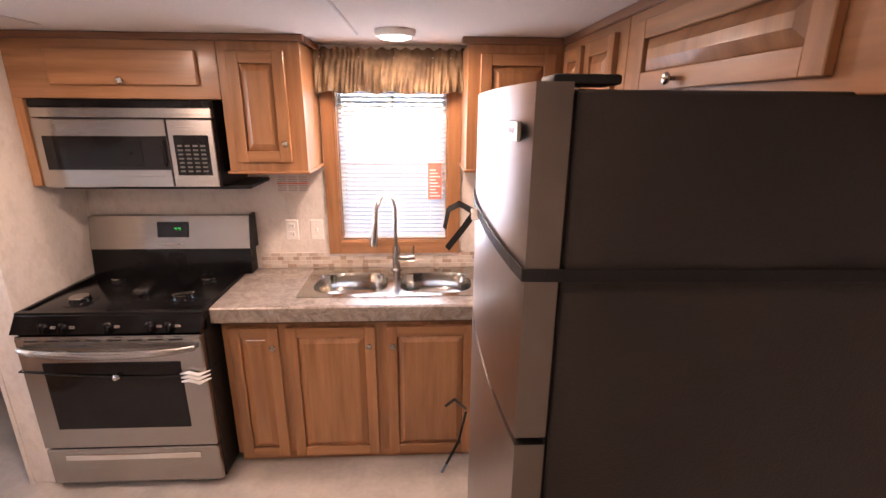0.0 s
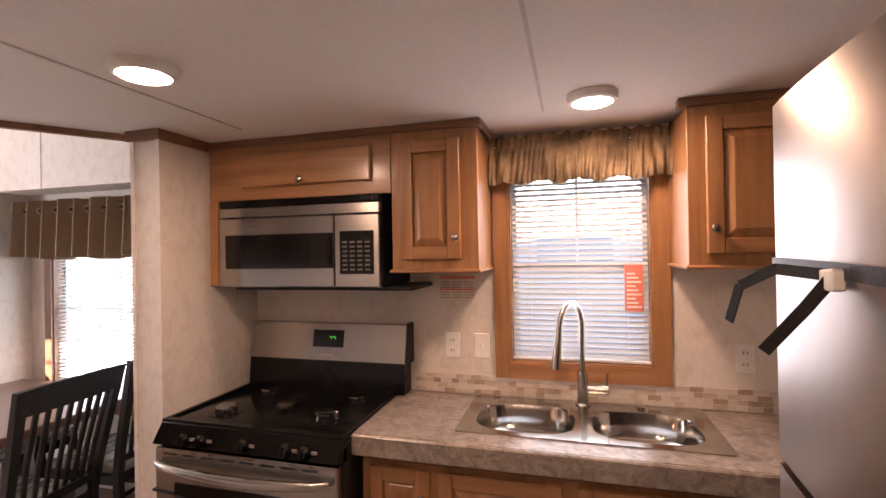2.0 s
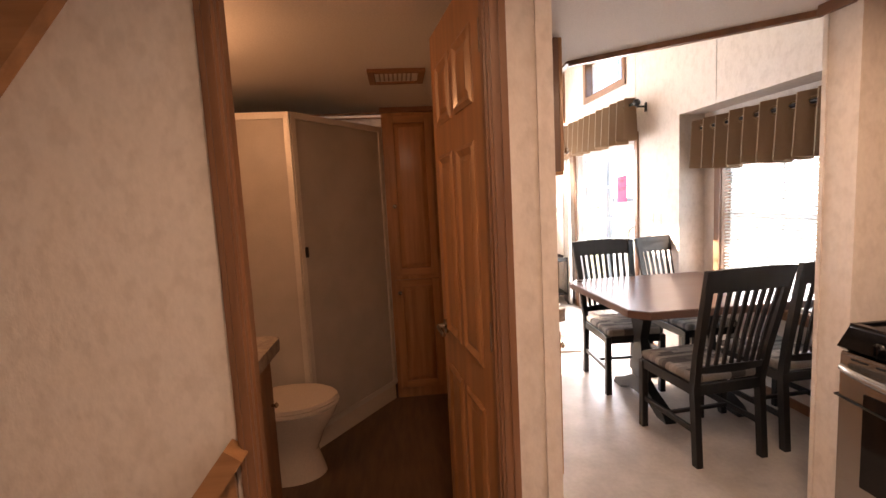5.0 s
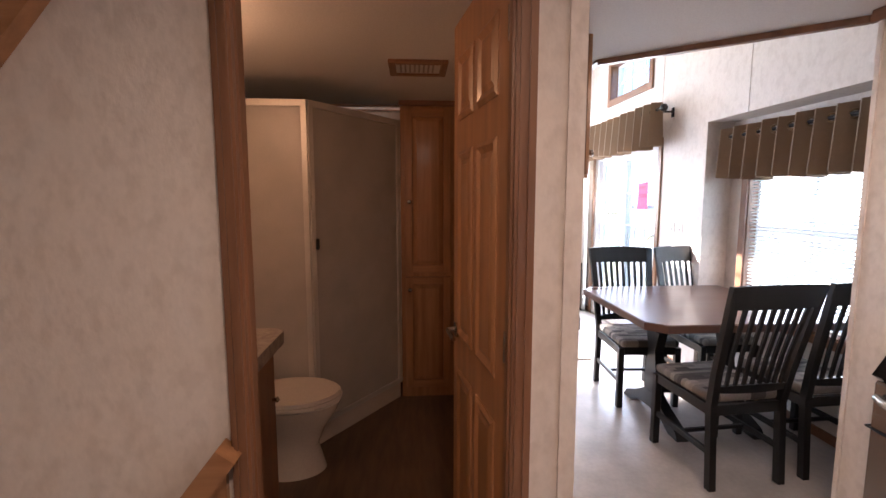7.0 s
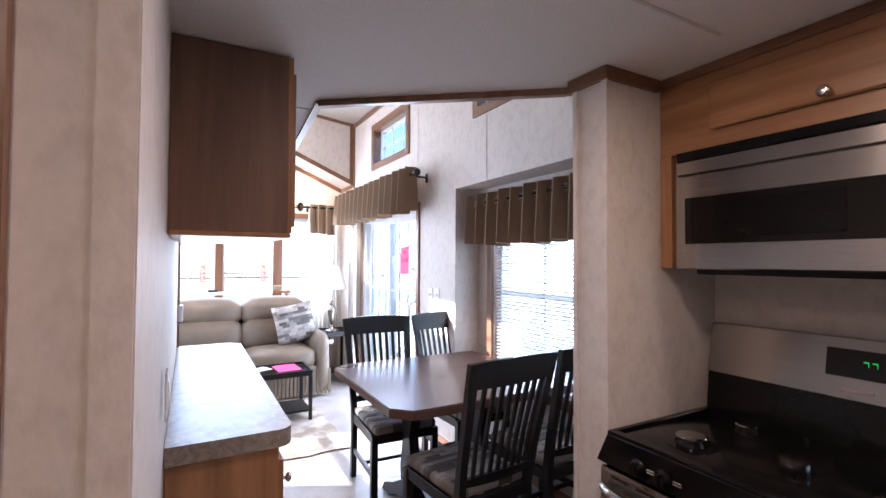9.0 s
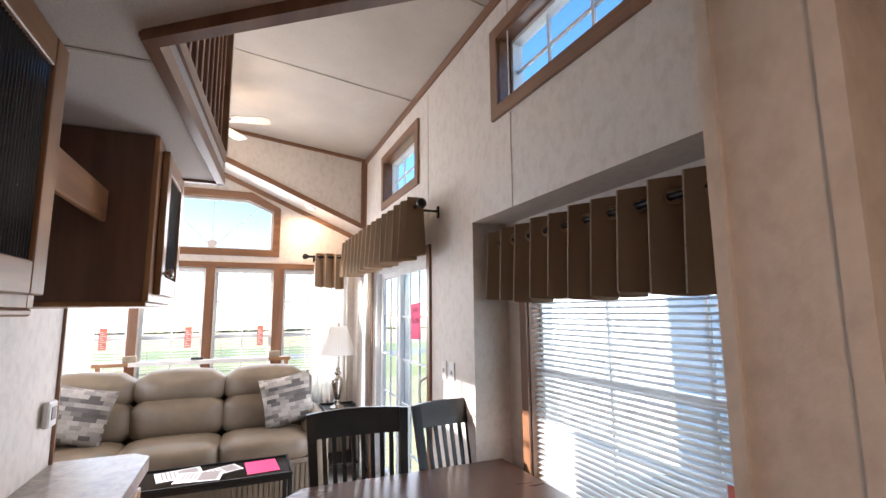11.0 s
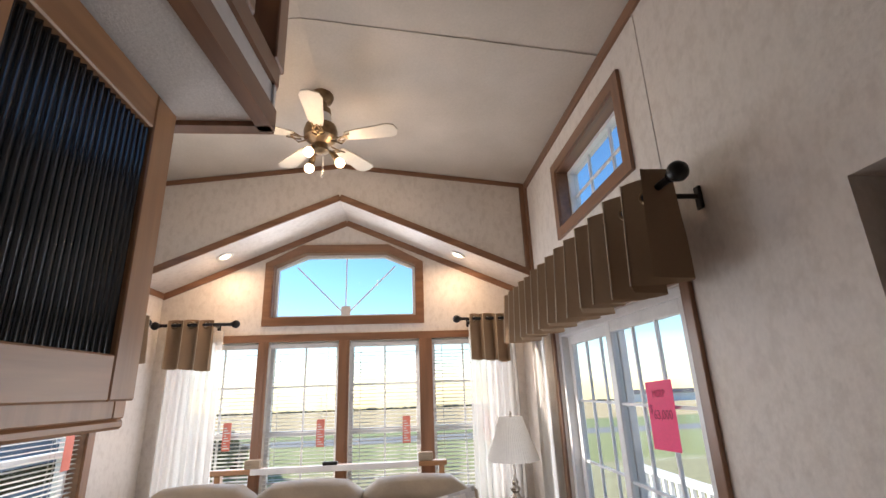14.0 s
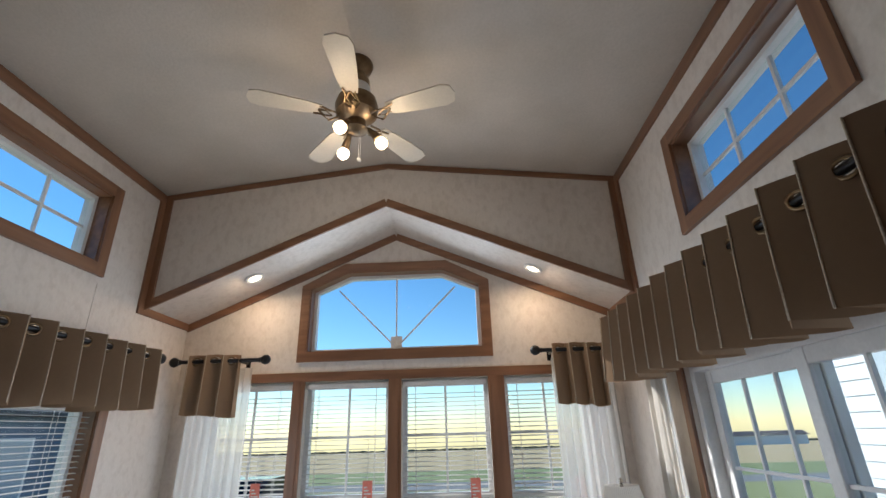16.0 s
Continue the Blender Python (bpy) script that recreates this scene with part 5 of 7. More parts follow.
for j in range(4):
    x = 0.03 + (0.02 if j % 2 else 0.0)
    while x < EX - 0.06:
        w = rnd.choice((0.034, 0.052))
        if KW[0] - 0.07 - w < x < KW[1] + 0.07 and j == 3:
            x += w + 0.0015
            continue
        k = rnd.choices((0, 1, 2), (5, 2.2, 2.5))[0]
        key = (w, k)
        if key not in tile_mesh:
            bm = bmesh.new()
            grid_box(bm, (0, -0.003, 0), (w, 0, 0.0205), 0.0008, 1)
            me = bpy.data.meshes.new("tile")
            bm.to_mesh(me)
            bm.free()
            me.materials.append(tile_mats[k])
            tile_mesh[key] = me
        t = new("tile", tile_mesh[key])
        t.parent = band
        t.location = Vector((x, NY - 0.003, 0.9165 + j * 0.0222)) - BASES[band.name]
        x += w + 0.0015

# refrigerator
fr = thing("refrigerator", (1.6, 4.08, 0), "stainless top-freezer refrigerator with dark sides, strapped shut", "refrigerator")
FY0, FY1, FX, FT = 3.587, 4.275, 1.172, 1.83
box("body", (FX, FY0 + 0.005, 0.03), (1.90, FY1 - 0.005, FT - 0.01), fridge_side, fr, 0.006, "dark textured cabinet sides", seg=2)
def fridge_door(z0, z1, nm):
    bm = bmesh.new()
    n = 18
    poly = [(FX - 0.006, FY0), (FX - 0.006, FY1)]
    for i in range(n + 1):
        f = 1 - i / n
        bul = 0.022 * math.sin(math.pi * f) ** 0.8
        poly.append((FX - 0.062 - bul, FY0 + f * (FY1 - FY0)))
    prism(bm, poly, "z", z0, z1)
    return part(nm, bm, steel_x, fr, "curved brushed steel door", smooth=True)
GAP = 1.208
d1 = fridge_door(GAP + 0.008, FT, "freezer_door")
d2 = fridge_door(0.06, GAP - 0.008, "door")
box("gasket", (FX - 0.006, FY0 + 0.01, 0.07), (FX + 0.001, FY1 - 0.01, FT - 0.02), black_matt, fr, 0)
box("toe_grille", (FX - 0.02, FY0 + 0.02, 0.0), (FX + 0.3, FY1 - 0.02, 0.055), black_matt, fr, 0.003)
bm = bmesh.new()
grid_box(bm, (FX - 0.035, FY0 + 0.01, FT - 0.004), (FX + 0.07, FY0 + 0.09, FT + 0.012), 0.006)
part("hinge_cover", bm, black_matt, fr, "black hinge cover", smooth=True)
bx = FX - 0.078
box("badge", (bx - 0.002, 3.622, 1.742), (bx + 0.006, 3.708, 1.774), nickel, d1, 0.002, "oblong nickel badge")
bm = bmesh.new()
for k in range(7):
    grid_box(bm, (bx - 0.0022, 3.640 + k * 0.008, 1.753), (bx - 0.0008, 3.6445 + k * 0.008, 1.763))
part("badge_bars", bm, grey_ink, d1)
sp = thing("fridge_strap", (FX - 0.09, 4.1, 1.3), "black plastic strap tied round the refrigerator door with loose ends", "strap")
bm = bmesh.new()
path = [(1.85, FY0 - 0.002, 1.525), (FX - 0.03, FY0 - 0.003, 1.532)]
for i in range(13):
    f = i / 12
    path.append((FX - 0.066 - 0.024 * math.sin(math.pi * f) ** 0.8, FY0 + f * (FY1 - FY0), 1.532 + 0.02 * math.sin(min(1, f * 1.15) * math.pi / 2)))
for a, b in zip(path, path[1:]):
    beam(bm, a, b, 0.003, 0.021)
part("band", bm, black_matt, sp)
for q in ([(1.075, 4.02, 1.545), (1.045, 4.10, 1.55), (1.02, 4.17, 1.52), (1.01, 4.19, 1.46)], [(1.075, 4.02, 1.54), (1.05, 4.03, 1.50), (1.01, 4.05, 1.44)]):
    bm = bmesh.new()
    for a, b in zip(q, q[1:]):
        beam(bm, a, b, 0.003, 0.016)
    part("loose_end", bm, black_matt, sp)
box("buckle", (1.068, 4.005, 1.525), (1.086, 4.035, 1.553), white_paint, sp, 0.003)
sp2 = thing("cable_tie", (1.19, 4.42, 0.72), "black cable tie with blue tips on the refrigerator handle", "cable tie")
for q, m in (([(1.085, 4.18, 0.85), (1.05, 4.22, 0.86), (1.02, 4.24, 0.82)], black_matt), ([(1.085, 4.18, 0.84), (1.06, 4.16, 0.74), (1.02, 4.15, 0.66)], black_matt), ([(1.02, 4.15, 0.66), (1.005, 4.145, 0.63)], blue_siding)):
    bm = bmesh.new()
    for a, b in zip(q, q[1:]):
        beam(bm, a, b, 0.003, 0.009)
    part("tie_end", bm, m, sp2)

# ---------------------------------------------------------------- dining
def chair():
    """A black mission chair at the origin, facing +x, its back at -x."""
    c = thing("dining_chair", (0, 0, 0), "black wooden slat-back dining chair with a patchwork seat cushion", "chair", "chairs round the table")
    for y in (-0.195, 0.195):
        bm = bmesh.new()
        prof = [(-0.27, 0.0), (-0.232, 0.0), (-0.205, 0.42), (-0.215, 0.60), (-0.262, 1.05), (-0.292, 1.045), (-0.25, 0.60), (-0.243, 0.42)]
        prism(bm, prof, "y", y - 0.018, y + 0.018)
        part("leg", bm, black_wood, c)
        box("leg", (0.19, y - 0.02, 0.0), (0.23, y + 0.02, 0.425), black_wood, c, 0.004)
        box("side_stretcher", (-0.225, y - 0.010, 0.17), (0.19, y + 0.010, 0.20), black_wood, c, 0.002)
        box("seat_rail", (-0.215, y - 0.013, 0.375), (0.195, y + 0.013, 0.43), black_wood, c, 0.002)
    box("seat_rail", (0.195, -0.18, 0.375), (0.222, 0.18, 0.43), black_wood, c, 0.002)
    box("seat_rail", (-0.235, -0.18, 0.375), (-0.21, 0.18, 0.43), black_wood, c, 0.002)
    box("stretcher", (-0.02, -0.19, 0.175), (0.0, 0.19, 0.195), black_wood, c, 0.002)
    bm = bmesh.new()
    grid_box(bm, (-0.215, -0.20, 0.428), (0.235, 0.20, 0.478), 0.02, 3)
    part("seat", bm, seat_cloth, c, "padded seat in grey and tan patchwork cloth", smooth=True)
    def bowed(y0, y1, x_low, z0, x_high, z1, th, nm, n=8):
        bm = bmesh.new()
        rows = []
        for i in range(n + 1):
            y = y0 + (y1 - y0) * i / n
            bow = -0.022 * (1 - (2 * i / n - 1) ** 2)
            zt = z1 + 0.012 * (1 - (2 * i / n - 1) ** 2)
            rows.append([bm.verts.new(p) for p in ((x_low + bow, y, z0), (x_low + bow + th, y, z0), (x_high + bow + th, y, zt), (x_high + bow, y, zt))])
        for a, b in zip(rows, rows[1:]):
            for k in range(4):
                m = (k + 1) % 4
                bm.faces.new((a[k], a[m], b[m], b[k]))
        bm.faces.new(rows[0][::-1])
        bm.faces.new(rows[-1])
        part(nm, bm, black_wood, c, smooth=True)
    bowed(-0.215, 0.215, -0.278, 0.94, -0.292, 1.05, 0.024, "top_rail")
    bowed(-0.18, 0.18, -0.240, 0.50, -0.243, 0.535, 0.02, "lower_rail")
    for i in range(8):
        y = -0.145 + i * 0.0414
        bow = -0.022 * (1 - (y / 0.215) ** 2)
        bm = bmesh.new()
        prof = [(-0.236 + bow, 0.53), (-0.226 + bow, 0.53), (-0.232 + bow * 1.2, 0.70), (-0.268 + bow, 0.945), (-0.279 + bow, 0.945), (-0.243 + bow * 1.2, 0.70)]
        prism(bm, prof, "y", y - 0.009, y + 0.009)
        part("slat", bm, black_wood, c)
    for o in c.children:   # the back leans and widens upwards
        for v in o.data.vertices:
            if v.co.z > 0.44 and v.co.x < -0.1:
                f = (v.co.z - 0.44) / 0.6
                v.co.x -= 0.085 * f
                v.co.y *= 1 + 0.16 * f
    return c


ch = chair()
for n, (x, y, a) in enumerate(((-2.60, 4.83, -3), (-2.61, 5.39, 2), (-1.745, 4.845, 185), (-1.80, 5.40, 183))):
    m = pose(x, y, 0, 0, 0, a)
    if n == 0:
        ch.matrix_basis = m
    else:
        copy_thing(ch, m)
tb = thing("dining_table", (-2.27, 5.0, 0), "brown wooden dining table on a black trestle base", "table")
bm = bmesh.new()
ax0, ax1, ay0, ay1, k = -2.86, -1.755, 4.487, 5.60, 0.09
prism(bm, [(ax0 + k, ay0), (ax1 - k, ay0), (ax1, ay0 + k), (ax1, ay1), (ax0, ay1), (ax0, ay0 + k)], "z", 0.715, 0.762)
bmesh.ops.bevel(bm, geom=[e for e in bm.edges if abs(e.verts[0].co.z - e.verts[1].co.z) < 1e-5], offset=0.005, segments=2, affect="EDGES")
part("tabletop", bm, table_wood, tb)
for y in (4.80, 5.28):
    bm = bmesh.new()
    prism(bm, [(-2.33, 0.08), (-2.21, 0.08), (-2.19, 0.25), (-2.23, 0.45), (-2.15, 0.715), (-2.39, 0.715), (-2.31, 0.45), (-2.35, 0.25)], "y", y - 0.03, y + 0.03)
    part("leg", bm, black_wood, tb)
    bm = bmesh.new()
    prism(bm, [(-2.62, 0.0), (-2.52, 0.0), (-2.42, 0.05), (-2.27, 0.065), (-2.12, 0.05), (-2.02, 0.0), (-1.92, 0.0), (-1.95, 0.05), (-2.10, 0.11), (-2.21, 0.17), (-2.33, 0.17), (-2.44, 0.11), (-2.59, 0.05)], "y", y - 0.035, y + 0.035)
    part("foot", bm, black_wood, tb, "scrolled black foot")
box("stretcher", (-2.29, 4.83, 0.16), (-2.25, 5.25, 0.26), black_wood, tb, 0.004)
box("apron", (-2.6, 4.62, 0.66), (-1.95, 5.5, 0.715), black_wood, tb, 0.004)

# ---------------------------------------------------------------- buffet and cabinets over it
bf = thing("buffet_cabinet", (-2.2, 3.76, 0), "oak base cabinet along the bathroom wall", "cabinet", "buffet")
box("body", (-3.08, 3.594, 0.0), (-1.39, 3.915, 0.86), oak_z, bf, 0.003)
for i in range(4):
    raised_panel(bf, "y", 3.915, -3.05 + i * 0.415, -3.05 + i * 0.415 + 0.39, 0.08, 0.80, 1, oak_z, oak_x, knob=(-3.05 + i * 0.415 + 0.35, 0.72))
bt = thing("buffet_countertop", (-2.2, 3.76, 0.86), "glossy mottled laminate countertop with rounded corner on the buffet", "countertop")
bm = bmesh.new()
r = 0.05
poly = [(-3.14, 3.594), (-1.36, 3.594)] + [(-1.36 - r + r * math.cos(a), 3.955 - r + r * math.sin(a)) for a in [math.pi / 2 * q / 6 for q in range(7)]] + [(-3.07, 3.955), (-3.14, 3.89)]
prism(bm, poly, "z", 0.862, 0.918)
part("worktop", bm, laminate, bt)
# sides, back and shelf in a darker brown than the oak face frame
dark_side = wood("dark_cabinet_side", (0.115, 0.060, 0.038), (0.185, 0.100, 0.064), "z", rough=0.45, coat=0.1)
for x0, x1, z0, f, lab in ((-1.77, -1.295, 1.53, 3.912, 0), (-2.765, -2.285, 1.555, 4.018, 1)):
    t = thing("display_cabinet", ((x0 + x1) / 2, 3.76, z0), "oak wall cabinet with darker sides and a ribbed glass door", "cabinet", "buffet wall cabinets")
    th = 0.016
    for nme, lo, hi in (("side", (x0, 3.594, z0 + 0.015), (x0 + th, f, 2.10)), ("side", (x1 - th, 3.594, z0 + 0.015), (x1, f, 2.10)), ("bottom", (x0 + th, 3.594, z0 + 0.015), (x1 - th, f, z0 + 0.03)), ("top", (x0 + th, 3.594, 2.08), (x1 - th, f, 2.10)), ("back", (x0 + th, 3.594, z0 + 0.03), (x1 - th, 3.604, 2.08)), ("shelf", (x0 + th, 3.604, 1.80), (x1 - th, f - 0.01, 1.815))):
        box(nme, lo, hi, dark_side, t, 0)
    box("bottom_moulding", (x0 - 0.008, 3.594, z0), (x1 + 0.008, f + 0.012, z0 + 0.0149), oak_x, t, 0.004)
    for lo, hi in (((x0, f, z0 + 0.0151), (x0 + 0.03, f + 0.016, 2.10)), ((x1 - 0.075, f, z0 + 0.0151), (x1, f + 0.016, 2.10)), ((x0 + 0.03, f, z0 + 0.0151), (x1 - 0.075, f + 0.016, z0 + 0.045)), ((x0 + 0.03, f, 2.075), (x1 - 0.075, f + 0.016, 2.10))):
        box("face_frame", lo, hi, oak_z, t, 0.002)
    a, b = x0 + 0.02, x1 - 0.065
    dz0, dz1 = z0 + 0.04, 2.075
    door = raised_panel(t, "y", f + 0.017, a, b, dz0, dz1, 1, oak_z, oak_x, knob=(b - 0.025, dz0 + 0.07), glassy=True, stile=0.062)
    bm = bmesh.new()
    n = 132
    ga, gb = a + 0.06, b - 0.06
    rows = []
    for i in range(n + 1):
        x = ga + (gb - ga) * i / n
        d = f + 0.025 + 0.0045 * math.sin(2 * math.pi * i / 6)
        rows.append([bm.verts.new((x, d, dz0 + 0.06)), bm.verts.new((x, d, dz1 - 0.06))])
    back = [[bm.verts.new((v.co.x, f + 0.0205, v.co.z)) for v in r_] for r_ in (rows[0], rows[-1])]
    for p, q in zip(rows, rows[1:]):
        bm.faces.new((p[0], q[0], q[1], p[1]))
    bm.faces.new((back[0][0], back[0][1], back[1][1], back[1][0]))
    bm.faces.new((rows[0][0], rows[0][1], back[0][1], back[0][0]))
    bm.faces.new((rows[-1][0], rows[-1][1], back[1][1], back[1][0]))
    part("glass", bm, ribbed_glass, door, "dark ribbed glass", smooth="all")
bd = thing("bridge_board", (-2.06, 3.93, 1.66), "oak bridging board between the two glass cabinets", "board")
box("board", (-2.283, 3.89, 1.81), (-1.772, 3.91, 1.91), oak_x, bd, 0.004)
th_ = thing("thermostat", (-3.0, 3.60, 1.13), "small white thermostat on the wall above the buffet", "thermostat")
box("housing", (-3.03, 3.60, 1.09), (-2.945, 3.625, 1.19), white_paint, th_, 0.006)
box("face", (-3.005, 3.625, 1.12), (-2.965, 3.629, 1.17), grey_ink, th_, 0.001)
po = thing("wall_plate", (-0.95, 3.60, 1.12), "white wall plate on the wall beside the buffet", "outlet")
box("plate", (-1.20, 3.60, 1.06), (-1.13, 3.606, 1.18), white_paint, po, 0.002)
box("socket", (-1.185, 3.606, 1.085), (-1.145, 3.609, 1.155), white_paint, po, 0.001)

# ---------------------------------------------------------------- living end
def pillowy(bm, lo, hi, r, puff=0.02, seg=4, cuts=6):
    """A soft rounded block, puffed on its broad faces."""
    vs0 = set(bm.verts)
    grid_box(bm, lo, hi)
    mine = [v for v in bm.verts if v not in vs0]
    es = [e for e in bm.edges if e.verts[0] in mine and e.verts[1] in mine]
    bmesh.ops.subdivide_edges(bm, edges=es, cuts=cuts, use_grid_fill=True)
    mine = [v for v in bm.verts if v not in vs0]
    c = (Vector(lo) + Vector(hi)) / 2
    h = (Vector(hi) - Vector(lo)) / 2
    for v in mine:
        d = v.co - c
        q = Vector((max(-(h.x - r), min(h.x - r, d.x)), max(-(h.y - r), min(h.y - r, d.y)), max(-(h.z - r), min(h.z - r, d.z))))
        off = d - q
        if off.length > 1e-6:
            off = off.normalized() * r
        n = [d.x / h.x, d.y / h.y, d.z / h.z]
        w = [(1 - min(1, abs(k)) ** 2) for k in n]
        bulge = Vector((n[0] * w[1] * w[2] * puff, n[1] * w[0] * w[2] * puff, n[2] * w[0] * w[1] * puff))
        v.co = c + q + off + bulge


sf = thing("sofa", (-5.2, 3.85, 0), "tan leather sectional sofa with rolled back cushions", "sofa")
SYa, SYb, SXf, SXb = 2.62, 5.02, -4.78, -5.66
box("base", (SXb + 0.05, SYa + 0.02, 0.05), (SXf - 0.02, SYb - 0.02, 0.34), leather, sf, 0.02, "", 2)
box("back_frame", (SXb, SYa + 0.06, 0.05), (SXb + 0.16, SYb - 0.06, 0.93), leather, sf, 0.04, "", 3)
for y0 in (2.785, 3.48, 4.175):
    y1 = y0 + 0.685
    bm = bmesh.new(); pillowy(bm, (SXb + 0.40, y0, 0.32), (SXf + 0.01, y1, 0.52), 0.06, 0.025)
    part("seat_cushion", bm, leather, sf, smooth="all")
    bm = bmesh.new(); pillowy(bm, (SXb + 0.17, y0 + 0.005, 0.47), (SXb + 0.44, y1 - 0.005, 0.80), 0.09, 0.035)
    part("back_cushion", bm, leather, sf, "lower rolled back cushion", smooth="all")
    bm = bmesh.new(); pillowy(bm, (SXb + 0.07, y0 + 0.003, 0.74), (SXb + 0.38, y1 - 0.003, 1.02), 0.11, 0.03)
    part("back_cushion", bm, leather, sf, "upper rolled back cushion", smooth="all")
bm = bmesh.new(); pillowy(bm, (SXb + 0.40, 2.60, 0.30), (-4.32, 2.80, 0.52), 0.06, 0.02)
part("seat_cushion", bm, leather, sf, "seat of the short return", smooth="all")
box("base", (SXb + 0.06, SYa - 0.08, 0.05), (-4.34, 2.80, 0.33), leather, sf, 0.02, "", 2)
bm = bmesh.new(); pillowy(bm, (SXb + 0.30, 2.515, 0.60), (-4.62, 2.80, 0.98), 0.12, 0.03)
part("back_cushion", bm, leather, sf, "rolled back of the short return", smooth="all")
bm = bmesh.new(); pillowy(bm, (-4.60, 2.515, 0.05), (-4.33, 2.86, 0.72), 0.10, 0.03)
part("arm", bm, leather, sf, "padded arm", smooth="all")
for y0 in (SYb - 0.17, ):
    bm = bmesh.new(); pillowy(bm, (SXb + 0.15, y0, 0.05), (SXf, y0 + 0.17, 0.66), 0.07, 0.02)
    part("arm", bm, leather, sf, "padded arm", smooth="all")
bm = bmesh.new()
for i in range(60):
    y = SYa + 0.04 + i * 0.0395
    grid_box(bm, (SXf - 0.018, y, 0.03), (SXf - 0.004, y + 0.03, 0.30))
part("skirt", bm, leather, sf, "pleated skirt")
def pillow(x, y, z, lean, turn, lab):
    p = thing("throw_pillow", (0, 0, 0), lab, "pillow", "sofa pillows")
    bm = bmesh.new()
    n = 12
    top, bot = [], []
    for i in range(n + 1):
        for j in range(n + 1):
            u, v = 2 * i / n - 1, 2 * j / n - 1
            h = 0.075 * (max(0, (1 - u ** 4) * (1 - v ** 4))) ** 0.6
            k = 1 - 0.06 * (1 - u * u) * abs(v) - 0.0
            kk = 1 - 0.06 * (1 - v * v) * abs(u)
            top.append(bm.verts.new((h, u * 0.22 * kk, v * 0.22 * k)))
            bot.append(bm.verts.new((-h, u * 0.22 * kk, v * 0.22 * k)) if 0 < i < n and 0 < j < n else top[-1])
    N = n + 1
    for i in range(n):
        for j in range(n):
            a = [i * N + j, (i + 1) * N + j, (i + 1) * N + j + 1, i * N + j + 1]
            bm.faces.new([top[q] for q in a])
            bm.faces.new([bot[q] for q in a[::-1]])
    part("cushion", bm, pillow_cloth, p, smooth="all")
    p.matrix_basis = pose(x, y, z, turn, lean, 0)
pillow(-5.10, 3.16, 0.755, -14, -12, "square patchwork throw pillow leaning on the sofa's back")
pillow(-5.10, 4.70, 0.760, -14, 10, "square patchwork throw pillow tilted against the sofa arm")
sr = thing("sofa_table", (-5.72, 3.9, 0), "narrow oak console table with brown blocks behind the sofa", "console table")
box("tabletop", (-5.78, 3.07, 1.055), (-5.70, 4.76, 1.09), oak_y, sr, 0.004)
box("strip", (-5.699, 3.35, 1.052), (-5.69, 4.55, 1.092), white_paint, sr, 0.001)
for y in (3.10, 4.70):
    box("leg", (-5.77, y, 0), (-5.71, y + 0.04, 1.055), oak_z, sr, 0.003)
for y, m in ((3.30, tan_cloth), (4.55, tan_cloth)):
    box("block", (-5.76, y, 1.09), (-5.70, y + 0.11, 1.15), m, sr, 0.012, "brown padded block", 2)
box("block", (-5.75, 3.85, 1.09), (-5.71, 3.96, 1.115), black_matt, sr, 0.008, "", 2)

et = thing("end_table", (-5.34, 5.19, 0), "black end table with a lower shelf beside the sofa", "side table")
def frame_table(t, x0, x1, y0, y1, h, m, leg=0.028, shelf=0.12):
    box("tabletop", (x0, y0, h - 0.03), (x1, y1, h), m, t, 0.004)
    bm = bmesh.new()
    for lo, hi in (((x0, y0, h), (x1, y0 + 0.012, h + 0.02)), ((x0, y1 - 0.012, h), (x1, y1, h + 0.02)), ((x0, y0 + 0.012, h), (x0 + 0.012, y1 - 0.012, h + 0.02)), ((x1 - 0.012, y0 + 0.012, h), (x1, y1 - 0.012, h + 0.02))):
        grid_box(bm, lo, hi)
    part("rim", bm, m, t)
    for x in (x0, x1 - leg):
        for y in (y0, y1 - leg):
            box("leg", (x, y, 0), (x + leg, y + leg, h - 0.03), m, t, 0.002)
    box("shelf", (x0 + leg, y0 + 0.004, shelf), (x1 - leg, y1 - 0.004, shelf + 0.02), m, t, 0.002)
frame_table(et, -5.56, -5.13, 5.04, 5.38, 0.60, black_wood)
box("card", (-5.12, 5.09, 0.50), (-5.119, 5.14, 0.54), white_paper, et, 0)
lp = thing("table_lamp", (-5.36, 5.185, 0.60), "brushed nickel urn table lamp with a white pleated shade", "lamp")
bm = bmesh.new()
lathe(bm, (-5.36, 5.185, 0.601), [(0.075, 0), (0.075, 0.012), (0.055, 0.022), (0.03, 0.035), (0.022, 0.055), (0.03, 0.07), (0.022, 0.082), (0.03, 0.11), (0.048, 0.19), (0.056, 0.25), (0.05, 0.28), (0.03, 0.30), (0.022, 0.315), (0.034, 0.33), (0.034, 0.345), (0.018, 0.36), (0.024, 0.38), (0.012, 0.40), (0.009, 0.50), (0.009, 0.80)], "z", 26)
part("base", bm, nickel, lp, "urn-shaped nickel base", smooth=True)
bm = bmesh.new()
n = 120
rings = []
for r0, z in ((0.175, 1.115), (0.172, 1.125), (0.148, 1.19), (0.108, 1.30), (0.078, 1.395)):
    rings.append([bm.verts.new((-5.36 + (r0 + 0.003 * (i % 2)) * math.cos(2 * math.pi * i / n), 5.185 + (r0 + 0.003 * (i % 2)) * math.sin(2 * math.pi * i / n), z)) for i in range(n)])
for a, b in zip(rings, rings[1:]):
    for i in range(n):
        j = (i + 1) % n
        bm.faces.new((a[i], a[j], b[j], b[i]))
part("shade", bm, lampshade, lp, "white pleated shade")
bm = bmesh.new()
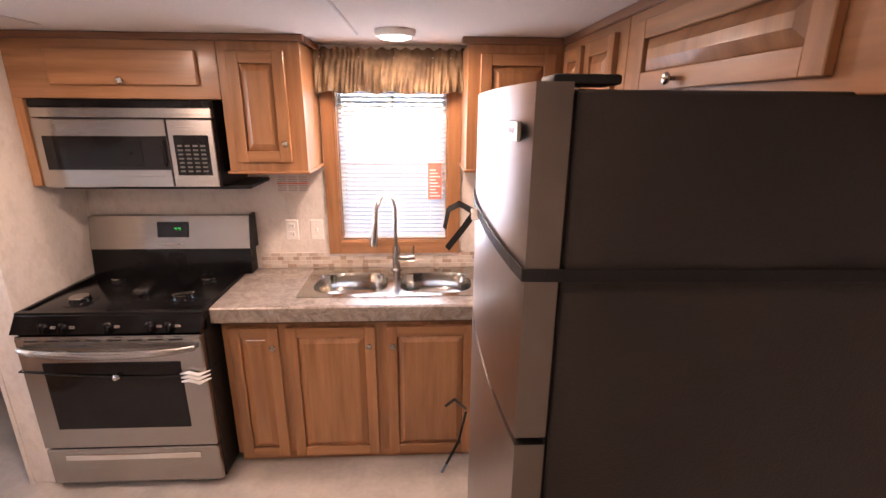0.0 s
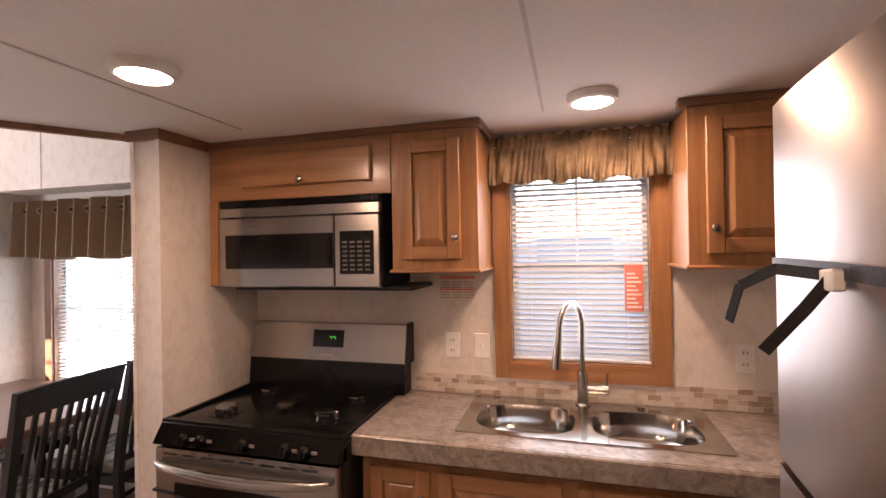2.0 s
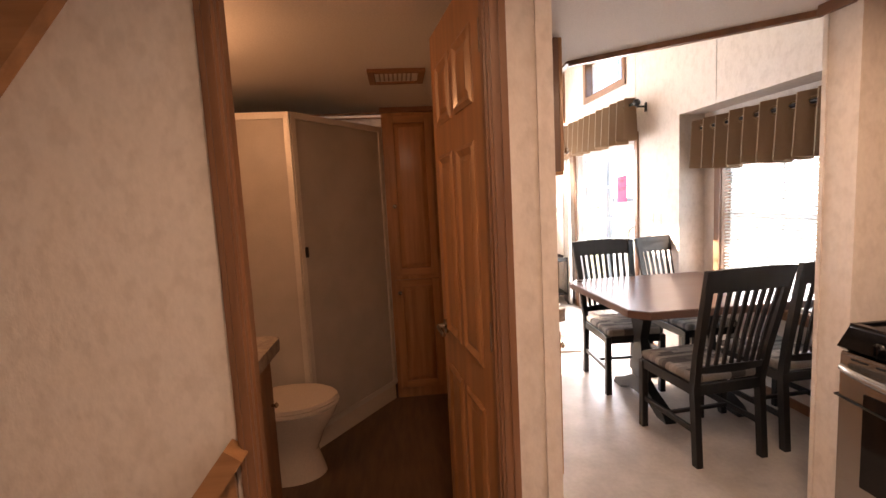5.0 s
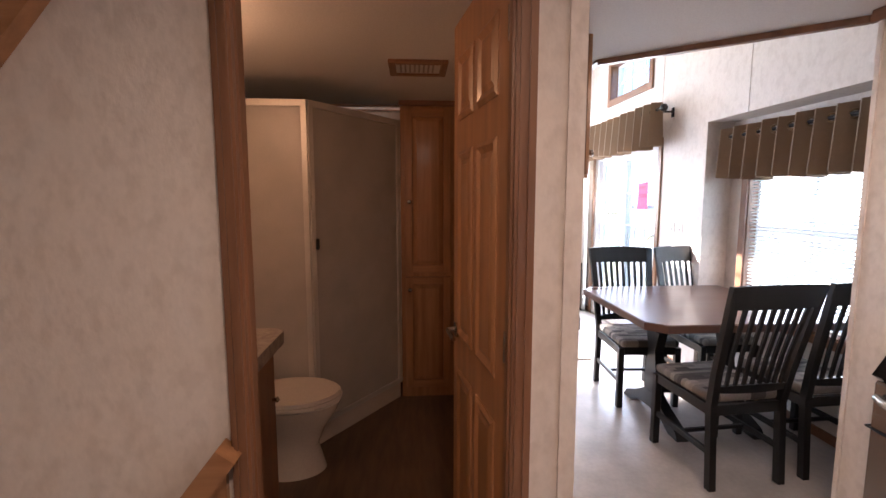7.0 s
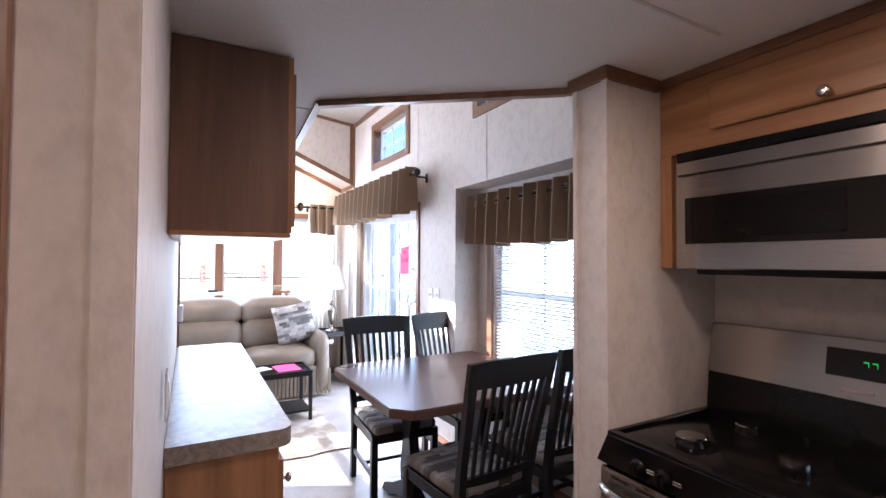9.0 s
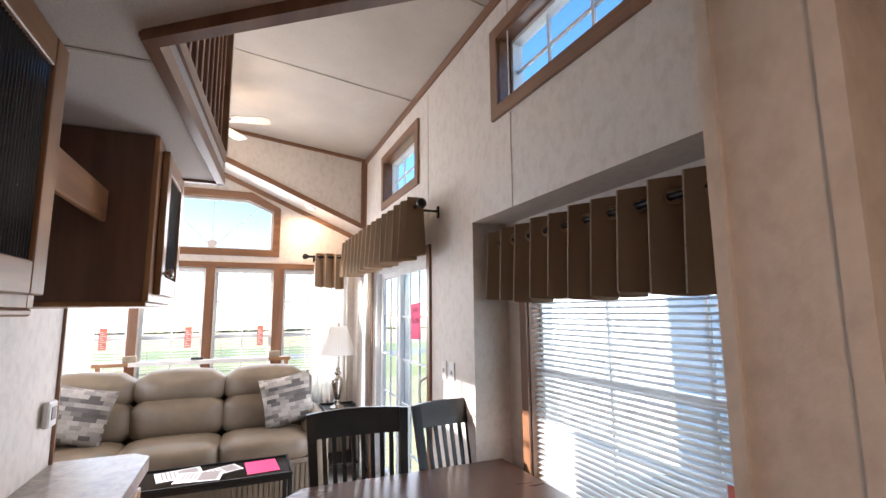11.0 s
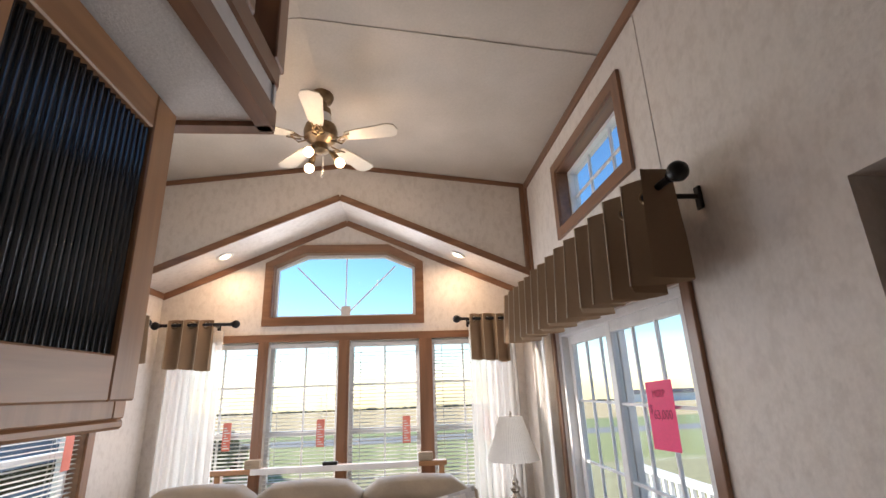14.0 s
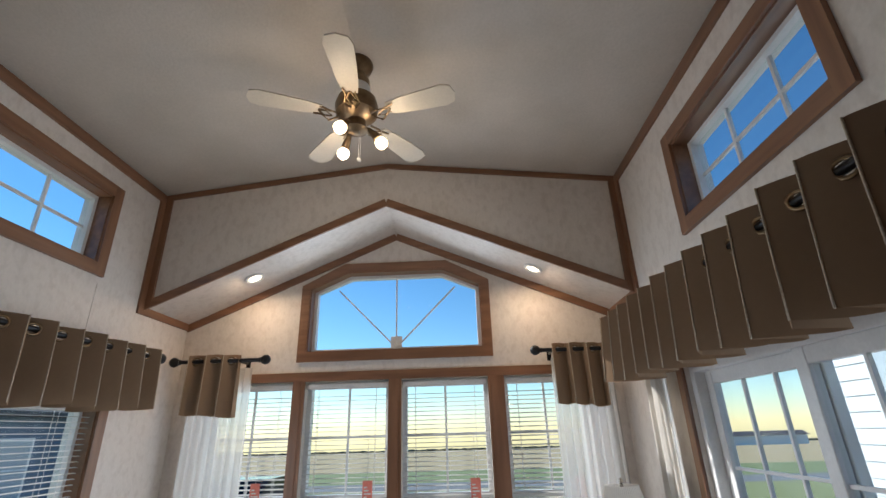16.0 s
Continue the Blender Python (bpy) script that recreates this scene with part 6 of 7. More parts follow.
lathe(bm, (-5.36, 5.185, 1.40), [(0.004, 0), (0.011, 0.01), (0.006, 0.025), (0.001, 0.03)], "z", 12)
part("finial", bm, nickel, lp, smooth=True)
cf = thing("coffee_table", (-4.75, 4.2, 0), "black coffee table with glossy top and lower shelf", "coffee table")
frame_table(cf, -4.50, -4.08, 3.72, 4.66, 0.44, black_wood, 0.03, 0.08)
box("inset", (-4.487, 3.733, 0.4405), (-4.093, 4.647, 0.452), dark_glass, cf, 0.001)
rnd = random.Random(3)
for nme, x, y, w, h, a, m in (("brochure", -4.35, 3.95, 0.21, 0.28, 12, white_paper), ("brochure", -4.25, 4.08, 0.21, 0.28, -8, white_paper), ("brochure", -4.33, 4.22, 0.15, 0.22, 25, white_paper), ("flyer", -4.30, 4.47, 0.28, 0.21, 4, pink_paper)):
    t = thing(nme, (0, 0, 0), "loose printed white brochure on the coffee table" if m is white_paper else "bright pink paper flyer on the coffee table", "paper", "papers on the coffee table")
    z = 0.4535 + rnd.random() * 0.002
    box("sheet", (-w / 2, -h / 2, 0), (w / 2, h / 2, 0.0012), m, t, 0)
    if m is white_paper:
        box("photo", (-w * 0.4, 0.0, 0.0012), (w * 0.4, h * 0.42, 0.0017), grey_ink, t, 0)
        for k in range(4):
            box("print_bar", (-w * 0.4, -h * 0.1 - k * 0.025, 0.0012), (w * 0.3, -h * 0.1 - k * 0.025 + 0.008, 0.0017), grey_ink, t, 0)
    t.matrix_basis = pose(x, y, z, 0, 0, a)
rug = thing("area_rug", (-4.3, 4.1, 0), "cream and tan woven area rug under the coffee table", "rug")
bm = bmesh.new()
pts = []
for i in range(60):
    f = i / 60 * 4
    s, k = int(f), f - int(f)
    x0, x1, y0, y1 = -5.05, -3.32, 3.15, 4.78
    p = [(x0 + (x1 - x0) * k, y0), (x1, y0 + (y1 - y0) * k), (x1 - (x1 - x0) * k, y1), (x0, y1 - (y1 - y0) * k)][s]
    w = 0.015 * math.sin(i * 1.7)
    pts.append((p[0] + w, p[1] + w))
prism(bm, pts, "z", 0.001, 0.012)
part("mat", bm, rug_mat, rug)

# ceiling fan
FXc, FYc = -4.47, 3.97
fan = thing("ceiling_fan", (FXc, FYc, 3.34), "brass ceiling fan with five cream blades and lit bulbs", "ceiling fan")
brass = surface("antique_brass", (0.14, 0.09, 0.05), (0.30, 0.21, 0.12), scale=12, rough=0.35, metal=0.9, bump=0.1)
bm = bmesh.new()
lathe(bm, (FXc, FYc, 3.345), [(0.065, 0), (0.07, -0.02), (0.06, -0.05), (0.035, -0.07), (0.03, -0.10), (0.055, -0.11), (0.06, -0.15)], "z", 28)
part("canopy", bm, brass, fan, smooth=True)
bm = bmesh.new()
lathe(bm, (FXc, FYc, 3.20), [(0.058, 0), (0.062, -0.03), (0.058, -0.06)], "z", 28)
part("band", bm, white_paint, fan, "white motor band", smooth=True)
bm = bmesh.new()
lathe(bm, (FXc, FYc, 3.14), [(0.06, 0), (0.09, -0.02), (0.10, -0.06), (0.095, -0.10), (0.07, -0.125), (0.045, -0.14), (0.045, -0.17), (0.055, -0.185), (0.03, -0.20), (0.002, -0.205)], "z", 28)
part("motor", bm, brass, fan, smooth=True)
blade_cream = surface("cream_blade", (0.50, 0.44, 0.35), (0.56, 0.50, 0.40), scale=3, rough=0.45, bump=0.02)
for k in range(5):
    a = radians(3 + 72 * k)
    ca, sa = math.cos(a), math.sin(a)
    def pp(r, s, z):
        return (FXc + r * ca - s * sa, FYc + r * sa + s * ca, z)
    bm = bmesh.new()
    prof = [(0.155, -0.032), (0.22, -0.045), (0.42, -0.060), (0.46, -0.045), (0.472, 0.0), (0.46, 0.045), (0.42, 0.060), (0.22, 0.045), (0.155, 0.032)]
    lo = [bm.verts.new(pp(r, s, 3.035 - s * 0.10)) for r, s in prof]
    hi = [bm.verts.new(pp(r, s, 3.041 - s * 0.10)) for r, s in prof]
    bm.faces.new(lo[::-1]); bm.faces.new(hi)
    for i in range(len(prof)):
        j = (i + 1) % len(prof)
        bm.faces.new((lo[i], lo[j], hi[j], hi[i]))
    b = part("blade", bm, blade_cream, fan, "cream painted blade")
    bm = bmesh.new()
    for s in (-1, 1):
        tube(bm, [pp(0.08, 0.012 * s, 3.02), pp(0.12, 0.035 * s, 3.01), pp(0.155, 0.02 * s, 3.03 + 0.004 * s), pp(0.19, 0.028 * s, 3.036 + 0.006 * s)], 0.005, 6)
        tube(bm, [pp(0.11, 0.0, 3.012), pp(0.14, 0.018 * s, 3.02), pp(0.17, 0.002 * s, 3.03)], 0.004, 6)
    part("bracket", bm, brass, b, "scrolled brass bracket", smooth=True)
for k, az in enumerate((340, 100, 220)):
    a = radians(az)
    bm = bmesh.new()
    p0 = Vector((FXc + 0.03 * math.cos(a), FYc + 0.03 * math.sin(a), 2.965))
    p1 = Vector((FXc + 0.085 * math.cos(a), FYc + 0.085 * math.sin(a), 2.935))
    p2 = Vector((FXc + 0.10 * math.cos(a), FYc + 0.10 * math.sin(a), 2.915))
    tube(bm, [p0, (p0 + p1) / 2 + Vector((0, 0, 0.012)), p1, p2], [0.010, 0.010, 0.018, 0.020], 12)
    arm = part("lamp_arm", bm, brass, fan, smooth=True)
    c = p2 + (p2 - p1).normalized() * 0.028
    bm = bmesh.new()
    lathe(bm, c, [(0.001, -0.029), (0.016, -0.024), (0.026, -0.012), (0.029, 0.0), (0.026, 0.012), (0.016, 0.024), (0.001, 0.029)], "z", 18)
    part("bulb", bm, bulb_glow, arm, "lit round bulb", smooth="all")
    l = new("fan_bulb_lamp", bpy.data.lights.new("fan_bulb_lamp", "POINT"))
    l.data.energy, l.data.color, l.data.shadow_soft_size = 1.2, (1, 0.76, 0.5), 0.03
    l.location = c + Vector((0.045 * math.cos(a), 0.045 * math.sin(a), -0.02))
for dx, z in ((0.012, 2.80), (-0.02, 2.815)):
    bm = bmesh.new()
    cyl_between(bm, (FXc + dx, FYc + 0.02, z), (FXc + dx, FYc + 0.02, 2.94), 0.0012, seg=5)
    lathe(bm, (FXc + dx, FYc + 0.02, z), [(0.001, -0.018), (0.006, -0.012), (0.006, -0.004), (0.001, 0.002)], "z", 8)
    part("pull_chain", bm, white_paint, fan)

# eye lights in the gable
for y in (3.06, 4.90):
    z = 2.41 + (3.045 - 2.41) * (1 - abs(y - RIDGE) / (RIDGE - SY))
    t = thing("recessed_light", (-5.60, y, z), "small recessed white ceiling light in the gabled bulkhead, lit warm", "ceiling light", "bulkhead lights")
    bm = bmesh.new()
    lathe(bm, (0, 0, 0), [(0.062, 0.002), (0.062, -0.008), (0.05, -0.012), (0.046, -0.006)], "z", 24)
    part_ob = part("trim_ring", bm, white_paint, t, smooth=True)
    bm = bmesh.new()
    lathe(bm, (0, 0, 0), [(0.047, -0.004), (0.03, -0.009), (0.001, -0.010)], "z", 24)
    q = part("diffuser", bm, warm_glow, t, "glowing diffuser", smooth="all")
    for o in (part_ob, q):
        o.data.transform(Matrix.Translation(BASES[t.name]))
    s = 1 if y < RIDGE else -1
    t.matrix_basis = Matrix.Translation((-5.60, y, z)) @ Euler((s * math.atan2(0.635, 1.47), 0, 0)).to_matrix().to_4x4()
    l = new("bulkhead_lamp", bpy.data.lights.new("bulkhead_lamp", "AREA"))
    l.data.shape, l.data.size, l.data.energy, l.data.color = "DISK", 0.08, 2.0, (1, 0.72, 0.45)
    l.matrix_world = look((-5.60, y, z - 0.03), (-5.62, y, 0))

# ---------------------------------------------------------------- curtains
# pale tan for the folds' ribbed seams, light caught on the edge painted in
lit_fold_tan = surface("lit_fold_edge_cloth", (0.36, 0.29, 0.21), (0.50, 0.42, 0.32), scale=30, stretch=(1, 1, 6), rough=0.8, bump=0.3, fine=200)


def grommet_valance(name, plane, at, u0, u1, z0, z1, rod_z, rod_a, rod_b, folds, label, depth=0.054, wallside=1, side=None, finials=(1, 1)):
    """Flat-fronted folds threaded on a rod by grommets. at: the rod's line; wallside: the way to the wall."""
    t = thing(name, ((u0 + u1) / 2, at, z0) if plane == "y" else (at, (u0 + u1) / 2, z0), label, "curtain", "curtains")
    def P(u, d, z):
        return (u, at + d, z) if plane == "y" else (at + d, u, z)
    L = (u1 - u0) / folds
    n_per = max(16, int(L / 0.0065))
    gap = z1 - rod_z
    zs = [0, gap - 0.026] + [gap - 0.0195 + 0.0065 * k for k in range(7)] + [gap + 0.026]
    zs += [zs[-1] + (z1 - z0 - zs[-1]) * k / 4 for k in (1, 2, 3, 4)]
    nz = len(zs) - 1
    rnd = random.Random(int(abs(u0) * 100) + folds)
    jit = [rnd.uniform(-0.22, 0.22) for _ in range(folds + 2)]
    bm = bmesh.new()
    N = folds * n_per
    rows = []
    for s in (0, 1):
        for j in range(nz + 1):
            f = zs[j] / (z1 - z0)
            row = []
            for i in range(N + 1):
                q = i / n_per
                k = int(min(q, folds - 1e-6))
                fr = q - k
                # a broad flat face, then a quick turn back
                w = math.sin(math.pi / 2 * fr / 0.80) ** 1.15 if fr < 0.80 else 0.5 + 0.5 * math.cos(math.pi * (fr - 0.80) / 0.20)
                d = wallside * depth * ((2 * w - 1) * (1 + (0.35 + 0.5 * jit[k]) * f) + 0.05 * f * math.sin(23 * fr + 9 * f + k * 2.1))
                u = u0 + L * (k + fr * 0.9 + 0.1 * w) + jit[k] * L * (0.15 + 0.75 * f) * math.sin(math.pi * min(1, fr))
                z = z1 + (z0 - z1) * f + 0.010 * math.sin(k * 1.9 + 1) * f + 0.008 * math.sin(math.pi * fr) * (0.5 - f) * 2 + 0.004 * math.sin(k * 2.7) * (1 - f)
                row.append(bm.verts.new(P(u, d + s * 0.0025, z)))
            rows.append(row)
    H = nz + 1
    for s in (0, 1):
        for j in range(nz):
            for i in range(N):
                if math.hypot(((i + 0.5) / n_per % 1 - 0.38) * L, z1 - rod_z - (zs[j] + zs[j + 1]) / 2) < 0.0225:
                    continue
                r, q = rows[s * H + j], rows[s * H + j + 1]
                bm.faces.new((r[i], r[i + 1], q[i + 1], q[i]) if s else (r[i], q[i], q[i + 1], r[i + 1]))
    for j in (0, nz):
        for i in range(N):
            bm.faces.new((rows[j][i], rows[j][i + 1], rows[H + j][i + 1], rows[H + j][i]))
    for i in (0, N):
        for j in range(nz):
            bm.faces.new((rows[j][i], rows[j + 1][i], rows[H + j + 1][i], rows[H + j][i]))
    part("cloth", bm, valance_tan, t, "tan lined cloth", smooth=True)
    # a thin pale tube along each fold stands in for its lit edge
    for k in range(folds):
        bm = bmesh.new()
        pts = []
        for j in (0, 7, nz - 2, nz):
            f = zs[j] / (z1 - z0)
            pts.append(P(u0 + L * k, -wallside * (depth * (1 + (0.35 + 0.5 * jit[k]) * f) + 0.001), z1 + (z0 - z1) * f + 0.010 * math.sin(k * 1.9 + 1) * f + 0.004 * math.sin(k * 2.7) * (1 - f)))
        tube(bm, pts, 0.0028, 6)
        part("fold_piping", bm, lit_fold_tan, t, "pale ribbed seam strip painting the fold's lit edge", smooth="all")
    for k in range(folds):
        u = u0 + L * (k + 0.38)
        bm = bmesh.new()
        ring_r, tr_ = 0.0235, 0.0065
        m, n = 16, 6
        vs = []
        for a in range(m):
            A = 2 * math.pi * a / m
            vs.append([bm.verts.new(P(u + (ring_r + tr_ * math.cos(2 * math.pi * b / n)) * math.cos(A), wallside * depth * 1.5 / L * ring_r * math.cos(A) + tr_ * 0.7 * math.sin(2 * math.pi * b / n), rod_z + (ring_r + tr_ * math.cos(2 * math.pi * b / n)) * math.sin(A))) for b in range(n)])
        for a in range(m):
            for b in range(n):
                bm.faces.new((vs[a][b], vs[(a + 1) % m][b], vs[(a + 1) % m][(b + 1) % n], vs[a][(b + 1) % n]))
        part("grommet", bm, brass, t, smooth="all")
    bm = bmesh.new()
    cyl_between(bm, P(rod_a, 0, rod_z), P(rod_b, 0, rod_z), 0.0125, seg=14)
    rod = part("rod", bm, black_metal, t, "black curtain rod", smooth=True)
    for flag, u in zip(finials, (rod_a, rod_b)):
        if flag:
            s = -1 if u == rod_a else 1
            bm = bmesh.new()
            ax = "x" if plane == "y" else "y"
            lathe(bm, P(u, 0, rod_z), [(0.013, 0), (0.018, s * 0.005), (0.012, s * 0.012), (0.024, s * 0.022), (0.032, s * 0.040), (0.030, s * 0.055), (0.018, s * 0.070), (0.002, s * 0.075)], ax, 18)
            part("finial", bm, black_metal, rod, "round black finial", smooth=True)
    for u in (rod_a + 0.07, rod_b - 0.14):
        bm = bmesh.new()
        e = wallside * (side or 0.1)
        p, q = P(u - 0.007, 0.0, rod_z - 0.008), P(u + 0.007, e, rod_z + 0.008)
        grid_box(bm, [min(a, b) for a, b in zip(p, q)], [max(a, b) for a, b in zip(p, q)], 0.003, 1)
        p, q = P(u - 0.014, e * 0.93, rod_z - 0.045), P(u + 0.014, e, rod_z + 0.035)
        grid_box(bm, [min(a, b) for a, b in zip(p, q)], [max(a, b) for a, b in zip(p, q)], 0.003, 1)
        part("bracket", bm, black_metal, rod)
    return t


TAN = "tan grommet valance on a black rod"
grommet_valance("valance", "y", 5.256, -5.34, -3.25, 1.885, 2.243, 2.181, -5.40, -3.205, 14, TAN + " over the patio door", side=0.189)
grommet_valance("valance", "y", 5.565, -2.80, -1.03, 1.588, 1.957, 1.897, -2.81, -1.02, 13, TAN + " over the dining window", side=0.094, finials=(0, 0))
grommet_valance("valance", "y", 2.64, -5.34, -3.75, 1.82, 2.15, 2.113, -5.38, -3.70, 11, TAN + " over the side window", wallside=-1, side=0.14)
grommet_valance("valance", "x", -5.70, 2.66, 3.00, 1.80, 2.165, 2.13, 2.60, 3.11, 3, "short " + TAN + " at the end windows", wallside=-1, side=0.17, depth=0.022)
grommet_valance("valance", "x", -5.70, 4.98, 5.30, 1.80, 2.165, 2.13, 4.92, 5.36, 3, "short " + TAN + " at the end windows", wallside=-1, side=0.17, depth=0.022)
for y0, y1, s in ((2.66, 3.05, 5), (4.98, 5.36, 6)):
    t = thing("sheer_curtain", (-5.76, (y0 + y1) / 2, 0.02), "white translucent sheer curtain hanging at the end windows", "curtain", "sheer curtains")
    bm = bmesh.new()
    cloth_strip(bm, y0, y1, 0.03, 2.09, 0.055, (0.012, 0.02), "x", -5.765, nu=90, nz=8, seed=s, flare=0.02, thick=0.001)
    part("cloth", bm, sheer, t, smooth="all")
t = thing("drape", (-5.10, 5.38, 0.02), "pale grey drape gathered at the side of the patio door", "curtain", "curtains")
bm = bmesh.new()
cloth_strip(bm, -5.30, -5.03, 0.02, 2.05, 0.07, (0.014, 0.02), "y", 5.37, nu=70, nz=6, seed=9, thick=0.003)
part("cloth", bm, lampshade, t, smooth="all")

# blinds and tags of the living end
for i, (a, b) in enumerate(WEST):
    blind("x", WX - 0.030, a + 0.006, b - 0.006, 0.63, 1.985, 0.027, (14, 3, 8, 14)[i], -1)
    hang_tag(WX - 0.012, (3.10, 3.80, 4.465, 5.10)[i], 1.40, "x", 0.06, 0.20, 0.25)
blind("y", RY + 0.032, RW[0] + 0.004, RW[1] - 0.004, RW[2] + 0.02, RW[3] - 0.005, 0.025, 20)
hang_tag(-1.58, RY - 0.01, 1.02, "y", 0.085, 0.24, 0.5)
blind("y", SY - 0.035, LW[0] + 0.004, LW[1] - 0.004, LW[2] + 0.02, LW[3] - 0.01, 0.026, 6, -1)
hang_tag(-5.05, SY + 0.01, 1.42, "y", 0.075, 0.2, 0.3)

# ---------------------------------------------------------------- bathroom
dd = thing("bathroom_door", (-0.49, 3.375, 0), "oak six-panel bathroom door standing open with a lever handle", "door")
DX0, DX1, DYf, DZ = -1.05, -0.49, 3.375, 2.02
box("leaf", (DX0, DYf, 0.015), (DX1, DYf + 0.034, DZ), oak_z, dd, 0.002)
for (a, b) in ((DX0 + 0.08, DX0 + 0.255), (DX0 + 0.305, DX1 - 0.08)):
    for z0, z1 in ((0.14, 0.86), (0.98, 1.60), (1.70, 1.90)):
        bm = bmesh.new()
        rings = []
        for inset, d in ((0.0, 0.0), (0.0, 0.004), (0.012, 0.009), (0.03, 0.001), (0.045, 0.006)):
            rings.append([bm.verts.new((u, DYf - d, z)) for u, z in ((a + inset, z0 + inset), (b - inset, z0 + inset), (b - inset, z1 - inset), (a + inset, z1 - inset))])
        for r, s in zip(rings, rings[1:]):
            for i in range(4):
                j = (i + 1) % 4
                bm.faces.new((r[i], r[j], s[j], s[i]))
        bm.faces.new(rings[-1])
        part("panel", bm, oak_z, dd)
bm = bmesh.new()
lathe(bm, (DX0 + 0.055, DYf, 0.99), [(0.026, 0), (0.026, -0.008), (0.012, -0.012), (0.010, -0.035)], "y", 16)
tube(bm, [(DX0 + 0.055, DYf - 0.034, 0.99), (DX0 + 0.09, DYf - 0.038, 0.992), (DX0 + 0.15, DYf - 0.036, 0.985)], 0.008, 8)
part("handle", bm, nickel, dd, "nickel lever handle", smooth=True)
for z in (0.25, 1.05, 1.8):
    box("hinge", (DX1 - 0.004, DYf - 0.006, z), (DX1 + 0.004, DYf + 0.006, z + 0.08), nickel, dd, 0.001)
dd.location, dd.rotation_euler = (-0.488, 3.428, 0), (0, 0, math.radians(8))

sh = thing("shower", (-2.55, 2.6, 0), "corner shower with obscured glass panels on a white pan", "shower")
P1, P2, P3, P4 = (-2.01, 1.92), (-2.01, 2.635), (-2.66, 3.105), (-2.98, 3.105)
bm = bmesh.new()
prism(bm, [P1, P2, P3, P4, (-2.98, 1.92)], "z", 0.0, 0.12)
part("pan", bm, ceramic, sh, "white shower pan")
def glass_run(a, b, nm):
    a, b = Vector((*a, 0)), Vector((*b, 0))
    d = (b - a).normalized()
    bm = bmesh.new()
    for p in (a + d * 0.015, b - d * 0.015):
        beam(bm, p + Vector((0, 0, 0.12)), p + Vector((0, 0, 1.97)), 0.028, 0.03, up=d)
    beam(bm, a + Vector((0, 0, 1.955)), b + Vector((0, 0, 1.955)), 0.034, 0.035)
    beam(bm, a + Vector((0, 0, 0.135)), b + Vector((0, 0, 0.135)), 0.034, 0.03)
    fr_ = part("frame", bm, shower_alloy, sh, "aluminium frame")
    bm = bmesh.new()
    beam(bm, a + d * 0.03 + Vector((0, 0, 1.045)), b - d * 0.03 + Vector((0, 0, 1.045)), 0.006, 1.79)
    part("pane", bm, frosted, fr_, "obscured glass")
    return fr_
glass_run(P1, P2, "side")
fr_ = glass_run(P2, P3, "door")
glass_run(P3, P4, "side")
m_ = (Vector((*P2, 0)) * 0.95 + Vector((*P3, 0)) * 0.05)
box("door_pull", (m_.x + 0.0, m_.y - 0.0, 1.16), (m_.x + 0.02, m_.y + 0.02, 1.22), black_matt, fr_, 0.003)

tl = thing("toilet", (-1.83, 2.4, 0), "ivory ceramic toilet with closed lid", "toilet")
cx, cy = -1.80, 2.56
bm = bmesh.new()
prof = [(0.0, 0.13, 0.19), (0.04, 0.12, 0.18), (0.14, 0.10, 0.15), (0.24, 0.12, 0.17), (0.33, 0.165, 0.23), (0.385, 0.18, 0.255), (0.395, 0.17, 0.245)]
rings = []
for z, a, b in prof:
    rings.append([bm.verts.new((cx + a * math.cos(2 * math.pi * i / 28), cy - 0.02 * (z < 0.2) + b * math.sin(2 * math.pi * i / 28), z)) for i in range(28)])
for r, s in zip(rings, rings[1:]):
    for i in range(28):
        j = (i + 1) % 28
        bm.faces.new((r[i], r[j], s[j], s[i]))
bm.faces.new(rings[0][::-1]); bm.faces.new(rings[-1])
part("bowl", bm, ceramic, tl, smooth=True)
for nme, z0, z1, k in (("seat", 0.396, 0.414, 1.03), ("lid", 0.416, 0.436, 1.0)):
    bm = bmesh.new()
    poly = [(cx + 0.185 * k * math.cos(2 * math.pi * i / 32), cy + 0.255 * k * math.sin(2 * math.pi * i / 32)) for i in range(32)]
    prism(bm, poly, "z", z0, z1)
    bmesh.ops.bevel(bm, geom=[e for e in bm.edges if abs(e.verts[0].co.z - e.verts[1].co.z) < 1e-5], offset=0.007, segments=2, affect="EDGES")
    part(nme, bm, ceramic, tl, smooth=True)
box("tank", (cx - 0.19, 2.06, 0.40), (cx + 0.21, 2.28, 0.78), ceramic, tl, 0.02, "", 3)
box("tank_lid", (cx - 0.20, 2.05, 0.782), (cx + 0.22, 2.29, 0.81), ceramic, tl, 0.008, "", 2)

vn = thing("vanity", (-1.25, 2.2, 0), "oak bathroom vanity cabinet beside the toilet", "cabinet")
box("body", (-1.32, 1.91, 0.0), (-0.762, 2.62, 0.845), trim_z, vn, 0.003)
bm = bmesh.new()
lathe(bm, (-1.28, 2.62, 0.62), [(0.006, 0), (0.006, 0.012), (0.013, 0.02), (0.002, 0.03)], "y", 12)
part("knob", bm, nickel, vn, smooth=True)
vt = thing("bathroom_countertop", (-1.25, 2.2, 0.85), "mottled tan laminate vanity top", "countertop")
bm = bmesh.new()
prism(bm, [(-1.36, 1.905), (-0.761, 1.905), (-0.761, 2.665), (-1.32, 2.665), (-1.36, 2.625)], "z", 0.847, 0.90)
part("worktop", bm, laminate, vt)
ln = thing("linen_cabinet", (-2.8, 3.3, 0), "tall oak linen cabinet with raised panel doors in the bathroom", "cabinet")
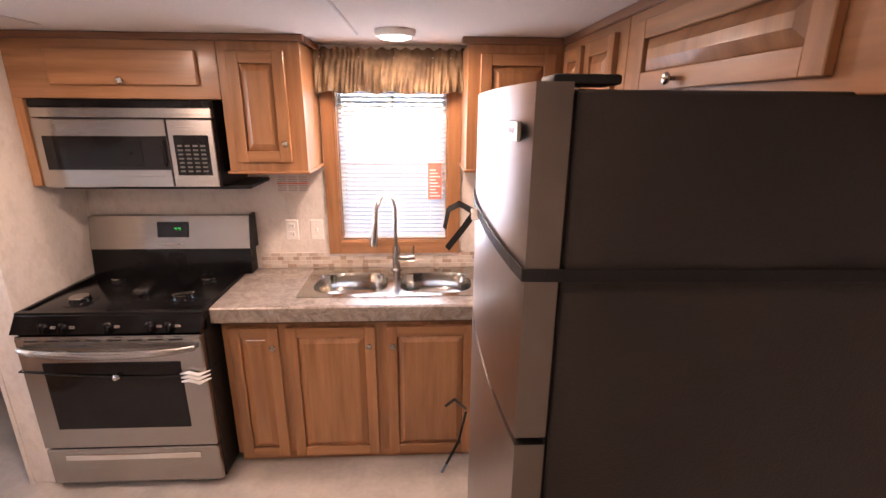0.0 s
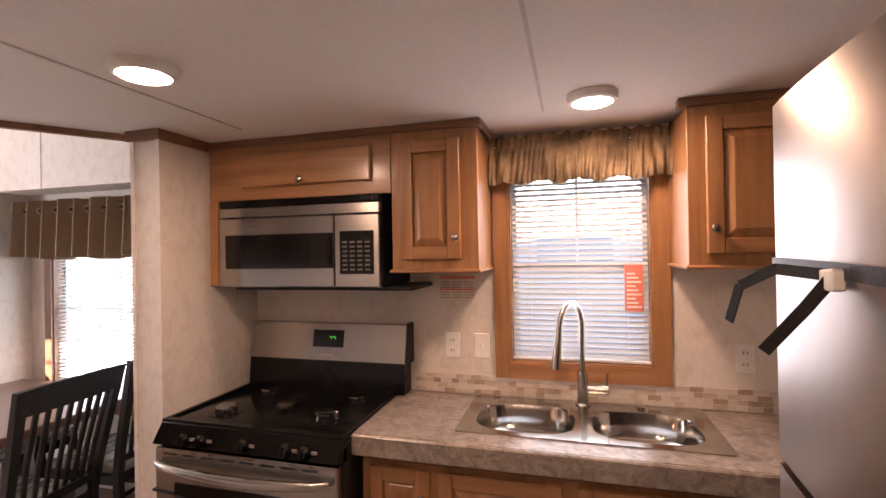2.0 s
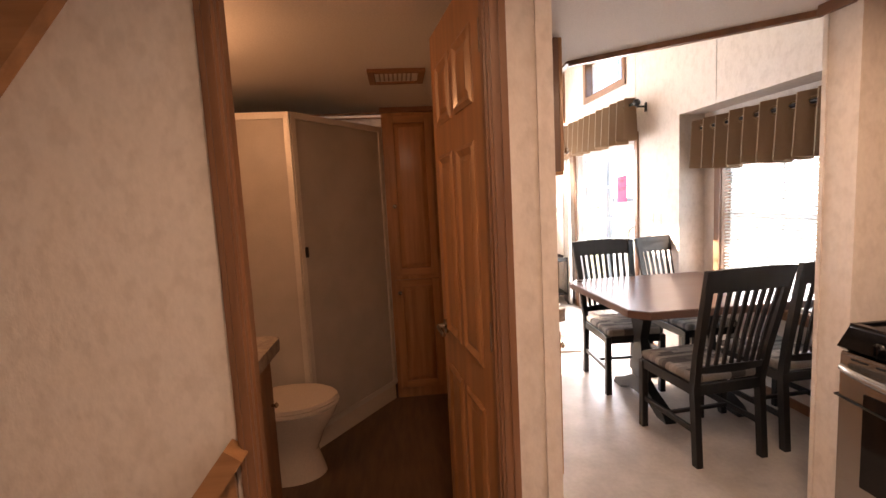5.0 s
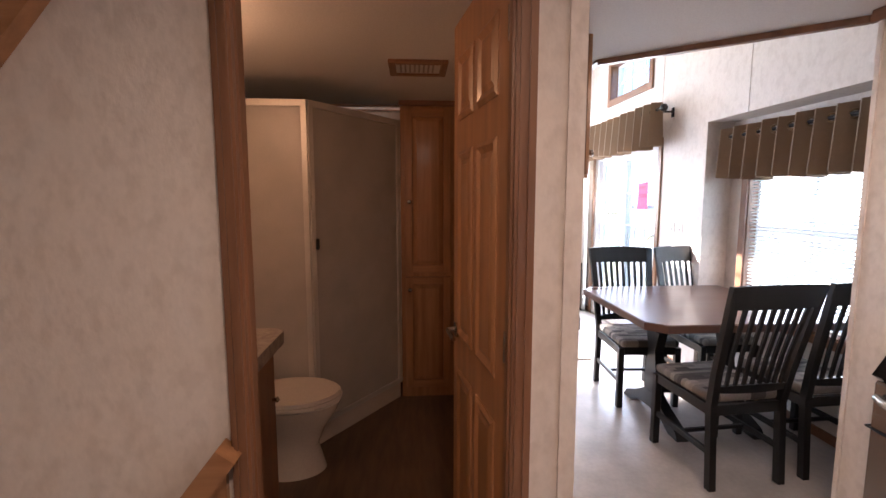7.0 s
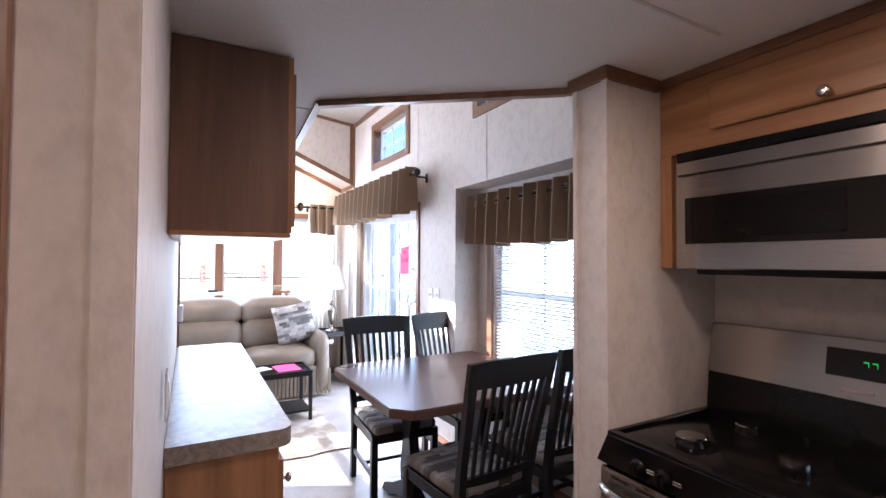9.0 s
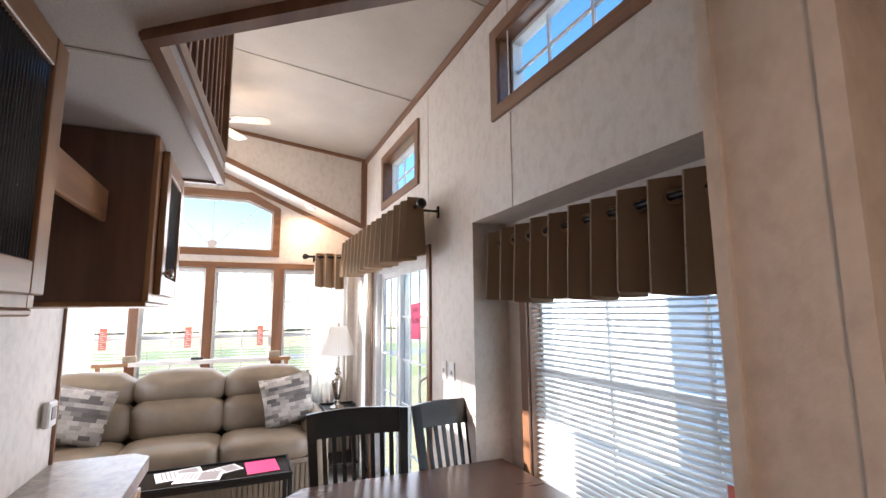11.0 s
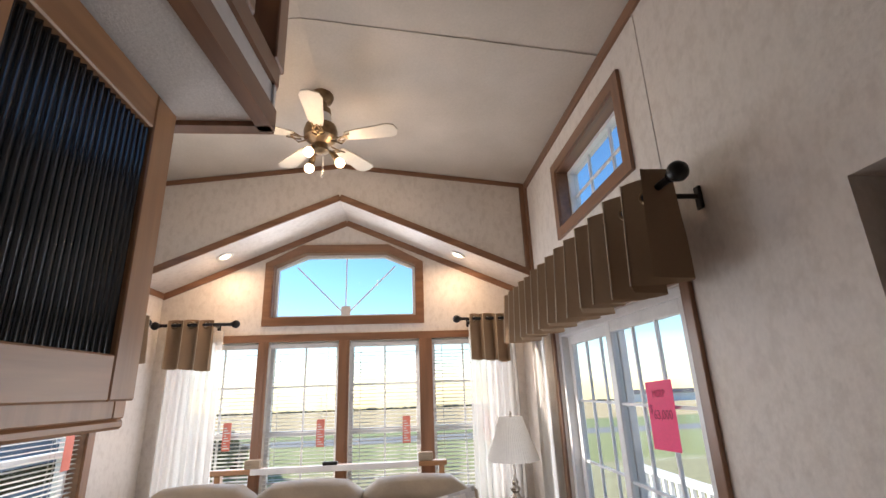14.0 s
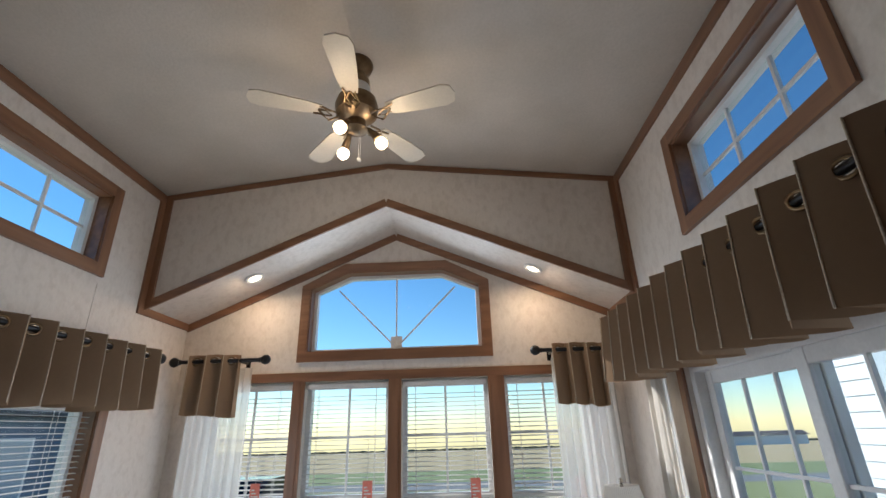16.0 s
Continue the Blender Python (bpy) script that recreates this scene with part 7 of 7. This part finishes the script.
box("body", (-2.995, 3.12, 0.0), (-2.66, 3.495, 2.10), oak_z, ln, 0.002)
raised_panel(ln, "x", -2.66, 3.15, 3.47, 0.92, 2.05, 1, oak_z, oak_y, knob=(3.18, 1.42))
raised_panel(ln, "x", -2.66, 3.15, 3.47, 0.08, 0.89, 1, oak_z, oak_y, knob=(3.18, 0.80))
box("crown_strip", (-2.66, 3.11, 2.07), (-2.635, 3.495, 2.13), trim_y, ln, 0.004)
solid("trim_crown", [((-3.0, SK, 2.095), (-2.982, 3.11, LOW - 0.001)), ((-3.0, SK, 2.095), (-0.54, SK + 0.016, LOW - 0.001))], trim_y)
vt2 = thing("exhaust_vent", (-1.95, 3.2, LOW), "white exhaust grille in a dark oak frame on the ceiling", "vent")
bm = bmesh.new()
vx0, vx1, vy0, vy1 = -1.95, -1.70, 3.09, 3.38
for lo, hi in (((vx0, vy0, LOW - 0.018), (vx1, vy0 + 0.035, LOW)), ((vx0, vy1 - 0.035, LOW - 0.018), (vx1, vy1, LOW)), ((vx0, vy0 + 0.035, LOW - 0.018), (vx0 + 0.035, vy1 - 0.035, LOW)), ((vx1 - 0.035, vy0 + 0.035, LOW - 0.018), (vx1, vy1 - 0.035, LOW))):
    grid_box(bm, lo, hi, 0.003, 1)
part("frame", bm, trim_y, vt2)
box("grille", (vx0 + 0.035, vy0 + 0.035, LOW - 0.01), (vx1 - 0.035, vy1 - 0.035, LOW), white_paint, vt2, 0.001)
for i in range(8):
    y = vy0 + 0.055 + i * 0.023
    box("slot", (vx0 + 0.055, y, LOW - 0.0125), (vx1 - 0.055, y + 0.009, LOW - 0.0098), grey_ink, vt2, 0)

# ---------------------------------------------------------------- outdoors
def neighbour(name, x0, x1, y0, y1, zt, mat, label, face, wins):
    """A lap-sided trailer home: courses of siding, roof, corner posts and windows on one face."""
    h = thing(name, ((x0 + x1) / 2, (y0 + y1) / 2, -0.85), label, "house", "neighbouring homes")
    box("core", (x0 + 0.03, y0 + 0.03, -0.85), (x1 - 0.03, y1 - 0.03, zt), mat, h, 0)
    n = int((zt + 0.55) / 0.16)
    for i in range(n):
        z = -0.5 + i * 0.16
        bm = bmesh.new()
        if face == "-y":
            prism(bm, [(y0 + 0.03, z), (y0 + 0.0, z), (y0 + 0.022, z + 0.165), (y0 + 0.03, z + 0.165)], "x", x0 + 0.05, x1 - 0.05)
            prism(bm, [(x0 + 0.03, z), (x0 + 0.0, z), (x0 + 0.022, z + 0.165), (x0 + 0.03, z + 0.165)], "y", y0 + 0.05, y1 - 0.05)
        else:
            prism(bm, [(y1 - 0.03, z), (y1, z), (y1 - 0.022, z + 0.165), (y1 - 0.03, z + 0.165)], "x", x0 + 0.05, x1 - 0.05)
            prism(bm, [(x1 - 0.03, z), (x1, z), (x1 - 0.022, z + 0.165), (x1 - 0.03, z + 0.165)], "y", y0 + 0.05, y1 - 0.05)
        part("siding_course", bm, mat, h)
    ym = (y0 + y1) / 2
    bm = bmesh.new()
    prism(bm, [(y0 - 0.25, zt), (ym, zt + 0.75), (y1 + 0.25, zt), (y1 + 0.25, zt - 0.1), (y0 - 0.25, zt - 0.1)], "x", x0 - 0.25, x1 + 0.25)
    part("roof", bm, roof_mat, h)
    for x in (x0, x1 - 0.1):
        yy = y0 if face == "-y" else y1
        box("corner_post", (x - 0.01, yy - 0.02, -0.55), (x + 0.11, yy + 0.02, zt - 0.1), vinyl_frame, h, 0)
    for a, b, c, d in wins:
        yy = y0 - 0.035 if face == "-y" else y1
        w = box("window", (a - 0.07, yy, c - 0.07), (b + 0.07, yy + 0.035, d + 0.07), vinyl_frame, h, 0.004)
        box("pane", (a, yy - 0.006, c), (b, yy + 0.04, d), pale_glass, w, 0)
        box("muntin", (a, yy - 0.01, (c + d) / 2 - 0.02), (b, yy + 0.045, (c + d) / 2 + 0.02), vinyl_frame, w, 0)
    return h


neighbour("house", -8.5, 4.5, 8.6, 12.4, 3.3, siding, "white lap-sided park home with white trim next door", "-y", [(-7.7, -6.7, 0.9, 2.3), (-3.0, -2.0, 0.7, 1.8), (0.4, 1.2, 1.4, 2.1)])
neighbour("house", -19.0, -9.5, -9.0, -5.0, 2.3, blue_siding, "blue-grey lap-sided home beyond the side window", "+y", [(-17.5, -16.3, 0.6, 1.7), (-13.2, -12.0, 0.6, 1.7)])
rl = thing("deck_railing", (-6.8, 7.3, -0.85), "white deck with a picket railing beside the neighbouring home", "railing")
box("deck", (-7.6, 7.0, -0.30), (-4.4, 8.59, -0.18), vinyl_frame, rl, 0)
box("post", (-7.6, 7.0, -0.85), (-7.5, 7.1, 0.75), vinyl_frame, rl, 0)
box("post", (-4.5, 7.0, -0.85), (-4.4, 7.1, 0.75), vinyl_frame, rl, 0)
box("rail", (-7.5, 7.02, 0.66), (-4.5, 7.08, 0.72), vinyl_frame, rl, 0)
box("rail", (-7.5, 7.02, -0.10), (-4.5, 7.08, -0.05), vinyl_frame, rl, 0)
for i in range(24):
    x = -7.42 + i * 0.122
    box("picket", (x, 7.03, -0.05), (x + 0.035, 7.065, 0.66), vinyl_frame, rl, 0)
def car(x, y, paint, label):
    c = thing("car", (x, y, -0.85), label, "car", "parked cars")
    z = -0.85
    bm = bmesh.new()
    prism(bm, [(x - 2.2, z + 0.35), (x - 2.2, z + 0.75), (x - 1.3, z + 0.95), (x - 0.7, z + 1.4), (x + 0.9, z + 1.42), (x + 1.6, z + 0.98), (x + 2.2, z + 0.9), (x + 2.25, z + 0.35)], "y", y - 0.85, y + 0.85)
    part("body", bm, paint, c)
    bm = bmesh.new()
    prism(bm, [(x - 1.1, z + 0.98), (x - 0.65, z + 1.35), (x + 0.85, z + 1.36), (x + 1.35, z + 0.98)], "y", y - 0.856, y + 0.856)
    part("window", bm, dark_glass, c)
    for dx in (-1.35, 1.4):
        for s in (-1, 1):
            bm = bmesh.new()
            lathe(bm, (x + dx, y + s * 0.78, z + 0.33), [(0.33, -0.1), (0.34, 0), (0.33, 0.1), (0.2, 0.102)], "y", 20)
            part("wheel", bm, black_matt, c)
car(-12.0, -3.2, blue_siding, "dark blue parked car on the grass")
car(-17.5, -1.8, black_gloss, "black parked car beyond the side window")
sh_ = thing("farm_building", (-240, 150, -8.6), "long low white farm building far off on the fields", "building")
box("wall", (-250, 120, -9.0), (-242, 165, -4.6), siding, sh_, 0)
bm = bmesh.new()
prism(bm, [(-251, -4.6), (-246, -2.6), (-241, -4.6)], "y", 119, 166)
part("roof", bm, roof_mat, sh_)
tw = thing("treeline", (-900, 0, -0.85), "low dark line of far trees on the horizon", "trees", "", "stuff")
bm = bmesh.new()
rnd = random.Random(5)
for i in range(500):
    a = radians(100 + 160 * i / 500)
    r = 900 + rnd.uniform(-40, 40)
    x, y = r * math.cos(a), r * math.sin(a)
    h = rnd.uniform(1.2, 3)
    bmesh.ops.create_icosphere(bm, subdivisions=1, radius=1, matrix=Matrix.Translation((x, y, h * 0.3 + min(0, (x + 22) * 0.035))) @ Matrix.Diagonal((6, rnd.uniform(6, 11), h * 0.7, 1)))
part("crowns", bm, plain("far_foliage", (0.05, 0.06, 0.04), 0.9), tw)

# ---------------------------------------------------------------- lamps
def disc_lamp(x, y, z, r, watts, label="round white flush ceiling light, lit warm"):
    t = thing("ceiling_light", (x, y, z), label, "ceiling light", "kitchen ceiling lights")
    bm = bmesh.new()
    lathe(bm, (x, y, z), [(r, 0), (r, -0.012), (r * 0.93, -0.024), (r * 0.80, -0.028), (r * 0.78, -0.018)], "z", 32)
    part("trim_ring", bm, white_paint, t, "white trim ring", smooth=True)
    bm = bmesh.new()
    lathe(bm, (x, y, z), [(r * 0.79, -0.020), (r * 0.7, -0.031), (r * 0.4, -0.037), (0.001, -0.039)], "z", 32)
    part("diffuser", bm, warm_glow, t, "glowing diffuser", smooth="all")
    lamp = new("ceiling_lamp", bpy.data.lights.new("ceiling_lamp", "AREA"))
    lamp.data.shape, lamp.data.size = "DISK", r * 1.5
    lamp.data.energy, lamp.data.color = watts, (1, 0.69, 0.475)
    lamp.matrix_world = look((x, y, z - 0.045), (x, y, 0))
    return t


disc_lamp(0.84, 4.97, LOW, 0.085, 1.3)
disc_lamp(-0.36, 4.33, LOW, 0.085, 1.15)
# unseen fixture, added to lift the fridge side and the near floor
disc_lamp(0.55, 3.35, LOW, 0.085, 1.3)
# unseen warm point light, added out of sight to brighten the bathroom
bath = new("bathroom_lamp", bpy.data.lights.new("bathroom_lamp", "POINT"))
bath.data.energy, bath.data.color, bath.data.shadow_soft_size = 0.95, (1, 0.54, 0.27), 0.05
bath.location = (-1.05, 2.30, 1.93)
